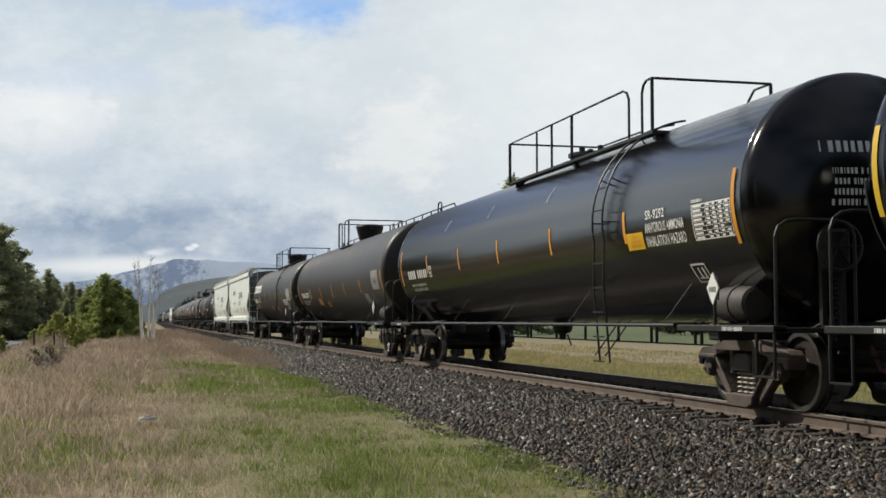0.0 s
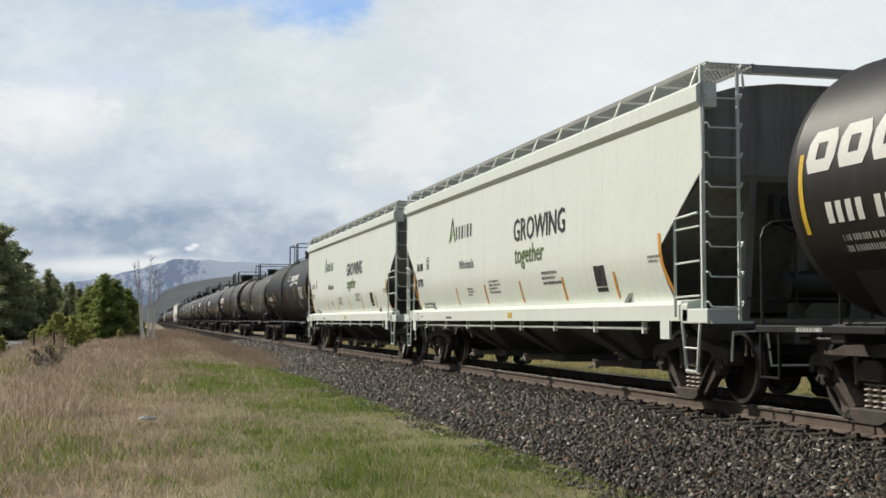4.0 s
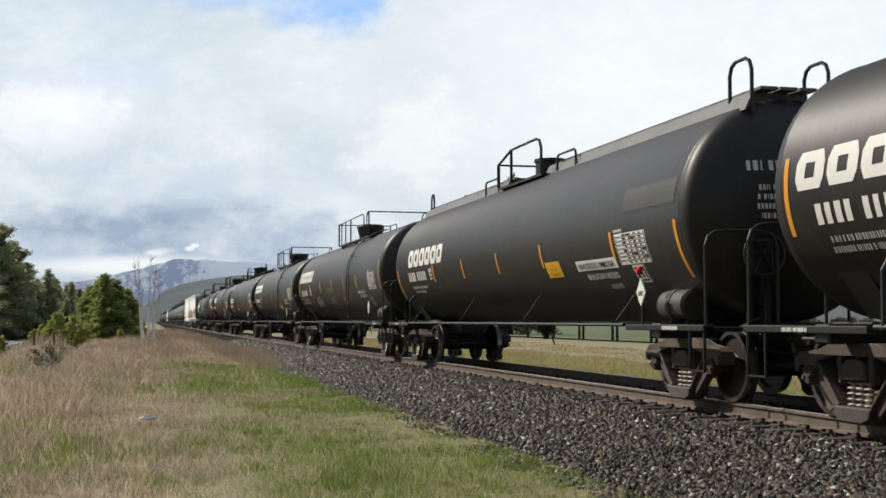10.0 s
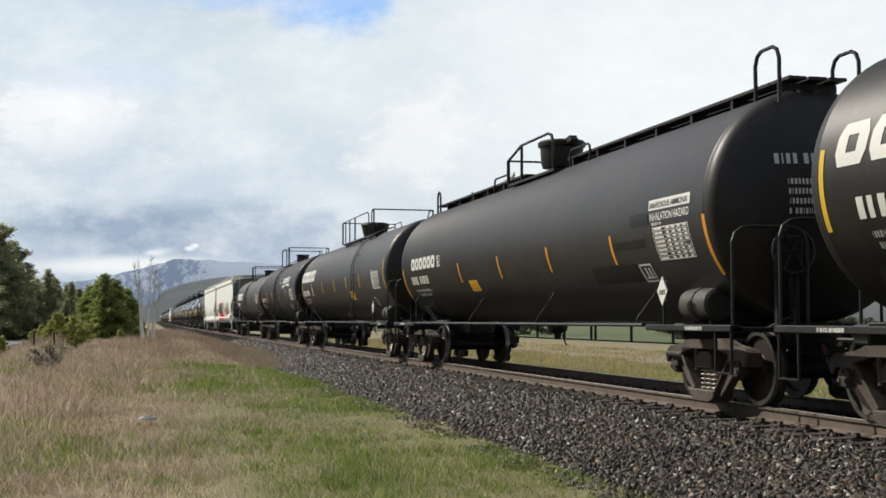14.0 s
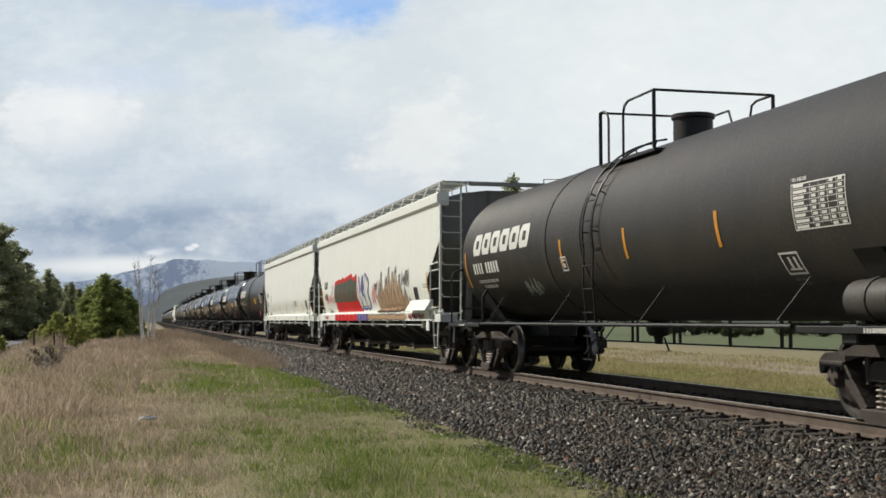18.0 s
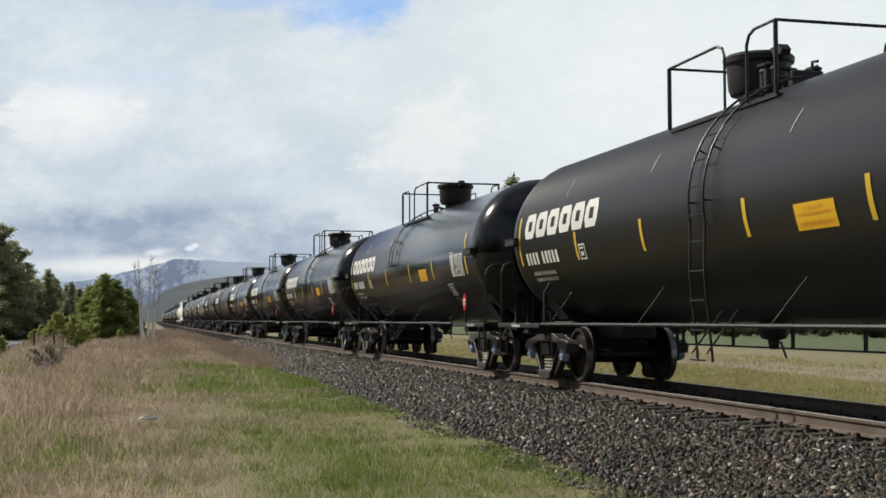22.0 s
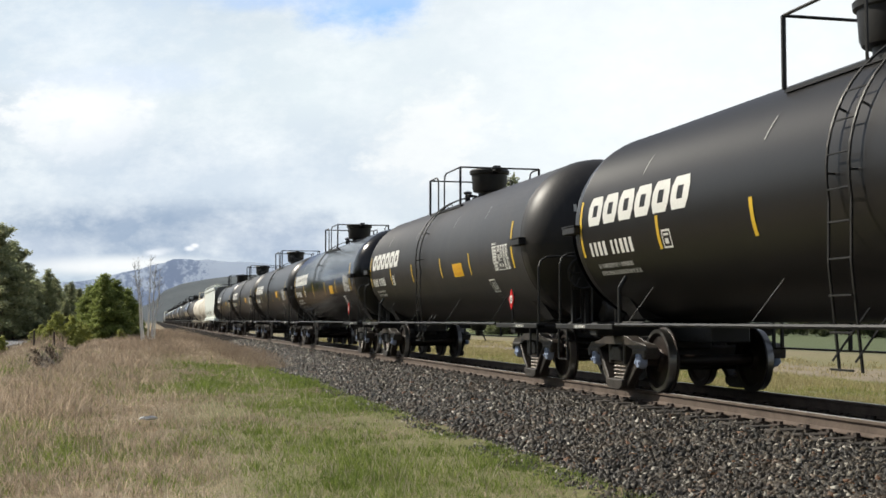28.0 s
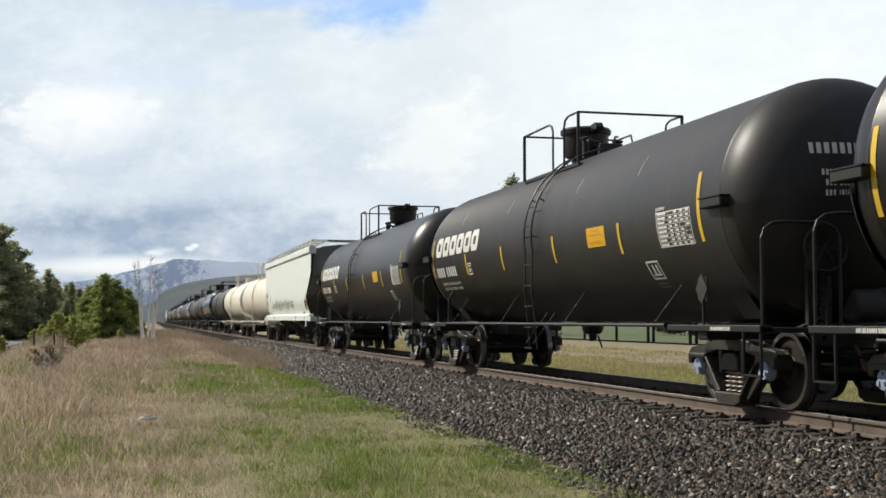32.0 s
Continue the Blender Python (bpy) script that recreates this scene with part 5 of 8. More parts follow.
        tube(bm, [(-1.05, y, 1.3), (1.05, y, 1.3)], 0.016, 5)
        lathe(bm, [(-0.1, 0.0), (-0.1, 0.3), (-0.02, 0.3), (0.02, 0.22), (0.02, 0.0)], "y", (-0.55, y + 0.06, 2.35), 20)
        for k in range(12):
            box(bm, -0.57 - 0.008 * (k % 2), -0.53 + 0.008 * (k % 2), y - 0.02, y + 0.02, 2.02 - 0.07 * k, 2.07 - 0.07 * k)

    def coupler(bm):
        box(bm, -0.1, 0.1, half - 0.1, half + 0.25, 0.72, 0.92, 0.02)
        prism(bm, [(-0.2, half + 0.2), (0.16, half + 0.2), (0.2, half + 0.45), (0.06, half + 0.52), (-0.1, half + 0.4), (-0.16, half + 0.55), (-0.24, half + 0.42)], "z", 0.66, 0.95)

    for e in (-1, 1):
        m = pose(0, 0, 0, 0, 0, 0 if e > 0 else 180)
        w = part("end_wall", mesh(("end_wall", half), "shaded_end", ends_mesh), car, "sloped hopper end, its shade painted in as grey", m)
        part("coupler", mesh(("hopper_coupler", half), "truck", coupler), car, "rusty cast coupler", m)

        def brace(bm):
            y = half - 0.2
            prism(bm, [(y - 0.02, 2.8), (y - 0.16, 2.8), (y - 0.5, 1.05), (y - 0.25, 1.05)], "x", -0.05, 0.05)
        for x in (-0.75, 0.0, 0.75):
            part("brace", mesh(("brace", half), "shaded_end", brace), w, "", pose(x, 0, 0))
        if detail > 1:
            def gear_mirror(bm):
                end_gear(bm)
                for v in bm.verts:
                    v.co.x = -v.co.x
            part("end_ladder", mesh(("end_ladder", half), paint, end_gear), w)
            part("end_ladder", mesh(("end_ladder_far", half), paint, gear_mirror), w)
            part("brake_gear", mesh(("brake_gear", half), "steel", brake_gear, True), w)
            part("brake_wheel", mesh(("brake_wheel", half), "steel", brake_wheel, True), w)

    # roof walkway of open mesh on both edges, carried by brackets
    def walkway(bm):
        x0, x1, z = -1.49, -0.88, 4.16
        a, b = -half - 0.05, half + 0.05
        for x in (x0, x1):
            box(bm, x - 0.015, x + 0.015, a, b, z - 0.04, z + 0.02)
        step = 0.09 if detail > 1 else 0.6
        k = int((b - a) / step)
        for i in range(k + 1):
            y = a + (b - a) * i / k
            box(bm, x0, x1, y - 0.007, y + 0.007, z - 0.008, z + 0.008)
        for i in range(1, 10):
            x = x0 + (x1 - x0) * i / 10
            box(bm, x - 0.005, x + 0.005, a, b, z - 0.006, z + 0.012)
        # the board that crosses the car at this end
        for i in range(6):
            box(bm, x1, -x1, b - 0.42 + 0.07 * i, b - 0.38 + 0.07 * i, z - 0.03, z + 0.01)
        box(bm, x0, -x1, b - 0.02, b, z - 0.09, z + 0.01)
        tube(bm, [(x0 + 0.1, b, z), (x0 + 0.1, b, z + 0.12), (x1, b, z + 0.1), (x1, b, z)], 0.014, 5)

    def bracket(bm):
        tube(bm, [(-1.61, 0, 3.87), (-1.5, 0, 4.14), (-0.9, 0, 4.14), (-0.88, 0, 3.92)], 0.018, 5)

    for r in (0, 180):
        rw = part("roof_walkway", mesh(("hopper_walk", half, detail), "grating", walkway), car, "open steel mesh roof walkway", pose(0, 0, 0, 0, 0, r))
        k = int(2 * half / 1.25)
        for i in range(k + 1):
            part("bracket", mesh("bracket", paint, bracket), rw, "", pose(0, -half + 0.2 + (2 * half - 0.4) * i / k, 0))

    def bay(bm):
        prism(bm, [(-1.5, 1.1), (1.5, 1.1), (1.35, 0.95), (0.45, 0.36), (-0.45, 0.36), (-1.35, 0.95)], "y", -0.08, 0.08)
        w = (half - 2.9) / bays
        for s in (-1, 1):
            bm.faces.new([bm.verts.new(p) for p in ((-1.4, s * w, 1.1), (1.4, s * w, 1.1), (0.4, s * 0.35, 0.4), (-0.4, s * 0.35, 0.4))])
        for s in (-1, 1):
            bm.faces.new([bm.verts.new(p) for p in ((s * 1.4, -w, 1.1), (s * 1.4, w, 1.1), (s * 0.4, 0.35, 0.4), (s * 0.4, -0.35, 0.4))])
        box(bm, -0.55, 0.55, -0.42, 0.42, 0.28, 0.42, 0.02)

    def gate(bm):
        tube(bm, [(-1.1, 0, 0.36), (1.1, 0, 0.36)], 0.05, 8)
        box(bm, -1.16, -1.1, -0.06, 0.06, 0.29, 0.43)
        tube(bm, [(-1.2, -0.12, 0.42), (-1.12, 0.0, 0.36), (-1.2, 0.12, 0.3)], 0.025, 6)

    for i in range(bays):
        y = (half - 2.9) * (2 * (i + 0.5) / bays - 1)
        b = part("discharge_bay", mesh(("discharge_bay", half, bays), "bay", bay), car, "", pose(0, y, 0))
        if detail > 1:
            part("outlet_gate", mesh("outlet_gate", "spring", gate), b)

    if detail > 1:
        def pipe(bm):
            tube(bm, [(-1.5, -half + 1.8, 0.93), (-1.5, half - 1.8, 0.93)], 0.022, 6)
            k = 8
            for i in range(k):
                y = -half + 1.9 + (2 * half - 3.8) * i / (k - 1)
                box(bm, -1.53, -1.47, y - 0.03, y + 0.03, 0.86, 1.04)
        part("grab_pipe", mesh(("grab_pipe", half), paint, pipe), car)
        if paint == "cream":
            def sill_rod(bm):
                tube(bm, [(-1.58, half - 3.1, 1.36), (-1.58, half - 1.2, 1.36)], 0.016, 5)
                for y in (half - 3.05, half - 1.3):
                    tube(bm, [(-1.58, y - 0.06, 1.26), (-1.58, y, 1.42), (-1.56, y + 0.08, 1.36)], 0.018, 5)
            part("sill_rod", mesh(("sill_rod", half), paint, sill_rod), car, "short cream rod on the sill")
    return car, spins, half


def flat_mark(car, name, material, quads=(), texts=(), label="", lift=0.006):
    """Markings on the near side sheet of a hopper: u against the run of the car, v = height."""
    def x_at(z):
        return hopper_x(z) - lift if z > 1.3 else -1.6 - lift
    bm = bmesh.new()
    for q in quads:
        lo, hi = min(p[1] for p in q), max(p[1] for p in q)
        rows = max(1, int((hi - lo) / 0.3 + 0.99))
        if len({tuple(p) for p in q}) < 4:
            continue
        a, b, c, d = q
        prev = None
        for i in range(rows + 1):
            t = i / rows
            ring = []
            for p, r in ((a, d), (b, c)):
                u, v = p[0] + (r[0] - p[0]) * t, p[1] + (r[1] - p[1]) * t
                ring.append(bm.verts.new((x_at(v), -u, v)))
            if prev:
                bm.faces.new((prev[0], prev[1], ring[1], ring[0]))
            prev = ring
    bmesh.ops.remove_doubles(bm, verts=bm.verts, dist=0.0005)
    # follow the curve of the sheet between the corners of tall shapes
    tall = [e for e in bm.edges if abs(e.verts[0].co.z - e.verts[1].co.z) > 0.11]
    if tall:
        bmesh.ops.subdivide_edges(bm, edges=tall, cuts=4, use_grid_fill=True)
        bmesh.ops.triangulate(bm, faces=[f for f in bm.faces if len(f.verts) > 4])
        for v in bm.verts:
            v.co.x = x_at(v.co.z)
    for words, u, v, size in texts:
        co, faces = text_mesh(words, size)
        vs = [bm.verts.new((x_at(v + c[1]) - 0.004, -(u + c[0]), v + c[1])) for c in co]
        for f in faces:
            bm.faces.new([vs[i] for i in f])
    return part(name, finish(bm, name, material), car, label)


def stroke(pts, w):
    """A brush stroke through points in (u, v)."""
    out = []
    for (a, b), (c, d) in zip(pts, pts[1:]):
        dx, dy = c - a, d - b
        n = math.hypot(dx, dy) or 1
        px, py = -dy / n * w / 2, dx / n * w / 2
        ex, ey = dx / n * w * 0.25, dy / n * w * 0.25
        out.append(((a - px - ex, b - py - ey), (c - px + ex, d - py + ey), (c + px + ex, d + py + ey), (a + px - ex, b + py - ey)))
    return out


def smooth(pts, sub=5, closed=False):
    """A Catmull-Rom curve through points."""
    out, n = [], len(pts)
    for i in range(n if closed else n - 1):
        p = [pts[(i + k) % n] if closed else pts[min(max(i + k, 0), n - 1)] for k in (-1, 0, 1, 2)]
        for j in range(sub):
            t = j / sub
            out.append(tuple(0.5 * (2 * b + (c - a) * t + (2 * a - 5 * b + 4 * c - d) * t * t + (3 * b - a - 3 * c + d) * t ** 3) for a, b, c, d in zip(*p)))
    out.append(out[0] if closed else pts[-1])
    return out


def scribble(u0, u1, v0, v1, count, seed, w):
    """Loose spray-can writing with no words in it."""
    r = random.Random(seed)
    n = 4 * count
    step, h = (u1 - u0) / n, v1 - v0
    pts = []
    for j in range(n):
        lo = j % 2 == 0
        pts.append((u0 + step * (j + 0.5 + r.uniform(-1.1, 1.1)), v0 + h * (r.uniform(0, 0.4) if lo else r.uniform(0.55, 1.0))))
    return stroke(smooth(pts), w)


def blob(u, v, ru, rv, seed, lean=0.0):
    """An uneven closed outline."""
    r = random.Random(seed)
    pts = []
    for k in range(9):
        a = 2 * math.pi * k / 9
        q = r.uniform(0.65, 1.15)
        pts.append((u + ru * q * math.cos(a) + lean * rv * math.sin(a), v + rv * q * math.sin(a)))
    return smooth(pts, 4, True)


def fill(outline):
    """Quads from the middle out to an outline."""
    cu, cv = sum(p[0] for p in outline) / len(outline), sum(p[1] for p in outline) / len(outline)
    return [((cu, cv), a, b, ((cu + b[0]) / 2, (cv + b[1]) / 2)) for a, b in zip(outline, outline[1:])]


# ---------------------------------------------------------------- setting: sky, mountain, ground, track
FWD = Vector((math.sin(radians(-PAN)), math.cos(radians(-PAN)), 0))
RIGHT = Vector((FWD.y, -FWD.x, 0))


def spot(px, depth, z=-0.55):
    """The place seen at a bearing, given as px of a picture 1568 wide, at that depth."""
    p = Vector(EYE) + depth * FWD + (px - 784) / 2194 * depth * RIGHT
    return Vector((p.x, p.y, z))


def ditch_d(y):
    return -10.2 - 0.02 * y + 0.3 * math.sin(0.33 * y)


def ground_z(x, y):
    z = -0.55
    d = x - cx(y)
    if d < -3.6:
        z += 0.06 * math.sin(0.11 * x + 0.05 * y) * min(1, (-3.6 - d) / 3)
    if d < -9:  # a short ditch, then lower ground towards the road
        cut = max(0.0, min(1.0, (y - 38) / 6)) * max(0.0, min(1.0, (86 - y) / 8))
        e = d - ditch_d(y)
        z -= cut * (0.5 * math.exp(-(e / 0.6) ** 2) - (0.4 * math.exp(-((e + 1.1) / 0.8) ** 2))) + 0.25 * (1 - math.exp(-((d + 9) / 4) ** 2))
    if d > 3.5:
        z -= 0.12 * min(1, (d - 3.5) / 4)
    if y > 300:
        z -= 0.0
    return z


def grid_mesh(name, xs, ys, zfun, material, smooth=True):
    vs = [(x, y, zfun(x, y)) for y in ys for x in xs]
    nx = len(xs)
    fs = [(j * nx + i, j * nx + i + 1, (j + 1) * nx + i + 1, (j + 1) * nx + i) for j in range(len(ys) - 1) for i in range(nx - 1)]
    me = bpy.data.meshes.new(name)
    me.from_pydata(vs, [], fs)
    me.materials.append(M[material])
    if smooth:
        me.shade_smooth()
    return new(name, me)


def build_ground():
    xs = [-4600, -2000, -900, -400, -200, -120, -80, -60, -50, -42] + list(np.arange(-36, -3, 0.6)) + [-3, -1.5, 0, 1.5, 3] + list(np.arange(3.6, 30, 1.2)) + [34, 40, 60, 100, 200, 400, 900, 2000, 4600]
    ys = [-400, -150, -60, -25] + list(np.arange(-10, 60, 0.8)) + list(np.arange(61, 140, 2.5)) + [145, 160, 180, 210, 250, 300, 400, 600, 900, 1500, 2500, 4700]
    def z(x, y):
        b = ground_z(x, y)
        near = abs(x) < 36 and -10 < y < 140
        return b + (0.05 * noise.noise((x * 0.8, y * 0.8, 0)) + 0.03 * noise.noise((x * 2.3, y * 2.3, 4)) if near and abs(x - cx(y)) > 3.2 else 0)
    ob = grid_mesh("ground", xs, ys, z, "ground")
    tagged(ob, "dry and green spring grassland beside the track", "ground", kind="structure")


def build_sky():
    """A far wall of sky, and the nearer cloud sheet that drifts across it."""
    R = 4650
    az = np.radians(np.linspace(-80, 80, 41))
    el = np.radians(np.linspace(-3, 21, 13))
    inv = cam_pose.inverted()
    vs, fs = [], []
    for e in el:
        for a in az:
            p = Vector(EYE) + R * (math.cos(e) * (math.cos(a) * FWD + math.sin(a) * RIGHT) + Vector((0, 0, math.sin(e))))
            vs.append(tuple(inv @ p))
    n = len(az)
    for j in range(len(el) - 1):
        for i in range(n - 1):
            fs.append((j * n + i, j * n + i + 1, (j + 1) * n + i + 1, (j + 1) * n + i))
    me = bpy.data.meshes.new("backdrop_sky")
    me.from_pydata(vs, [], fs)
    me.materials.append(M["sky"])
    ob = new("backdrop", me)
    ob.matrix_world = cam_pose
    tagged(ob, "bright cloudy spring sky with one blue gap", "sky", kind="structure")
    vs = [tuple(inv @ (Vector(EYE) + y * FWD + x * RIGHT + Vector((0, 0, 300)))) for y in (850, 4150) for x in (-2300, 2300)]
    me = bpy.data.meshes.new("cloud_layer")
    me.from_pydata(vs, [], [(0, 1, 3, 2)])
    me.materials.append(M["cloud"])
    cl = new("cloud_layer", me)
    cl.matrix_world = cam_pose
    return tagged(cl, "drifting layer of bright broken cloud", "cloud", kind="structure")


def ridge(name, depth, px0, px1, height, material, seed, rough, label, rows=14, back=0.35):
    """A range of hills: height(px) is its skyline over the horizon, in metres at that depth."""
    cols = 160
    vs, fs = [], []
    for j in range(rows + 1):
        t = j / rows
        for i in range(cols + 1):
            px = px0 + (px1 - px0) * i / cols
            d = depth * (1 + back * t)
            p = spot(px, d, 0)
            h = height(px) * math.sin(t * math.pi / 2) ** 0.8 * (1 + back * t) + 3
            h *= 1 + rough * 0.6 * noise.noise((px * 0.012, t * 2.2, seed)) * math.sin(math.pi * t)
            h += rough * height(px) * 0.1 * noise.noise((px * 0.05, t * 3, seed + 3))
            vs.append((p.x, p.y, h - 3))
    for j in range(rows):
        for i in range(cols):
            a = j * (cols + 1) + i
            fs.append((a, a + 1, a + cols + 2, a + cols + 1))
    me = bpy.data.meshes.new(name)
    me.from_pydata(vs, [], fs)
    me.materials.append(M[material])
    me.shade_smooth()
    return tagged(new(name, me), label, "hill", kind="structure")


def lerp_curve(pts):
    def f(x):
        if x <= pts[0][0]:
            return pts[0][1]
        for (a, b), (c, d) in zip(pts, pts[1:]):
            if x <= c:
                return b + (d - b) * (x - a) / (c - a)
        return pts[-1][1]
    return f


def build_hills():
    k = 3300 / 2194
    sky_line = lerp_curve([(-400, 40), (0, 58), (150, 70), (197, 80), (248, 92), (285, 102), (309, 109), (330, 109), (350, 107), (400, 105), (445, 103), (500, 98), (600, 90), (900, 70), (2000, 50)])
    ridge("mountain", 3300, -400, 2000, lambda p: sky_line(p) * k / 1.0, "mountain", 2, 0.35, "distant mountain with snow on its slopes, its blue haze painted in")
    k2 = 1300 / 2194
    low = lerp_curve([(-400, 10), (100, 14), (230, 22), (270, 30), (290, 52), (320, 64), (360, 72), (420, 79), (520, 84), (700, 80), (1200, 60), (2000, 50)])
    ridge("wooded_ridge", 1300, -400, 2000, lambda p: low(p) * k2 / 0.98, "woods", 9, 0.12, "wooded ridge across the valley, paled by painted haze", back=0.15)


def build_track():
    ys = list(np.arange(-16, 60, 2.0)) + list(np.arange(60, 260, 8.0)) + list(np.arange(260, 1101, 40.0))
    def strip(name, outline, material, label, kind="structure", category="track", parent=None):
        vs, fs = [], []
        for y in ys:
            for x, z in outline:
                vs.append((cx(y) + x, y, z))
        n = len(outline)
        for j in range(len(ys) - 1):
            for i in range(n - 1):
                fs.append((j * n + i, j * n + i + 1, (j + 1) * n + i + 1, (j + 1) * n + i))
        me = bpy.data.meshes.new(name)
        me.from_pydata(vs, [], fs)
        me.materials.append(M[material])
        return tagged(new(name, me), label, category, kind=kind)
    bed = strip("ballast_bed", [(-4.0, -0.75), (-3.7, -0.56), (-3.0, -0.44), (-1.95, -0.25), (-1.4, -0.22), (-0.85, -0.22), (-0.6, -0.235), (0.6, -0.225), (0.85, -0.21), (1.4, -0.21), (1.95, -0.28), (3.1, -0.6), (3.5, -0.75)], "bed", "dark crushed stone bed of the railway track")
    head = [(-0.024, -0.0015), (-0.018, 0.0), (0.026, 0.0), (0.032, -0.003), (0.036, -0.014)]
    web = [(0.036, -0.014), (0.036, -0.034), (0.01, -0.05), (0.009, -0.135), (0.075, -0.16), (0.075, -0.172), (-0.075, -0.172), (-0.075, -0.16), (-0.009, -0.135), (-0.01, -0.05), (-0.036, -0.034), (-0.037, -0.008), (-0.032, -0.003), (-0.024, -0.0015)]
    for s in (-1, 1):
        x = s * 0.753
        r = strip("rail", [(x + a, b) for a, b in web], "rail", "brown rusted steel rail", "", "rail")
        r["group"] = "rails of the track"
        top = strip("rail_head", [(x + a, b) for a, b in head], "railtop", "polished rail head", "", "")
        top.parent = r
        del top["label"]
    return bed


def scatter_mesh(name, material, verts, faces):
    me = bpy.data.meshes.new(name)
    me.vertices.add(len(verts))
    me.vertices.foreach_set("co", verts.astype(np.float32).ravel())
    k = faces.shape[1]
    me.loops.add(faces.size)
    me.loops.foreach_set("vertex_index", faces.astype(np.int32).ravel())
    me.polygons.add(len(faces))
    me.polygons.foreach_set("loop_start", np.arange(0, faces.size, k, dtype=np.int32))
    me.materials.append(M[material])
    me.update(calc_edges=True)
    me.validate()
    return me


CXV = np.vectorize(cx)
GZV = np.vectorize(ground_z)
DITCH = np.vectorize(ditch_d)


def bed_z(d):
    return np.interp(d, [-4.0, -3.7, -3.0, -1.95, -1.4, -0.85, -0.6, 0.6, 0.85, 1.4, 1.95, 3.1, 3.5], [-0.62, -0.56, -0.44, -0.25, -0.22, -0.22, -0.235, -0.235, -0.21, -0.21, -0.28, -0.6, -0.7])


def build_stones(count, seed):
    """Crushed stone on the near shoulder of the track."""
    r = np.random.RandomState(seed)
    y = 8 + 72 * r.rand(count) ** 1.9
    d = np.where(r.rand(count) < 0.9, -4.1 + 3.27 * r.rand(count) ** 0.88, -0.6 + 2.6 * r.rand(count))
    d = np.where(d < -3.7, d - 0.22 * r.rand(count) ** 3, d)
    keep = ~((d > -1.4) & (d < -0.8) & (r.rand(count) < 0.6)) & ~((d > -1.36) & (np.abs((y - 4.0 + 0.255) % 0.51 - 0.255) < 0.12) & (r.rand(count) < 0.75))
    y, d = y[keep], d[keep]
    count = len(y)
    size = (0.0085 + 0.0235 * r.rand(count) ** 2.1) * (1 + y / 80)
    z = np.where(d < -3.75, -0.57, bed_z(d)) + size * (0.1 + 0.35 * r.rand(count))
    base = np.array([(1, 0, 0), (-1, 0, 0), (0, 1, 0), (0, -1, 0), (0, 0, 1), (0, 0, -1)]) * 1.25
    tri = np.array([(0, 2, 4), (2, 1, 4), (1, 3, 4), (3, 0, 4), (2, 0, 5), (1, 2, 5), (3, 1, 5), (0, 3, 5)])
    n = len(base)
    rad = 0.55 + 0.75 * r.rand(count, n)
    q = r.normal(size=(count, 3, 3))
    u0 = q[:, 0] / np.linalg.norm(q[:, 0], axis=1, keepdims=True)
    u1 = np.cross(u0, q[:, 1])
    u1 /= np.linalg.norm(u1, axis=1, keepdims=True)
    rot = np.stack([u0, u1, np.cross(u0, u1)], axis=1)
    stretch = 0.45 + 1.0 * r.rand(count, 1, 3)
    pts = np.einsum("cnk,ckj->cnj", base[None] * rad[..., None] * stretch, rot) * size[:, None, None]
    pts += np.stack([d + CXV(y), y, z], axis=1)[:, None]
    faces = (tri[None] + (np.arange(count) * n)[:, None, None]).reshape(-1, 3)
    # flat scraps of bark and leaf blown onto the stones
    k = (d < -2.2) & (d > -3.8) & (y < 24) & (r.rand(count) < 0.02)
    at = np.stack([d + CXV(y), y, z + 0.012], axis=1)[k]
    e1, e2 = r.normal(size=(len(at), 3)) * (0.032, 0.032, 0.01), r.normal(size=(len(at), 3)) * (0.02, 0.02, 0.008)
    scraps = scatter_mesh("leaf_scraps", "scrap", np.stack([at - e1, at - e2, at + e1, at + e2], 1).reshape(-1, 3), np.arange(4 * len(at)).reshape(-1, 4))
    tagged(new("leaf_scraps", scraps), "orange-brown scraps of bark and leaf on the stones", "litter", kind="stuff")
    me = scatter_mesh("ballast_stones", "stone", pts.reshape(-1, 3), faces)
    tagged(new("ballast_stones", me), "loose dark crushed stones with a few pale ones", "ballast", kind="stuff")


def build_blades(name, material, d, y, h, w, seed, label, z0=None):
    r = np.random.RandomState(seed)
    n = len(d)
    x = d + CXV(y)
    z = (GZV(x, y) if z0 is None else z0) - 0.02
    a = r.rand(n) * 2 * np.pi
    lean = h * (0.25 + 0.85 * r.rand(n))
    b = r.rand(n) * 2 * np.pi
    base = np.stack([x, y, z], 1)
    side = np.stack([np.cos(a), np.sin(a), np.zeros(n)], 1) * (w / 2)[:, None]
    bend = np.stack([np.cos(b), np.sin(b), np.zeros(n)], 1)
    mid = base + bend * (lean * 0.35)[:, None] + np.array([0, 0, 1]) * (h * 0.6)[:, None]
    tip = base + bend * lean[:, None] + np.array([0, 0, 1]) * h[:, None]
    v = np.stack([base - side, base + side, mid + side * 0.7, mid - side * 0.7, tip], 1).reshape(-1, 3)
    i = np.arange(n)[:, None] * 5
    f = np.concatenate([i + np.array([0, 1, 2]), i + np.array([0, 2, 3]), i + np.array([3, 2, 4])], 0)
    me = scatter_mesh(name, material, v, f)
    return tagged(new(name, me), label, "grass", kind="stuff")


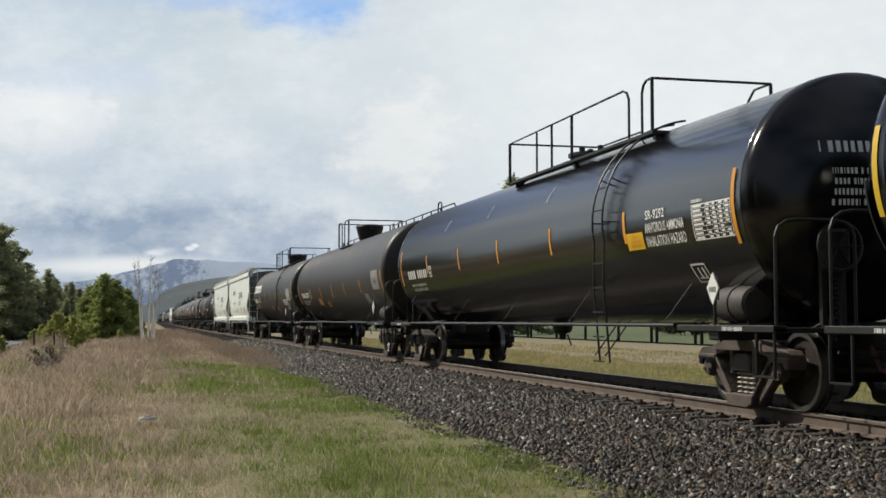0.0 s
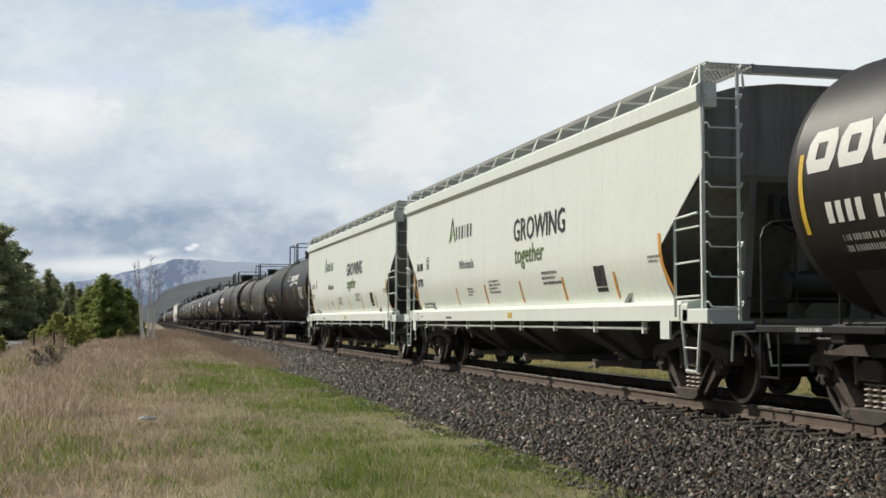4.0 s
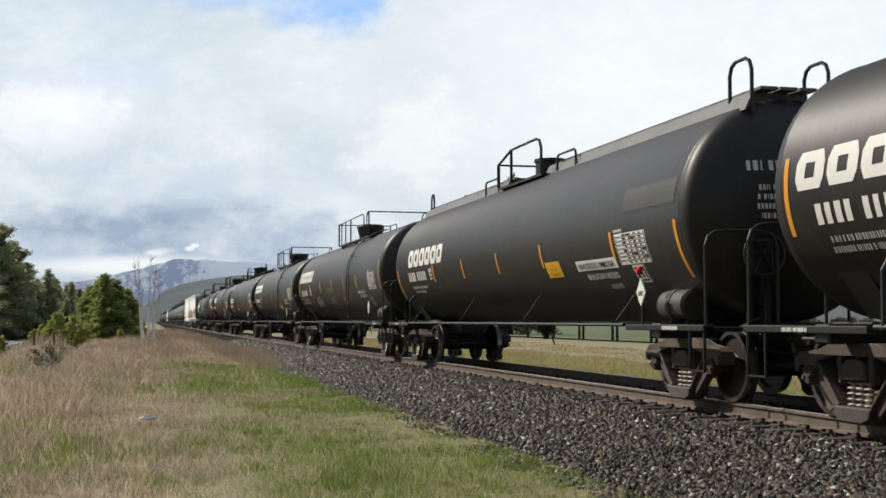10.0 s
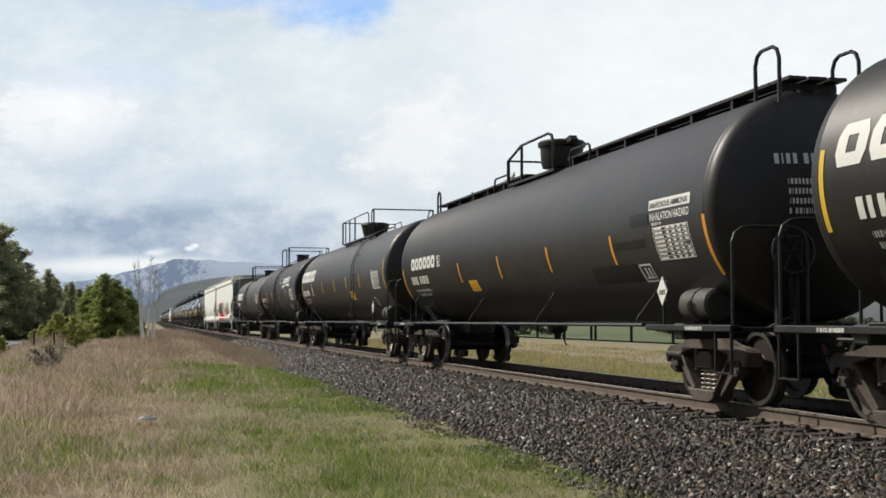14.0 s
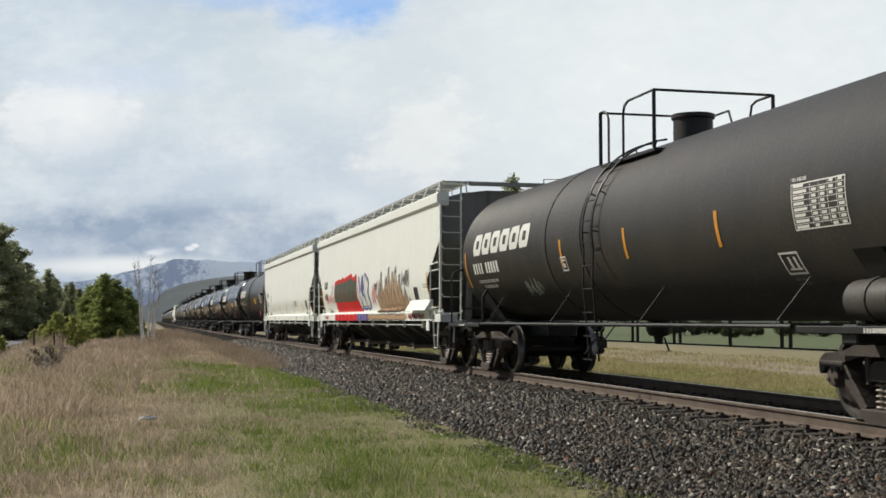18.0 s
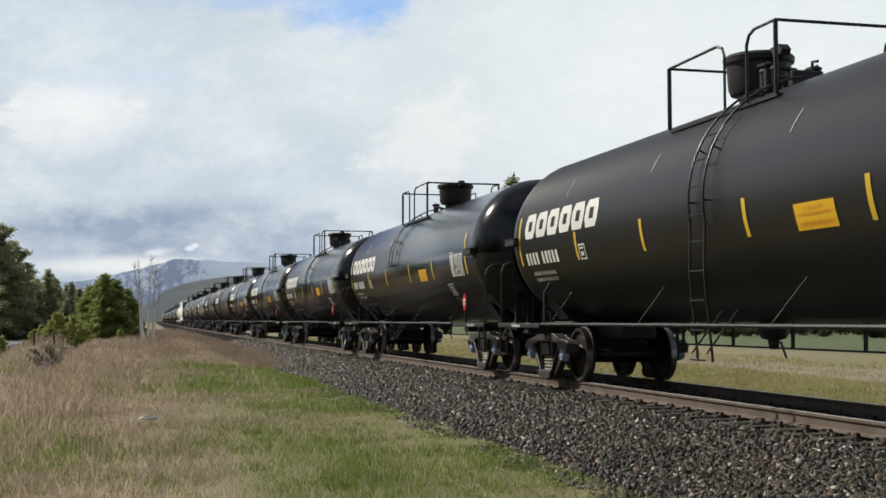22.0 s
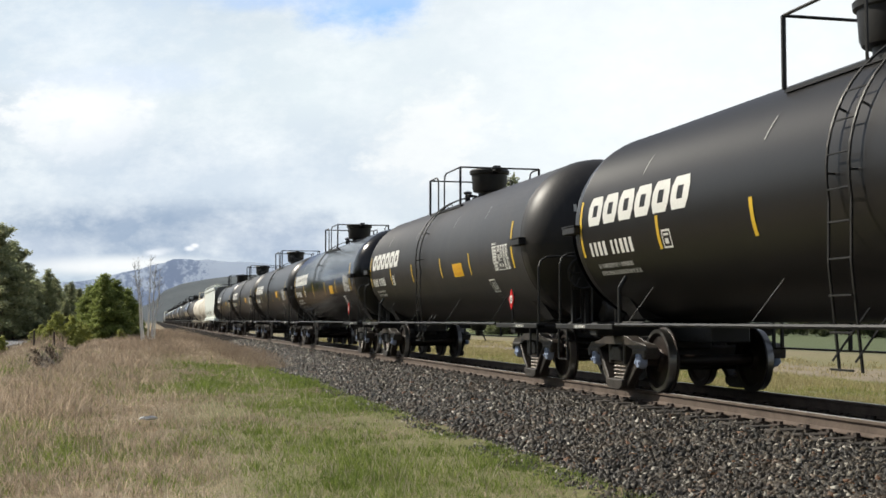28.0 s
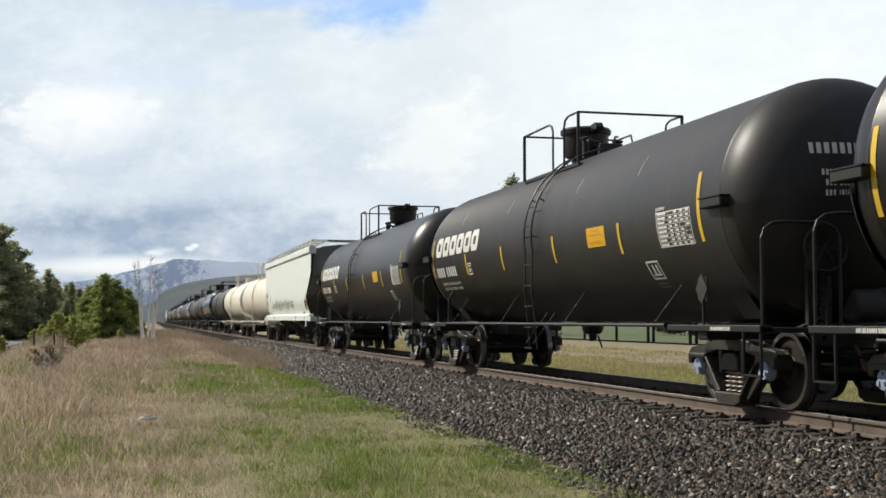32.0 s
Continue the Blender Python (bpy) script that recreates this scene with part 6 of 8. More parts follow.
def build_grass():
    r = np.random.RandomState(11)
    def field(n, lo, hi, y0, y1, power):
        return lo + (hi - lo) * r.rand(n), y0 + (y1 - y0) * r.rand(n) ** power
    def keep_view(d, y):
        rel = (d + 8.2) / y
        return (rel > -0.16) & (rel < 0.7)
    d, y = field(420000, -18, -3.75, 8, 75, 1.9)
    k = keep_view(d, y) & ~((np.abs(d - DITCH(y) + 0.2) < 0.75) & (y > 42) & (y < 66) & (r.rand(len(d)) < 0.92))
    d, y = d[k], y[k]
    # part of the blades stand in tufts, each with its own height and tone
    cd, cy = np.floor(d / 0.34), np.floor(y / 0.42)
    hash_a, hash_b = (np.abs(np.sin(cd * p + cy * q) * 43758.5) % 1 for p, q in ((12.99, 78.23), (39.35, 11.14)))
    tuft = r.rand(len(d)) < 0.5 * (hash_a > 0.35)
    d = np.where(tuft, (cd + 0.2 + 0.6 * hash_a) * 0.34 + 0.09 * r.normal(size=len(d)), d)
    y = np.where(tuft, (cy + 0.2 + 0.6 * hash_b) * 0.42 + 0.11 * r.normal(size=len(y)), y)
    patch = np.array([noise.noise((a * 0.45, b * 0.22, 3.3)) + 0.5 * noise.noise((a * 1.3, b * 0.8, 8.1)) for a, b in zip(d, y)])
    strip = 0.78 / (1 + np.exp(-(d + 7.5) / 0.4)) / (1 + np.exp((y - 47) / 3)) - 0.42
    strip += 0.3 * np.exp(-((d + 12.3) / 1.4) ** 2) * (y < 48)
    strip += 0.42 / (1 + np.exp(-(d + 5.0) / 0.25)) * (y < 44)
    strip -= 0.2 * np.exp(-((d + 7.1) / 0.7) ** 2 - ((y - 24) / 5) ** 2) - 0.3 * np.exp(-((y - 11) / 3) ** 2) * (d < -6.5)
    fresh = 0.85 * patch + 0.95 * strip + 0.6 * (hash_b - 0.5) + 1.3 * (r.rand(len(d)) - 0.5) > -0.09
    tall = np.where(d < -8.5, 1.3, 1.0) * np.where(y > 28, 1.35, 1.0)
    h = (0.03 + 0.085 * r.rand(len(d))) * tall * np.clip(1 + 0.9 * patch, 0.55, 1.7) * np.where(tuft, 0.9 + 0.7 * hash_b, 0.95)
    w = 0.003 + 0.0007 * y * (0.3 + 0.7 * r.rand(len(d)))
    build_blades("dry_grass", "dry", d[~fresh], y[~fresh], h[~fresh] * 1.25, w[~fresh], 2, "matted pale dry grass left from winter")
    build_blades("green_grass", "fresh", d[fresh], y[fresh], h[fresh] * 0.75, w[fresh], 3, "fresh green spring grass in patches")
    d, y = field(2600, -12.4, -10.9, 44, 62, 1.0)
    k = (np.abs(d - DITCH(y) + 0.35) < 0.6) & (np.array([noise.noise((a * 1.1, b * 0.5, 5.0)) for a, b in zip(d, y)]) > -0.1)
    d, y = d[k], y[k]
    build_blades("bramble", "bramble", d, y, 0.05 + 0.16 * r.rand(len(d)), 0.04 + 0.03 * r.rand(len(d)), 18, "dark dead bramble on the bank of the ditch")
    # bleached stalks standing above the turf
    d, y = field(20000, -13, -4.6, 9, 62, 1.5)
    k = keep_view(d, y) & (r.rand(len(d)) < np.where(d < -7, 1.0, 0.5))
    d, y = d[k], y[k]
    build_blades("straw_stalks", "straw", d, y, 0.08 + 0.22 * r.rand(len(d)) ** 2, 0.003 + 0.0003 * y, 14, "thin bleached straw standing in the grass")
    # taller stalks in the field and by the ditch
    d, y = field(7000, -11, -7.5, 20, 95, 1.2)
    k = keep_view(d, y) & ((d < -9) | (y > 40)) & ~((np.abs(d - DITCH(y)) < 0.4) & (y > 38))
    d, y = d[k], y[k]
    build_blades("tall_dry_grass", "dry", d, y, 0.18 + 0.3 * r.rand(len(d)), 0.006 + 0.0004 * y, 4, "tall brown stalks of last year's weeds")
    d, y = field(70000, -30, -4.0, 62, 190, 1.2)
    k = keep_view(d, y) & ~((np.abs(d - DITCH(y)) < 0.3) & (y < 90)) & ~((d < -15.5) & (d > -21))
    d, y = d[k], y[k]
    build_blades("far_dry_grass", "dry", d, y, (0.12 + 0.3 * r.rand(len(d))) * np.where(d < -11.5, 0.4, 1.0), 0.02 + 0.0006 * y, 8, "dry grass far along the field")
    d, y = field(17000, -9.5, -3.5, 44, 135, 1.0)
    lump = np.array([noise.noise((a * 0.5, b * 0.12, 6.0)) for a, b in zip(d, y)])
    k = lump + 0.35 * (r.rand(len(d)) - 0.5) > -0.05 + 0.3 * (y < 52)
    d, y = d[k], y[k]
    build_blades("weed_stalks", "weed", d, y, (0.25 + 0.4 * r.rand(len(d))) * (0.8 + 0.008 * (y - 44)), 0.005 + 0.0002 * y, 9, "red-brown dead weeds beside the track")
    d, y = field(1600, -14.4, -12.2, 62, 90, 1.0)
    k = np.array([noise.noise((a * 0.6, b * 0.2, 2.0)) for a, b in zip(d, y)]) > -0.1
    d, y = d[k], y[k]
    build_blades("weed_stalks", "weed", d, y, 0.3 + 0.5 * r.rand(len(d)), 0.014 + 0.0002 * y, 12, "russet brush on the bank of the ditch")
    d, y = field(15000, -4.6, -2.7, 40, 120, 1.15)
    build_blades("weed_stalks", "weed", d, y, 0.12 + 0.38 * r.rand(len(d)) * np.clip((y - 36) / 14, 0.3, 1), 0.006 + 0.00025 * y, 15, "thin brown weeds along the edge of the stones")
    d, y = field(130000, 3.3, 11.6, 12, 110, 1.35)
    lump = np.array([noise.noise((a * 0.5, b * 0.25, 12.0)) for a, b in zip(d, y)])
    straw = lump + 0.9 * (r.rand(len(d)) - 0.5) > -0.06 - 0.3 * (d > 9.5)
    tall = np.clip(1 + 0.8 * lump, 0.5, 1.7)
    build_blades("dry_grass", "hay", d[straw], y[straw], (0.06 + 0.14 * r.rand(straw.sum())) * tall[straw], 0.003 + 0.0005 * y[straw], 6, "pale dry grass behind the track")
    build_blades("green_grass", "meadow", d[~straw], y[~straw], (0.05 + 0.12 * r.rand((~straw).sum())) * tall[~straw], 0.003 + 0.0005 * y[~straw], 7, "yellow-green grass behind the track")
    d, y = field(26000, 11.4, 20, 16, 110, 1.2)
    lump = np.array([noise.noise((a * 0.7, b * 0.2, 15.0)) for a, b in zip(d, y)])
    k = lump + 0.5 * (r.rand(len(d)) - 0.5) > -0.02
    d, y = d[k], y[k]
    build_blades("dry_grass", "hay", d, y, 0.05 + 0.16 * r.rand(len(d)), 0.004 + 0.0006 * y, 21, "thin dry grass on the gravel behind the track")


# ---------------------------------------------------------------- trees
def conifer_meshes(key, h, spread, seed, count, tone, slim=1.0, bare=0.12, dense=1.0):
    r = np.random.RandomState(seed)
    bm = bmesh.new()
    pts = [(0.02 * h * 0.3 * math.sin(i), 0.015 * h * math.cos(2 * i) * 0.3, h * i / 6) for i in range(7)]
    for i in range(6):
        ra, rb = 0.016 * h * (1 - i / 6.3), 0.016 * h * (1 - (i + 1) / 6.3)
        A = [bm.verts.new((pts[i][0] + ra * math.cos(k * math.pi / 3), pts[i][1] + ra * math.sin(k * math.pi / 3), pts[i][2])) for k in range(6)]
        B = [bm.verts.new((pts[i + 1][0] + rb * math.cos(k * math.pi / 3), pts[i + 1][1] + rb * math.sin(k * math.pi / 3), pts[i + 1][2])) for k in range(6)]
        for k in range(6):
            bm.faces.new((A[k], A[(k + 1) % 6], B[(k + 1) % 6], B[k]))
    # limbs
    limbs = []
    n = int(60 * dense + h * 5)
    for i in range(n):
        t = bare + (1 - bare) * (i + r.rand()) / n
        a = r.rand() * 2 * math.pi
        ln = spread * (1 - t) ** (0.75 * slim) * (0.45 + 0.85 * r.rand() ** 1.3) + 0.12
        p0 = np.array([0, 0, t * h])
        p1 = p0 + np.array([math.cos(a) * ln, math.sin(a) * ln, ln * (0.15 - 0.35 * (1 - t))])
        limbs.append((p0, p1, ln))
        tube(bm, [tuple(p0), tuple(p1)], 0.003 * h * (1 - t) + 0.008, 4)
    trunk = finish(bm, "trunk", "bark")
    # needles: many small drooping sprays along the limbs
    lens = np.array([l[2] for l in limbs])
    pick = r.choice(len(limbs), count, p=lens / lens.sum())
    P0 = np.array([l[0] for l in limbs])[pick]
    P1 = np.array([l[1] for l in limbs])[pick]
    t = r.rand(count) ** 0.7
    c = P0 + (P1 - P0) * t[:, None] + r.normal(size=(count, 3)) * np.array([0.07, 0.07, 0.05]) * spread
    size = (0.05 + 0.07 * r.rand(count)) * (0.5 + 0.45 * spread)
    out = P1 - P0
    out /= np.linalg.norm(out, axis=1, keepdims=True) + 1e-6
    out = out + 0.9 * r.normal(size=(count, 3)) * np.array([1, 1, 0.6])
    out /= np.linalg.norm(out, axis=1, keepdims=True)
    side = np.cross(out, r.normal(size=(count, 3)))
    side /= np.linalg.norm(side, axis=1, keepdims=True)
    v = np.stack([c - out * size[:, None] * 0.6, c + side * size[:, None] * 0.45, c + out * size[:, None] * 1.3, c - side * size[:, None] * 0.45], 1).reshape(-1, 3)
    f = np.arange(count * 4).reshape(-1, 4)
    return trunk, scatter_mesh("crown", tone, v, f)


def bush_meshes(seed):
    """A low rounded shrub: bare stems and a few uneven lumps of small leaves."""
    r = np.random.RandomState(seed)
    bm = bmesh.new()
    n = 2600
    lumps = [(r.uniform(-1.5, 1.5), r.uniform(-0.8, 0.8), r.uniform(0.5, 1.2), r.uniform(0.5, 0.9)) for _ in range(7)]
    for x, y, z, s in lumps:
        tube(bm, [(0.3 * x, 0.3 * y, -0.2), (0.8 * x, 0.8 * y, 0.6 * z), (x, y, z + 0.4 * s)], 0.025, 5)
    k = r.randint(0, 7, n)
    L = np.array(lumps)[k]
    q = r.normal(size=(n, 3))
    q /= np.linalg.norm(q, axis=1, keepdims=True)
    p = L[:, :3] + q * (L[:, 3:] * r.rand(n, 1) ** 0.4) * np.array([1, 1, 0.8])
    p[:, 2] = np.maximum(p[:, 2], 0.05)
    a, b = r.normal(size=(n, 3)) * 0.07, r.normal(size=(n, 3)) * 0.07
    v = np.stack([p - a, p - b, p + a, p + b], 1).reshape(-1, 3)
    return finish(bm, "trunk", "bark"), scatter_mesh("crown", "shrub", v, np.arange(4 * n).reshape(-1, 4))


def tree(name, label, meshes, p, turn=0, scale=1.0, category="tree", group="", wide=1.0):
    t = tagged(new(name), label, category, group)
    t.matrix_basis = Matrix.LocRotScale(p, Euler((0, 0, turn)), (wide * scale, wide * scale, scale))
    part("trunk", meshes[0], t)
    part("crown", meshes[1], t)
    return t


def birch(p, h, seed, lean):
    r = random.Random(seed)
    t = tagged(new("birch_tree"), "bare pale birch with thin twigs", "tree", "bare birches")
    t.matrix_basis = pose(p.x, p.y, p.z)
    bm, tw = bmesh.new(), bmesh.new()
    pts, x, y = [], 0, 0
    for i in range(10):
        pts.append((x, y, h * i / 9))
        x += lean * h / 9 + r.uniform(-0.05, 0.05)
        y += r.uniform(-0.05, 0.05)
    for i in range(9):
        tube(bm, [pts[i], pts[i + 1]], 0.072 * (1 - i / 9.3) + 0.01, 6)
    for i in range(18):
        k = r.uniform(0.4, 1) * 8.9
        j = int(k)
        b = Vector(pts[j]).lerp(Vector(pts[min(9, j + 1)]), k - j)
        a, ln = r.uniform(0, 6.28), r.uniform(0.3, 1.0) * (1.25 - k / 9.5)
        q = b + Vector((math.cos(a) * ln * 0.6, math.sin(a) * ln * 0.6, ln * 0.8))
        tube(bm if i % 4 == 0 else tw, [b, b.lerp(q, 0.5) + Vector((0, 0, -0.03)), q], 0.008, 4)
        for _ in range(4):
            s = b.lerp(q, r.uniform(0.3, 1))
            tube(tw, [s, s + Vector((r.uniform(-0.3, 0.3), r.uniform(-0.3, 0.3), r.uniform(0.0, 0.35)))], 0.005, 3)
    part("trunk", finish(bm, "trunk", "birch"), t)
    part("crown", finish(tw, "crown", "twig"), t)


def build_trees():
    fir = [conifer_meshes(i, 10, 2.3, 20 + i, 17000, "fir", 1.15, 0.03, 1.6) for i in range(3)]
    pine = [conifer_meshes(i, 5, 1.75, 40 + i, 14000, "pine", 0.85, 0.0, 1.8) for i in range(3)]
    small = [conifer_meshes(i, 2, 0.7, 60 + i, 4200, "sprout", 0.9, 0.0) for i in range(2)]
    bushes = [bush_meshes(80 + i) for i in range(3)]
    rows = [(-5, 125, 9.0), (52, 128, 6.6), (85, 134, 7.4), (74, 145, 6.2), (100, 140, 6.6), (112, 152, 5.4), (126, 155, 6.6), (140, 160, 5.9), (60, 160, 5.6), (150, 165, 5.2), (30, 135, 7.5), (165, 170, 5.4), (118, 175, 6.8), (66, 140, 6.6), (94, 150, 7.0), (105, 165, 6.4), (132, 170, 6.2), (145, 150, 4.6), (70, 118, 4.6), (96, 120, 4.2), (118, 124, 4.0), (48, 150, 7.6), (20, 140, 8.6)]
    r = random.Random(4)
    for i, (px, d, h) in enumerate(rows):
        p = spot(px, d)
        p.z = ground_z(p.x, p.y) - 0.05
        tree("fir_tree", "tall dark green fir at the field edge", fir[i % 3], p, r.uniform(0, 6), h / 10, group="firs by the field", wide=r.uniform(1.15, 1.5))
    full = [conifer_meshes(i, 10, 3.1, 90 + i, 19000, "fir", 0.66, 0.06, 0.9) for i in range(2)]
    for i, (px, d, h) in enumerate([(-30, 118, 10.8), (2, 112, 10.5), (25, 117, 9.3), (40, 121, 7.4)]):
        p = spot(px, d)
        p.z = ground_z(p.x, p.y) - 0.05
        tree("pine_tree", "tall full-crowned dark pine at the field edge", full[i % 2], p, r.uniform(0, 6), h / 10, group="tall pines by the road")
    # the same belt of trees runs on along the road, past the edge of the view
    y = -40.0
    while y < 108:
        x = -31 - r.uniform(0, 9)
        p = Vector((x, y, ground_z(x, y) - 0.1))
        m = full[int(y) % 2] if r.random() < 0.5 else fir[int(y) % 3]
        tree("pine_tree" if m in full else "fir_tree", "tall dark conifer in the belt along the road", m, p, r.uniform(0, 6), r.uniform(0.95, 1.35), group="belt of conifers along the road", wide=r.uniform(1.1, 1.4))
        y += r.uniform(3.0, 5.0)
    for i, (px, d, h) in enumerate([(160, 98, 4.4), (184, 96, 5.2), (206, 97, 4.8), (226, 101, 4.2), (172, 102, 4.6), (196, 104, 4.7), (150, 104, 3.4), (236, 106, 3.4)]):
        p = spot(px, d)
        p.z = ground_z(p.x, p.y) - 0.05
        tree("pine_tree", "bushy young pine, green down to the ground", pine[i % 3], p, r.uniform(0, 6), h / 5, group="young pines by the field")
    for i, (px, d, h) in enumerate([(76, 82, 1.9), (90, 80, 2.1), (103, 81, 2.6), (116, 86, 1.8), (130, 84, 2.4), (142, 86, 2.0), (152, 88, 1.8), (4, 60, 1.4), (-12, 62, 1.8), (62, 88, 1.6), (215, 90, 1.4), (82, 70, 1.1), (134, 80, 1.3)]):
        p = spot(px, d)
        p.z = ground_z(p.x, p.y) - 0.45
        tree("pine_sapling", "light green pine sapling in dry grass", small[i % 2], p, r.uniform(0, 6), h / 2, "sapling", group="pine saplings")
    for i, (px, d, h, lean) in enumerate([(252, 84, 5.5, -0.11), (256, 85, 5.6, -0.05), (264, 86, 5.9, 0.0), (270, 84, 5.3, 0.035), (272, 85, 5.1, 0.09)]):
        p = spot(px, d)
        birch(p, h, 70 + i, lean)
    p = spot(905, 150)
    p.z = -0.8
    tree("fir_tree", "tall lone fir beyond the track", fir[1], p, 1.0, 19.2 / 10)
    for i, (px, d, h) in enumerate([(1300, 120, 1.6), (1330, 130, 1.4), (1535, 118, 2.2), (1560, 122, 2.0), (1215, 140, 2.2), (1260, 150, 2.6), (1385, 135, 1.8), (1420, 140, 2.4), (1450, 128, 1.6), (1490, 145, 2.6), (1180, 150, 2.2)]):
        p = spot(px, d, -0.7)
        tree("shrub", "dark low shrub in the far field", bushes[i % 3], p, r.uniform(0, 6), h / 2, "shrub", "shrubs in the field")


def build_small_things():
    road = grid_mesh("road", [-21, -19.5, -18, -16.5], list(np.arange(40, 300, 10.0)), lambda x, y: ground_z(x, y) + 0.06, "asphalt")
    tagged(road, "narrow grey asphalt road by the firs", "road", kind="structure")
    for i, (px, d, h) in enumerate([(62, 56, 0.85), (97, 64, 0.95)]):
        p = spot(px, d)
        bm = bmesh.new()
        tube(bm, [(0, 0, -0.3), (0.01, 0, h * 0.5), (0.0, 0.01, h)], 0.05, 7)
        ob = tagged(new("fence_post", finish(bm, "fence_post", "post")), "short weathered wooden fence post in the grass", "post", "fence posts")
        ob.matrix_basis = pose(p.x, p.y, ground_z(p.x, p.y))
    bm = bmesh.new()
    bmesh.ops.create_icosphere(bm, subdivisions=2, radius=1)
    for v in bm.verts:
        v.co = Vector((v.co.x * 0.13, v.co.y * 0.07, v.co.z * 0.03)) * (1 + 0.6 * noise.noise(v.co * 3))
    p = spot(265, 18.6)
    ob = tagged(new("litter", finish(bm, "litter", "litter")), "crumpled scrap of white plastic in the grass", "litter")
    ob.matrix_basis = pose(p.x, p.y, ground_z(p.x, p.y) + 0.13, 0, 0, 20)


def build_ties(bed):
    def tie(bm):
        box(bm, -1.32, 1.32, -0.11, 0.11, -0.36, -0.178, 0.012)
    def plate(bm):
        for s in (-1, 1):
            box(bm, s * 0.753 - 0.17, s * 0.753 + 0.17, -0.09, 0.09, -0.185, -0.166)
            for e in (-1, 1):
                box(bm, s * 0.753 + e * 0.11 - 0.022, s * 0.753 + e * 0.11 + 0.022, -0.07, -0.01, -0.18, -0.128)
                box(bm, s * 0.753 + e * 0.075 - 0.03, s * 0.753 + e * 0.075 + 0.025, 0.12, 0.15, -0.2, -0.14)
    r = random.Random(8)
    y, n = 4.0, 0
    far = bmesh.new()
    while y < 260:
        m = on_track(y + r.uniform(-0.03, 0.03)) @ pose(r.uniform(-0.04, 0.04), 0, r.uniform(-0.01, 0.0), 0, 0, r.uniform(-0.7, 0.7))
        if n < 150:
            t = part("tie", mesh("tie", "tie", tie), bed, "", m)
            if n < 90:
                part("tie_plate", mesh("tie_plate", "truck", plate), t)
        else:
            q = bmesh.new()
            box(q, -1.3, 1.3, -0.11, 0.11, -0.36, -0.19)
            bmesh.ops.transform(q, matrix=m, verts=q.verts)
            tmp = bpy.data.meshes.new("t")
            q.to_mesh(tmp)
            q.free()
            far.from_mesh(tmp)
            bpy.data.meshes.remove(tmp)
        y += 0.51
        n += 1
    ob = part("far_ties", finish(far, "far_ties", "tie"), bed)
    ob["kind"] = "stuff"


# ---------------------------------------------------------------- the train: kind, front and rear at 0 s, and what sets each car apart
BLACK = "black tank car with white stencils, running on the track"


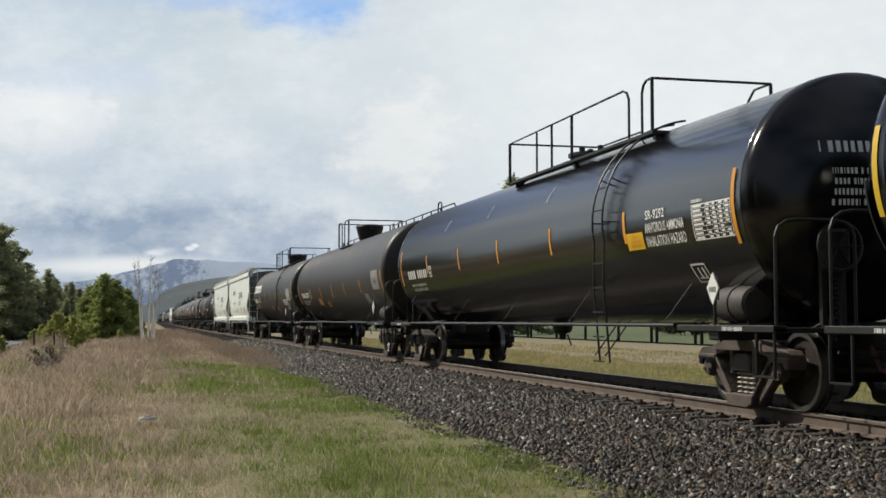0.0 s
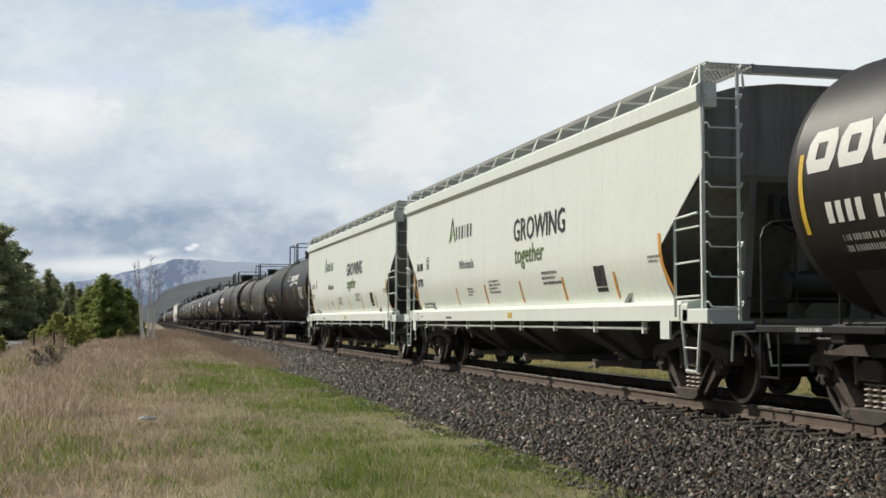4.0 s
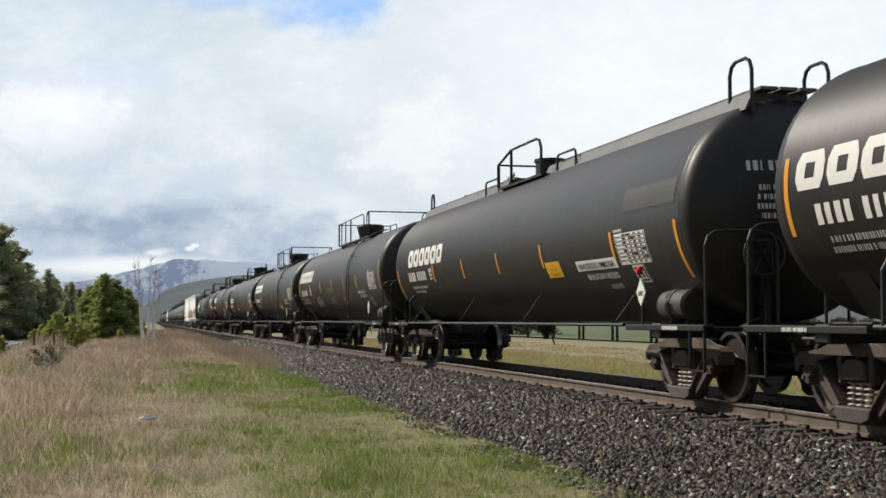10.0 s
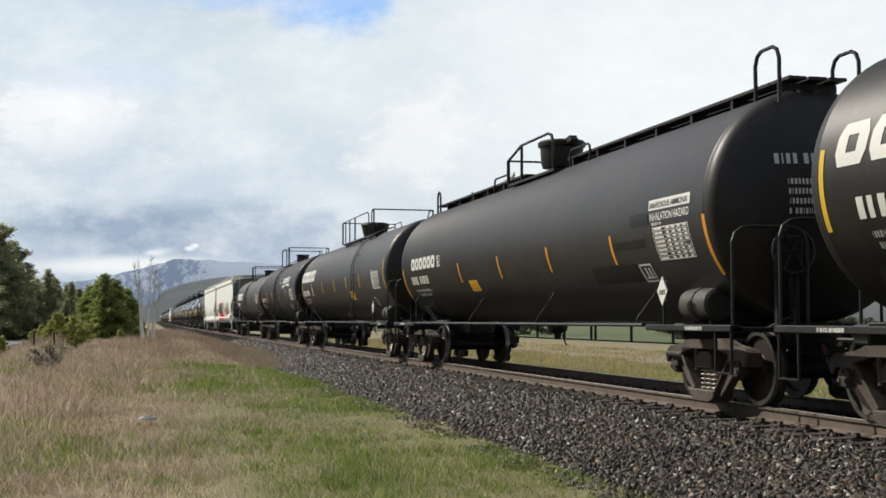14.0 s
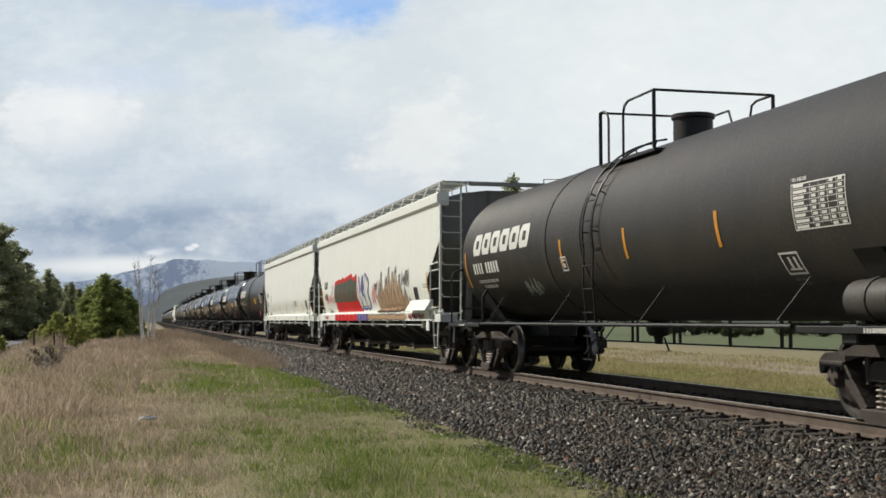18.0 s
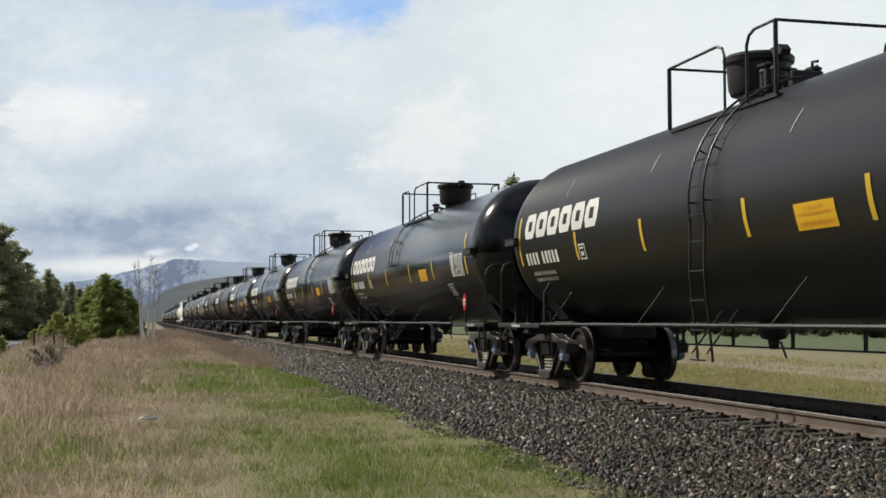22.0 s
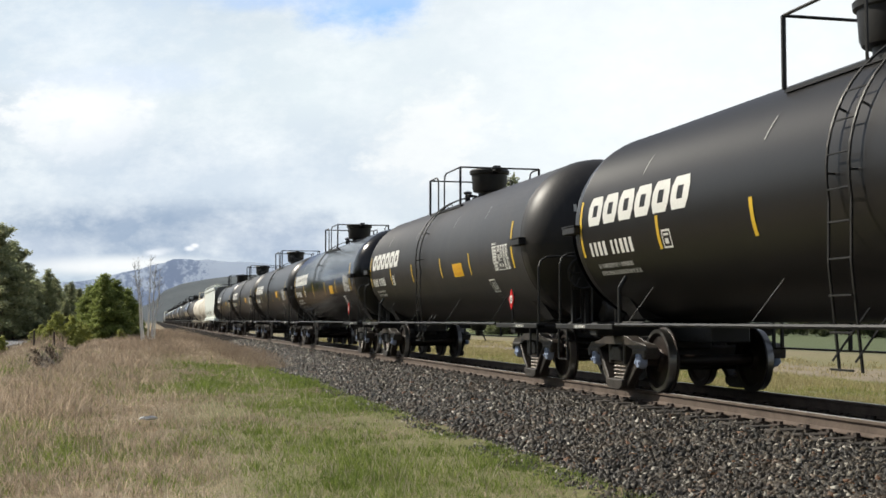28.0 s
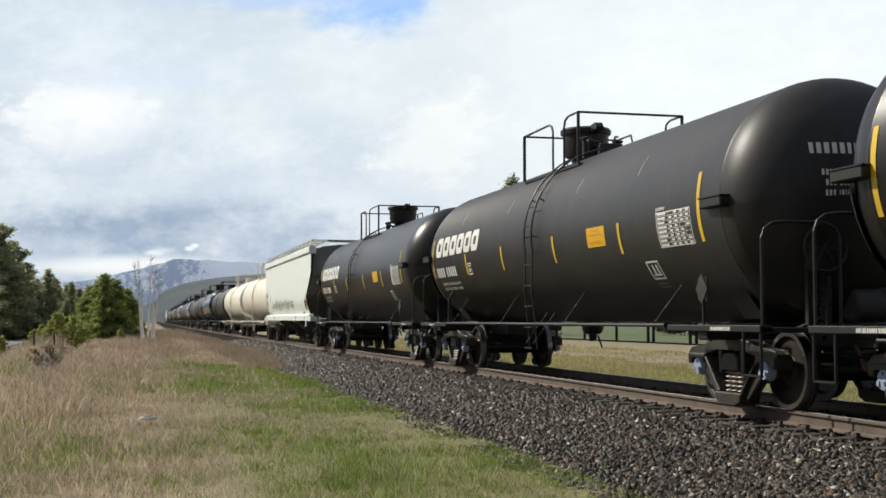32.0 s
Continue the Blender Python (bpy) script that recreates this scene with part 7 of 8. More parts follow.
def consist():
    T = []

    def t(style, front, rear, paint, label, **o):
        T.append(("tank", style, front, rear, paint, label, o))

    def h(front, rear, paint, bays, label, **o):
        T.append(("hopper", "", front, rear, paint, label, dict(o, bays=bays)))

    t("drum", -8.8, 11.6, "gloss", "glossy black tank car with yellow tape, running on the track")
    t("offset", 11.6, 33.1, "gloss", "glossy black ammonia tank car with yellow tape, on the track", ref=22.2, off=-1.65, tape="orange", un="1005", un_paint="white", ends=(9.1, -9.3),
      sheets=((5.85, -0.47, 0.58, 0.24),),
      words=(("SR-9292", 6.57, -0.08, 0.62, 0.12), ("ANHYDROUS AMMONIA", 6.54, -0.26, 1.22, 0.13), ("INHALATION HAZARD", 6.52, -0.45, 1.25, 0.14)))
    t("rail", 33.1, 53.85, "tank", "dull black tank car with faded patches and orange tape", ref=43.05, tape="orange", un="1005", dirty=True, ends=(8.57, -9.4),
      sheets=((-4.35, -0.91, 0.85, 0.28), (-2.6, -1.02, 0.62, 0.25)), sheet_paint="dullsheet", patches=((7.12, -0.54, 1.05, 0.56, "dim"), (5.4, -1.02, 0.62, 0.38, "dim"), (7.35, -0.38, 0.5, 0.16, "tank")))
    t("long", 53.85, 73.8, "tank", "black ammonia tank car with a white block logo", ref=63.5, off=-0.3, logo=True, un="1005", sheets=((-1.2, -0.95, 0.7, 0.22), (1.05, -1.12, 0.85, 0.33)), sheet_paint="dullsheet",
      patches=((4.64, -0.75, 1.72, 0.28, "white"), (5.3, -0.98, 0.45, 0.12, "pale")), label_words=(("ANHYDROUS AMMONIA", 4.7, -0.6, 1.6, 0.1), ("INHALATION HAZARD", 4.68, -0.735, 1.6, 0.1)))
    h(73.8, 91.8, "agri", 3, "pale grey covered hopper car with a green and black logo", agri=1)
    h(91.8, 109.8, "agri", 3, "pale grey covered hopper car with a green and black logo", agri=2)
    caution = (("CAUTION", 1.43, 0.48, 0.38, 0.09, 0.2), ("NITROGEN BLANKET", 1.21, 0.3, 0.8, 0.09, 0.2))
    t("crest", 109.8, 127.6, "dull", "short black tank car with a white crest", ref=118.35, off=0.4, crest=2.4, words=caution, patches=((1.0, -0.9, 0.16, 0.04, "dim"), (1.0, -0.8, 0.22, 0.04, "dim"), (1.0, -0.7, 0.2, 0.04, "dim")))
    t("short", 127.6, 145.5, "brown", "grimy brown-black tank car with pale spray scrawl", ref=135.9, dirty=True, v=(-0.5, -0.04), tape_at=(-4.97, -2.03, 0.85, 3.7), scrawl=1)
    t("long", 145.5, 165.3, "tank", "black ammonia tank car with a white block logo", ref=154.9, off=-0.45, logo=(-8.85, -0.08, 3.65, 0.4), un="1005", tape="orange", tape_at=(-5.6, -3.44, -0.58, 2.45, 4.87), v=(-0.58, -0.12), table=(6.72, -0.51, 1.08, 0.47), badge=(5.88, -0.92),
      words=(("AMMONIA ANHYDROUS LIQUEFIED", 5.83, 0.31, 1.97, 0.11, 0.2), ("INHALATION HAZARD", 6.58, 0.11, 1.23, 0.12, 0.2)), patches=((6.75, -0.76, 0.3, 0.13, "dim"),))
    t("walk", 165.3, 185.4, "tank", "black tank car with a grey walkway along its top", ref=174.985, logo=True, tape="orange", un="1005", ends=(8.24, -9.0), lamp=-7.2,
      sheets=((2.85, -0.74, 0.72, 0.28),), patches=((4.32, -0.68, 1.68, 0.17, "white"), (6.5, 0.1, 1.75, 0.33, "dirtpatch")), label_words=(("ANHYDROUS AMMONIA", 4.4, -0.65, 1.5, 0.1),), words=(("INHALATION HAZARD", 4.6, -0.84, 1.3, 0.1), ("LIQUEFIED", 5.3, -1.02, 0.5, 0.08)), seed=4)
    t("long", 185.4, 205.5, "tank", "black ammonia tank car with two pale scrawls", ref=194.985, off=-0.45, logo=True, un="1005", scrawl=2, sheets=((1.2, -0.94, 0.6, 0.25),), sheet_paint="dullsheet",
      words=(("AMMONIA  ANHYDROUS", 4.45, -0.6, 1.1, 0.09), ("INHALATION HAZARD", 4.5, -0.74, 1.1, 0.09)))
    t("long", 205.5, 225.4, "tank", "black ammonia tank car with a yellow notice sheet", ref=214.95, off=-0.45, logo=True, un="1005", sheets=((2.12, -0.98, 0.83, 0.27),),
      words=(("AMMONIA  ANHYDROUS", 4.69, -0.55, 1.3, 0.1), ("INHALATION HAZARD", 4.66, -0.7, 1.23, 0.1), ("LIQUEFIED", 4.86, -1.0, 0.75, 0.1)), patches=((0.1, -0.85, 0.16, 0.1, "pale"),))
    t("walk", 225.4, 245.5, "tank", "black tank car with a dark walkway along its top", ref=235.1, logo=(-8.03, -0.2, 2.5, 0.28), box=(-5.35, -0.2), num=(-8.2, -0.56, 1.8, 0.2), tape="orange", un="1005", ends=(8.4, -9.0), tape_at=(-3.5, -0.53, 2.4, 5.3), v=(-0.64, -0.2), table=(6.85, -0.65, 1.1, 0.46), badge=(6.05, -0.96),
      sheets=((-3.0, -0.87, 0.65, 0.26),), patches=((6.76, 0.04, 1.28, 0.14, "white"), (4.2, -0.95, 1.75, 0.3, "overpaint"), (5.45, -0.44, 1.05, 0.12, "overpaint"), (6.1, -0.15, 0.62, 0.18, "overpaint")), label_words=(("ANHYDROUS AMMONIA", 6.8, 0.065, 1.18, 0.08),), words=(("INHALATION HAZARD", 6.8, -0.1, 1.22, 0.1),), seed=5)
    t("long", 245.5, 265.3, "tank", "black ammonia tank car with a white block logo", ref=255.2, off=-0.45, logo=True, un="1005", sheets=((2.3, -0.8, 0.8, 0.3),))
    t("crest", 265.3, 282.3, "dull", "short black tank car with a white crest", ref=273.65, off=0.48, crest=2.62, words=caution, patches=((1.0, -0.9, 0.16, 0.04, "dim"), (1.0, -0.8, 0.22, 0.04, "dim"), (1.0, -0.7, 0.2, 0.04, "dim")))
    t("short", 282.3, 300.4, "brown", "grimy brown-black tank car with a white block logo", ref=291.05, off=-0.35, man=-0.55, logo=True, tape="orange", num=(-7.4, -0.42, 1.8, 0.22), box=(-2.05, -0.56), tape_at=(-1.97, 0.78, 3.7), v=(-0.48, -0.03), table=(5.5, -0.41, 1.05, 0.5), badge=(4.95, -0.92), scrawl=3)
    h(299.8, 319.9, "cream", 4, "cream covered hopper car with a colourful spray mural", mural=1)
    h(319.75, 339.5, "cream", 4, "clean cream covered hopper car with orange tape", clean=1)
    ends = (339.5, 357.4, 375.0, 392.6, 410.2, 427.7, 445.3, 462.9, 480.6, 498.3, 515.9, 533.5)
    for i, (a, b) in enumerate(zip(ends, ends[1:])):
        t("drum", a, b, ("gloss" if i in (1, 2, 3, 4, 7) else "satin") if i not in (6, 9) else "tank", "glossy black tank car with a yellow notice sheet" if i not in (6, 9) else "dull black tank car with a yellow notice sheet", logo=True,
          un="" if i > 7 else "1170", un_paint="red" if i < 8 else "truckblack", sheets=((2.3, -0.52, 0.78, 0.29) if i < 8 else (2.82, -0.35, 0.74, 0.3),), tape_at=(-4.35, -1.75, 1.22, 4.1 if i > 7 else 3.7), caps="cap", ends=(6.72, -7.2), off=0.0 if i in (1, 6, 7, 10) else -0.8, man=(None if i in (1, 7) else -0.2) if i in (1, 6, 7, 10) else 1.1)
    h(533.5, 551.8, "agri", 3, "pale green-grey covered hopper car with faint scrawl", clean=2, far=1)
    t("short", 551.8, 569.4, "creamtank", "rust-stained cream tank car", far=1)
    t("short", 569.4, 587.0, "creamtank", "rust-stained cream tank car", far=1)
    y = 587.0
    for i in range(17):
        n = (17.6, 18.0, 17.1, 20.0)[i % 4]
        t(("short", "drum", "long")[i % 3], y, y + n, ("brown", "gloss", "tank")[i % 3], BLACK, far=2)
        y += n
    h(y, y + 18.2, "cream", 3, "cream covered hopper car far down the line", far=2)
    t("short", y + 18.2, y + 36, "creamtank", "cream tank car far down the line", far=2)
    y += 36
    for i in range(3):
        t("drum", y, y + 17.6, "gloss", BLACK, far=2)
        y += 17.6
    return T


M["dullsheet"] = surface("faded_orange_sheet", (0.42, 0.22, 0.03), (0.34, 0.17, 0.03), 0.6, bump=0)
M["dirtpatch"] = surface("faded_grey_overpaint", (0.035, 0.035, 0.035), (0.05, 0.05, 0.048), 0.6, bump=0)
M["overpaint"] = surface("fresh_black_overpaint", (0.004, 0.004, 0.004), (0.006, 0.0058, 0.0055), 0.35, bump=0)
M["pale"] = surface("worn_stencil_paint", (0.5, 0.5, 0.47), (0.36, 0.36, 0.34), 0.6, bump=0)
M["olive"] = surface("olive_green_paint", (0.13, 0.18, 0.06), (0.11, 0.15, 0.05), 0.6, bump=0)
M["moss"] = surface("grey_green_spray_paint", (0.2, 0.26, 0.17), (0.14, 0.19, 0.12), 0.7, bump=0)
M["maroon"] = surface("dark_red_print", (0.16, 0.06, 0.055), (0.22, 0.12, 0.1), 0.6, scale=9, bump=0)
M["scrawl"] = surface("pale_spray_paint", (0.35, 0.38, 0.33), (0.22, 0.25, 0.2), 0.7, bump=0)


def dress_hopper(car, half, o, seed):
    e = half - 0.85
    tape = "orange"
    if o.get("agri"):
        stripes_y = (3.5, 1.32, -0.95, -3.2, -5.4)
        flat_mark(car, "company_logo", "ink", stroke([(-3.95, 2.72), (-3.72, 3.2), (-3.48, 2.72)], 0.075) + bars(-3.42, 2.74, 1.4, 0.27, 3, 0.5), label="black logo lettering shapes")
        flat_mark(car, "logo_leaf", "lime", stroke([(-3.86, 2.74), (-3.6, 3.02)], 0.07))
        flat_mark(car, "stencil_line", "bay", (), [("Wholesale", -3.11, 2.1, 0.265)])
        flat_mark(car, "slogan", "ink", (), [("GROWING", 0.7, 2.45, 0.56)], label="black and green slogan lettering")
        flat_mark(car, "slogan", "olive", (), [("together", 0.8, 2.05, 0.46)])
        flat_mark(car, "weight_stencil", "ink", lines(-2.6, 1.66, 0.5, 0.035, 3, seed + 5) + lines(-1.0, 1.76, 0.8, 0.04, 4, seed + 6))
    elif o.get("mural"):
        stripes_y = ()
    else:
        stripes_y = (-5.65, -2.8, -0.1, 2.6, 5.38)
    for y in stripes_y:
        flat_mark(car, "reflective_stripe", tape, [rect(-y, 1.35, 0.085, 0.38)])
    for top, foot in ((1.0 - half, 1.1 - half), (half - 1.2, half - 0.95)):
        mid = (top + foot) / 2 - 0.05
        flat_mark(car, "reflective_stripe", tape, [((foot - 0.045, 1.34), (foot + 0.045, 1.34), (mid + 0.045, 1.75), (mid - 0.045, 1.75)), ((mid - 0.045, 1.75), (mid + 0.045, 1.75), (top + 0.045, 2.17), (top - 0.045, 2.17))])
    if o.get("mural"):
        flat_mark(car, "reflective_stripe", tape, [rect(-5.55, 1.4, 0.085, 0.42)])
    if o.get("agri"):
        n0, d0 = -7.08, (0.62, 0.18, 2.2, 0.12, 1.83, 0.95, 2.22)
    else:
        n0, d0 = -7.74, (0.72, 0.25, 2.13, 0.14, 1.72, 1.7, 1.95)
    w, h, z0, dn, z1, pu, pz = d0
    flat_mark(car, "car_number", "ink", number_bars(n0, z0, w, h, seed) + number_bars(n0 + dn, z1, w * 0.88, h, seed + 1), label="black car number in plain bars")
    flat_mark(car, "weight_stencil", "ink", lines(n0 + 0.3, 1.4, 1.15, 0.045, 2, seed) + lines(e - 5.2, 1.8, 1.0, 0.05, 3, seed + 2) + lines(e - 0.75, 1.86, 0.5, 0.035, 2, seed + 4))
    flat_mark(car, "plate_mark", "ink", frame_quads(n0 + pu, pz, 0.28, 0.27, 0.018) + [rect(n0 + pu + 0.1, pz + 0.04, 0.1, 0.09), rect(n0 + pu + 0.05, pz + 0.17, 0.18, 0.04)])
    p0 = 6.72 if not o.get("agri") else e - 2.75
    flat_mark(car, "test_panel", "ink", [rect(p0, 1.54, 0.2, 0.3), rect(p0 + 0.22, 1.54, 0.2, 0.3), rect(p0, 1.46, 0.42, 0.06)])
    if o.get("agri"):
        labels = ((0.4, "yellow", 0.24, 0.1), (-4.2, "ink", 0.5, 0.035))
    else:
        labels = ((-5.97, "yellow", 0.05, 0.1), (-3.98, "maroon", 0.2, 0.14), (-2.0, "yellow", 0.09, 0.11), (4.1, "maroon", 0.2, 0.12), (6.0, "yellow", 0.05, 0.1), (6.9, "moss", 0.16, 0.1), (7.9, "yellow", 0.08, 0.11))
    for u, m, w, h in labels:
        if not (o.get("mural") and u < 5):
            flat_mark(car, "sill_label", m, [rect(u, 1.08, w, h)])
    flat_mark(car, "sill_stencil", "ink", frame_quads(n0 + 0.1, 1.07, 0.17, 0.14, 0.015) + lines(n0 + 0.36, 1.12, 0.4, 0.025, 1, seed + 8))
    if o.get("mural"):
        # a dark green and red word shape, a blue-white one and a tan one, all without letters
        base = -5.4
        caps, over, shade = [], [], []
        for i in range(5):
            u, w = base + 0.42 + i * 0.82, 0.46
            top = 2.24 + 0.05 * (i % 2) + 0.02 * i
            col = lambda k, lo, hi: smooth([(u - w * k, lo), (u - w * 1.02 * k, (lo + hi) / 2), (u - w * 0.8 * k, hi - 0.06), (u - 0.02, hi - 0.02 - 0.06 * (i % 3 == 1)), (u + w * 0.85 * k, hi), (u + w * k, (lo + hi) / 2), (u + w * 0.9 * k, lo)], 4, True)
            caps += fill(col(1.1, 1.7, top + 0.13))
            over += fill(col(1.0, 1.66, top))
            shade += stroke(smooth([(u + 0.34 - 0.08 * (i % 2), 1.68), (u + 0.4, 1.95), (u + 0.36 + 0.05 * (i % 3), top - 0.05)]), 0.045) + stroke([(u - 0.12, 1.7), (u - 0.1 + 0.03 * i, 1.86)], 0.035)
        foot = [(base + 0.05 + 0.52 * i, 1.31, 1.72 + 0.06 * (i % 2) - 0.05 * (i > 6)) for i in range(9)]
        red = [((a, lo), (a + 0.53, lo), (a + 0.53 + (0.02 if i < 8 else -0.35), hi), (a, hi)) for i, (a, lo, hi) in enumerate(foot)]
        flat_mark(car, "mural_red", "red", caps + red + [rect(base + 0.15 + 0.72 * i, 1.03, 0.68, 0.2) for i in range(6)], lift=0.006, label="red sprayed edges and lower shapes")
        flat_mark(car, "spray_mural", "green", over, lift=0.009, label="dark green sprayed shapes with red edges")
        flat_mark(car, "mural_line", "red", shade, lift=0.012)
        flat_mark(car, "mural_notch", "ink", [q for i in range(5) for q in stroke(smooth([(base + 0.3 + 0.8 * i, 1.36), (base + 0.42 + 0.8 * i, 1.58), (base + 0.6 + 0.8 * i, 1.4)]), 0.02)], lift=0.012)
        b2 = -0.75
        shapes = [
            [(b2 - 0.05, 1.43), (b2 - 0.22, 1.75), (b2 - 0.1, 2.3), (b2 + 0.08, 2.05), (b2 + 0.12, 1.65), (b2 + 0.24, 1.43)],
            [(b2 + 0.36, 1.43), (b2 + 0.4, 1.66), (b2 + 0.62, 1.78), (b2 + 0.84, 1.66), (b2 + 0.86, 1.43)],
            [(b2 + 0.95, 1.43), (b2 + 0.92, 1.8), (b2 + 0.85, 2.34), (b2 + 1.15, 2.3), (b2 + 1.55, 2.12), (b2 + 1.42, 1.8), (b2 + 1.6, 1.55), (b2 + 1.4, 1.43)],
        ]
        rings = [smooth(p, 4, True) for p in shapes]
        ball = [(b2 + 0.28, 1.98), (b2 + 0.42, 2.3), (b2 + 0.56, 2.34), (b2 + 0.74, 1.98), (b2 + 0.52, 1.84), (b2 + 0.28, 1.98)]
        flat_mark(car, "mural_blue", "blue", [q for p in rings for q in stroke(p, 0.13)] + stroke(ball, 0.1), lift=0.006, label="blue sprayed outlines round white shapes")
        flat_mark(car, "mural_white", "white", [q for p in rings for q in fill(p)], lift=0.009)
        flat_mark(car, "mural_violet", "purple", fill(ball) + [rect(b2 - 0.3 + 0.48 * i, 1.03, 0.44, 0.2) for i in range(4)], lift=0.011)
        flat_mark(car, "mural_line", "ink", [q for p in rings for q in stroke([((u - b2 - 0.6) * 0.97 + b2 + 0.6, (v - 1.8) * 0.9 + 1.8) for u, v in p], 0.022)], lift=0.013)
        b3 = 1.9
        t1, t2, t3 = [], [], []
        rr = random.Random(2)
        for i in range(9):
            a, lean = b3 + 0.4 + i * 0.47 + rr.uniform(-0.05, 0.05), rr.uniform(-0.08, 0.12)
            top = (2.0, 2.25, 2.1, 2.35, 2.2, 2.32, 2.12, 1.85, 1.6)[i]
            mid = (1.32 + top) / 2
            ol = smooth([(a - 0.24, 1.32), (a - 0.3, mid), (a - 0.16 + lean, top - 0.2), (a + lean, top), (a + 0.16 + lean, top - 0.22), (a + 0.27, mid), (a + 0.26, 1.32)], 4, True)
            t1 += fill(ol)
            t2 += stroke(ol, 0.034)
            inner = [((p[0] - a) * 0.5 + a, (p[1] - mid) * 0.62 + mid - 0.04) for p in ol]
            t2 += stroke(inner, 0.02)
            t3 += stroke([((p[0] - a) * 0.8 + a, (p[1] - mid) * 0.86 + mid) for p in ol], 0.014)
            if i < 7:
                t2 += stroke([(a + lean - 0.1, top - 0.02), (a + lean - 0.05, top + 0.1), (a + lean + 0.02, top + 0.02), (a + lean + 0.08, top + 0.13), (a + lean + 0.12, top - 0.03)], 0.03)
        t2 += scribble(b3 - 0.15, b3 + 0.3, 1.85, 2.15, 3, 8, 0.028) + scribble(b3 + 3.5, b3 + 4.4, 1.85, 2.35, 5, 9, 0.03)
        flat_mark(car, "mural_tan", "tan", t1, lift=0.007, label="tan sprayed shapes with dark outlines")
        flat_mark(car, "mural_outline", "ink", t2, lift=0.012)
        flat_mark(car, "mural_shine", "white", t3, lift=0.014)
        flat_mark(car, "spray_words", "red", (), [("2013 MISS U", -7.42, 1.07, 0.17)])
        flat_mark(car, "spray_scrawl", "red", scribble(-7.4, -5.6, 1.58, 1.95, 6, 3, 0.026) + scribble(b3 - 0.7, b3 + 0.1, 1.45, 2.1, 3, 4, 0.03) + scribble(b3 + 4.3, b3 + 6.0, 1.05, 1.22, 14, 5, 0.025) + scribble(b3 - 1.0, b3 + 4.2, 1.05, 1.22, 16, 6, 0.022))
        low = [blob(b2 + 1.6 + 0.3 * i, 1.13, 0.19, 0.09, 70 + i, 0.3) for i in range(17)]
        flat_mark(car, "mural_tan", "tan", [q for p in low for q in fill(p)], lift=0.007)
        flat_mark(car, "mural_outline", "ink", [q for p in low for q in stroke(p, 0.022)], lift=0.012)
        bm = bmesh.new()
        prism(bm, [(-1.6, 1.27), (-1.78, 1.27), (-1.62, 1.52), (-1.58, 1.52)], "y", -half + 0.55, -half + 2.7)
        part("sill_shield", finish(bm, "sill_shield", "cream"), car, "sloped cream plate over the sill")
    if o.get("clean") == 2:
        flat_mark(car, "spray_scrawl", "scrawl", scribble(-5, 2.5, 1.5, 2.0, 14, 9, 0.05))


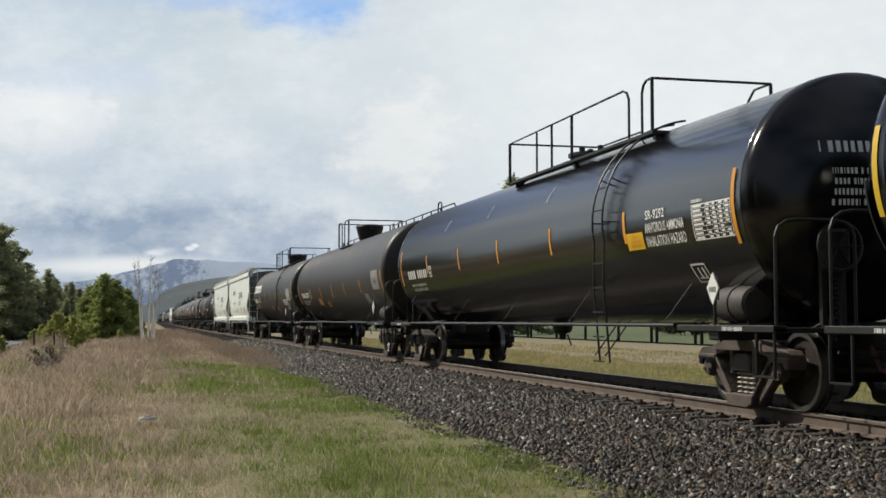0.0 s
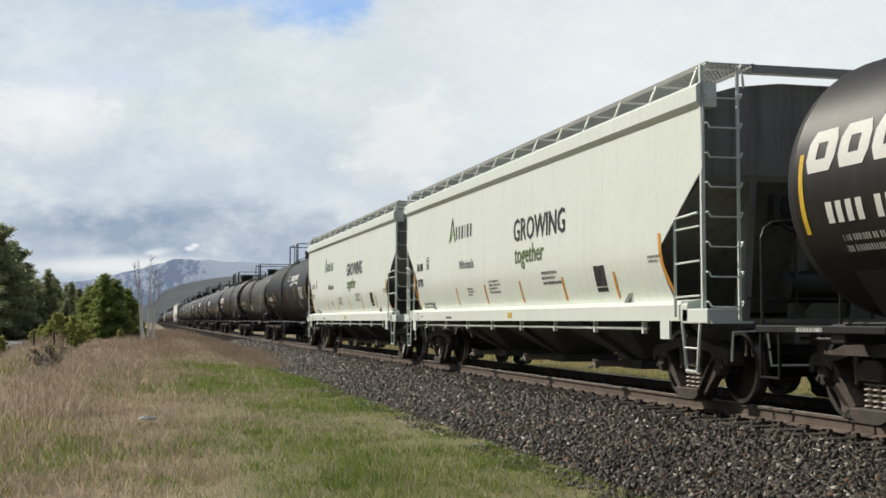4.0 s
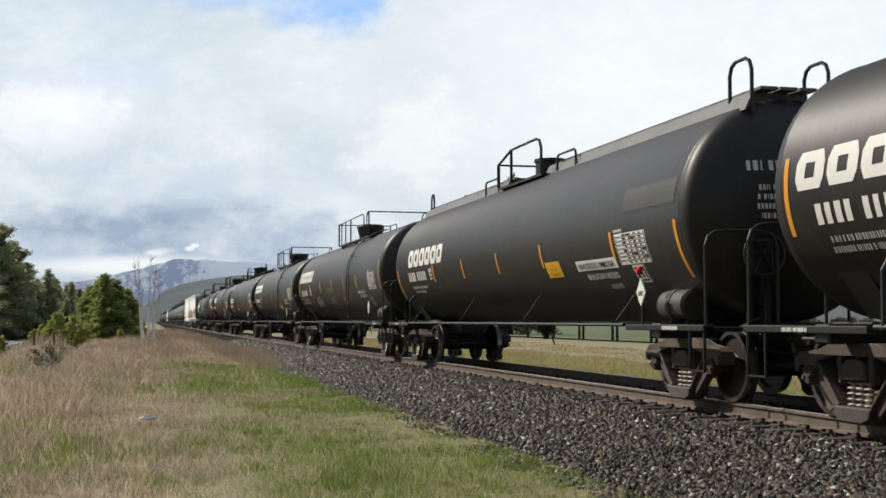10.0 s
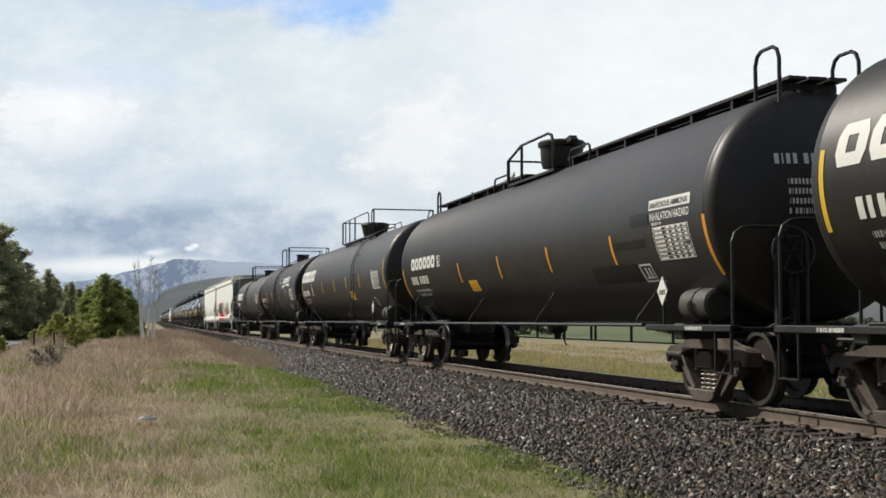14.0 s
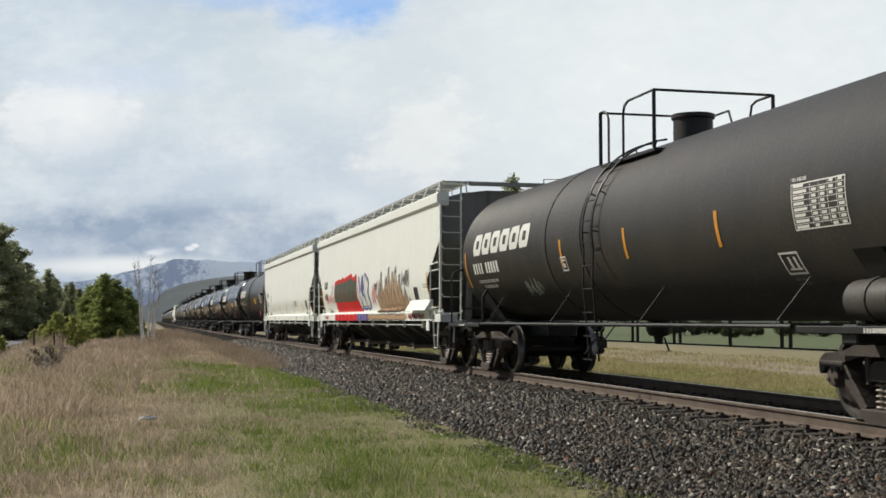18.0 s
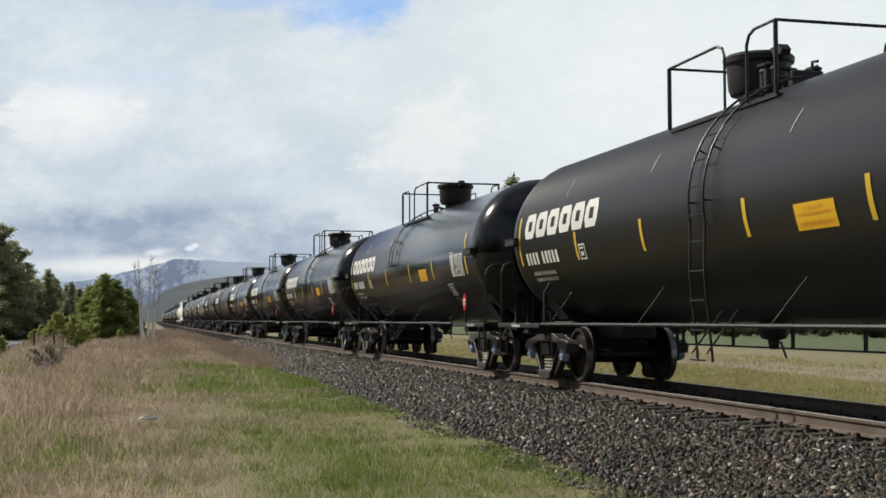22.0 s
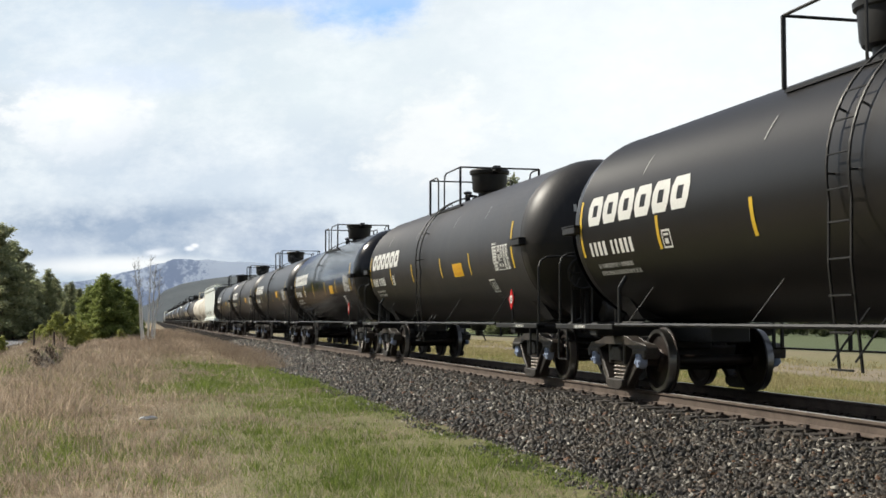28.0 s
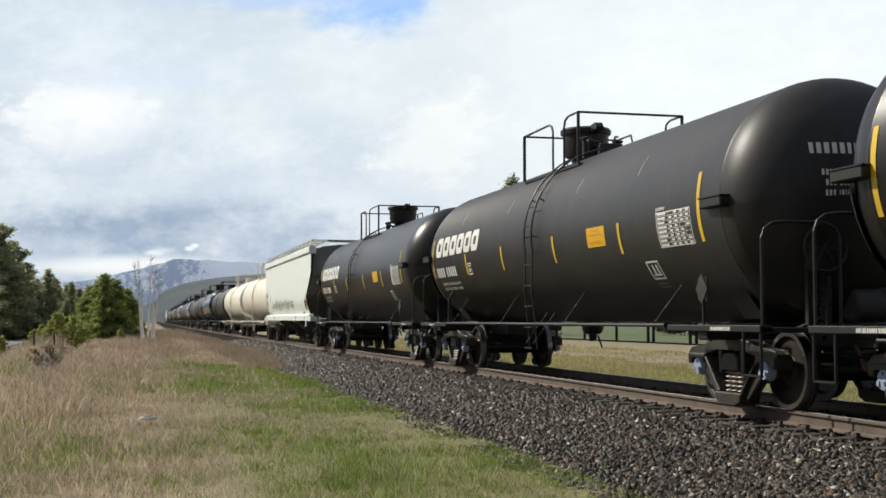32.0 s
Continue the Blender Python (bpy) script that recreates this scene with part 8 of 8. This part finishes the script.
def build_train():
    out = []
    for i, (what, style, front, rear, paint, label, o) in enumerate(consist()):
        far = o.get("far", 0)
        detail = 2 if not far else 1
        seed = o.get("seed", 2 * i)
        if what == "tank":
            car, spins, R, zc, half = tank_car(front, rear, style, paint, seed, detail, label, o.get("caps", "truck"), o.get("off", 0.0), o.get("man"))
            du = (front + rear) / 2 - o.get("ref", (front + rear) / 2)
            if far < 2 and paint != "creamtank":
                dress_tank(car, style, R, zc, half, seed + 11, o, du)
                end_words(car, half, R, zc, seed, STYLES[style]["head"])
            if o.get("scrawl") == 1:
                for u0, u1, v0, v1, k, w, m in ((-4.6, -2.9, -1.12, -0.5, 5, 0.075, "moss"), (-2.3, -0.75, -0.98, -0.36, 6, 0.07, "white"), (-2.2, -0.85, -0.88, -0.45, 4, 0.022, "white"), (-0.3, 1.35, -1.1, -0.58, 7, 0.04, "scrawl"), (0.1, 1.3, -0.75, -0.35, 5, 0.04, "scrawl"), (1.75, 3.9, -1.05, -0.48, 6, 0.06, "scrawl"), (4.0, 6.2, -1.0, -0.45, 7, 0.06, "scrawl")):
                    mark(car, "spray_scrawl", m, scribble(u0 + du, u1 + du, v0, v1, k, int(10 * u0) + 90, w), R=R, zc=zc)
            if o.get("scrawl") == 2:
                loop = smooth([(-1.75, -0.55), (-1.45, -0.3), (-1.0, -0.38), (-0.45, -0.85), (-0.3, -1.15), (-1.0, -1.1), (-1.55, -0.95)], 5, True)
                q = scribble(-5.0, -3.6, -1.15, -0.4, 5, 23, 0.04) + scribble(-4.9, -3.8, -1.0, -0.55, 3, 28, 0.022) + stroke(loop, 0.03) + scribble(-1.4, -0.55, -1.02, -0.62, 4, 24, 0.03)
                mark(car, "spray_scrawl", "scrawl", [tuple((u + du, v) for u, v in p) for p in q], R=R, zc=zc)
            if o.get("scrawl") == 3:
                mark(car, "spray_scrawl", "scrawl", scribble(-4.4 + du, -3.5 + du, -1.0, -0.62, 4, 31, 0.03), R=R, zc=zc)
        else:
            car, spins, half = hopper_car(front, rear, paint, seed, o["bays"], detail, label)
            if far < 2:
                dress_hopper(car, half, o, seed)
        out.append((car, (front + rear) / 2, spins, far))
    paint_treads()
    return out


cloud_layer = build_sky()
build_hills()
build_ground()
ballast = build_track()
TRAIN = build_train()
build_trees()
build_small_things()
build_grass()
build_stones(190000, 3)
build_ties(ballast)


def motions():
    """The train rolls past at an even speed, its near wheels turn, and the clouds drift."""
    times = [-1.0] + [2.0 * k for k in range(17)] + [33.0]
    for car, y0, spins, far in TRAIN:
        walk(car, [(t, on_track(y0 - SPEED * t)) for t in times])
        if far:
            continue
        first, last = max(0, int(30 * (y0 - 75) / SPEED)), min(960, int(30 * (y0 + 4) / SPEED))
        for ws, off in spins:
            rows = []
            keys = range(first, last + 1)
            if first > 0:
                rows.append((0.0, pose(0, off, WHEEL_R, math.degrees(SPEED * first / 30 / WHEEL_R) % 360)))
            for f in keys:
                rows.append((f / 30, pose(0, off, WHEEL_R, math.degrees(SPEED * f / 30 / WHEEL_R) % 360)))
            if last < 960:
                rows.append((32.0, rows[-1][1]))
            walk(ws, rows)
    walk(cloud_layer, [(t, Matrix.Translation(RIGHT * (60.0 * t / 32)) @ cam_pose) for t in (-1.0, 0.0, 16.0, 32.0, 33.0)])


motions()
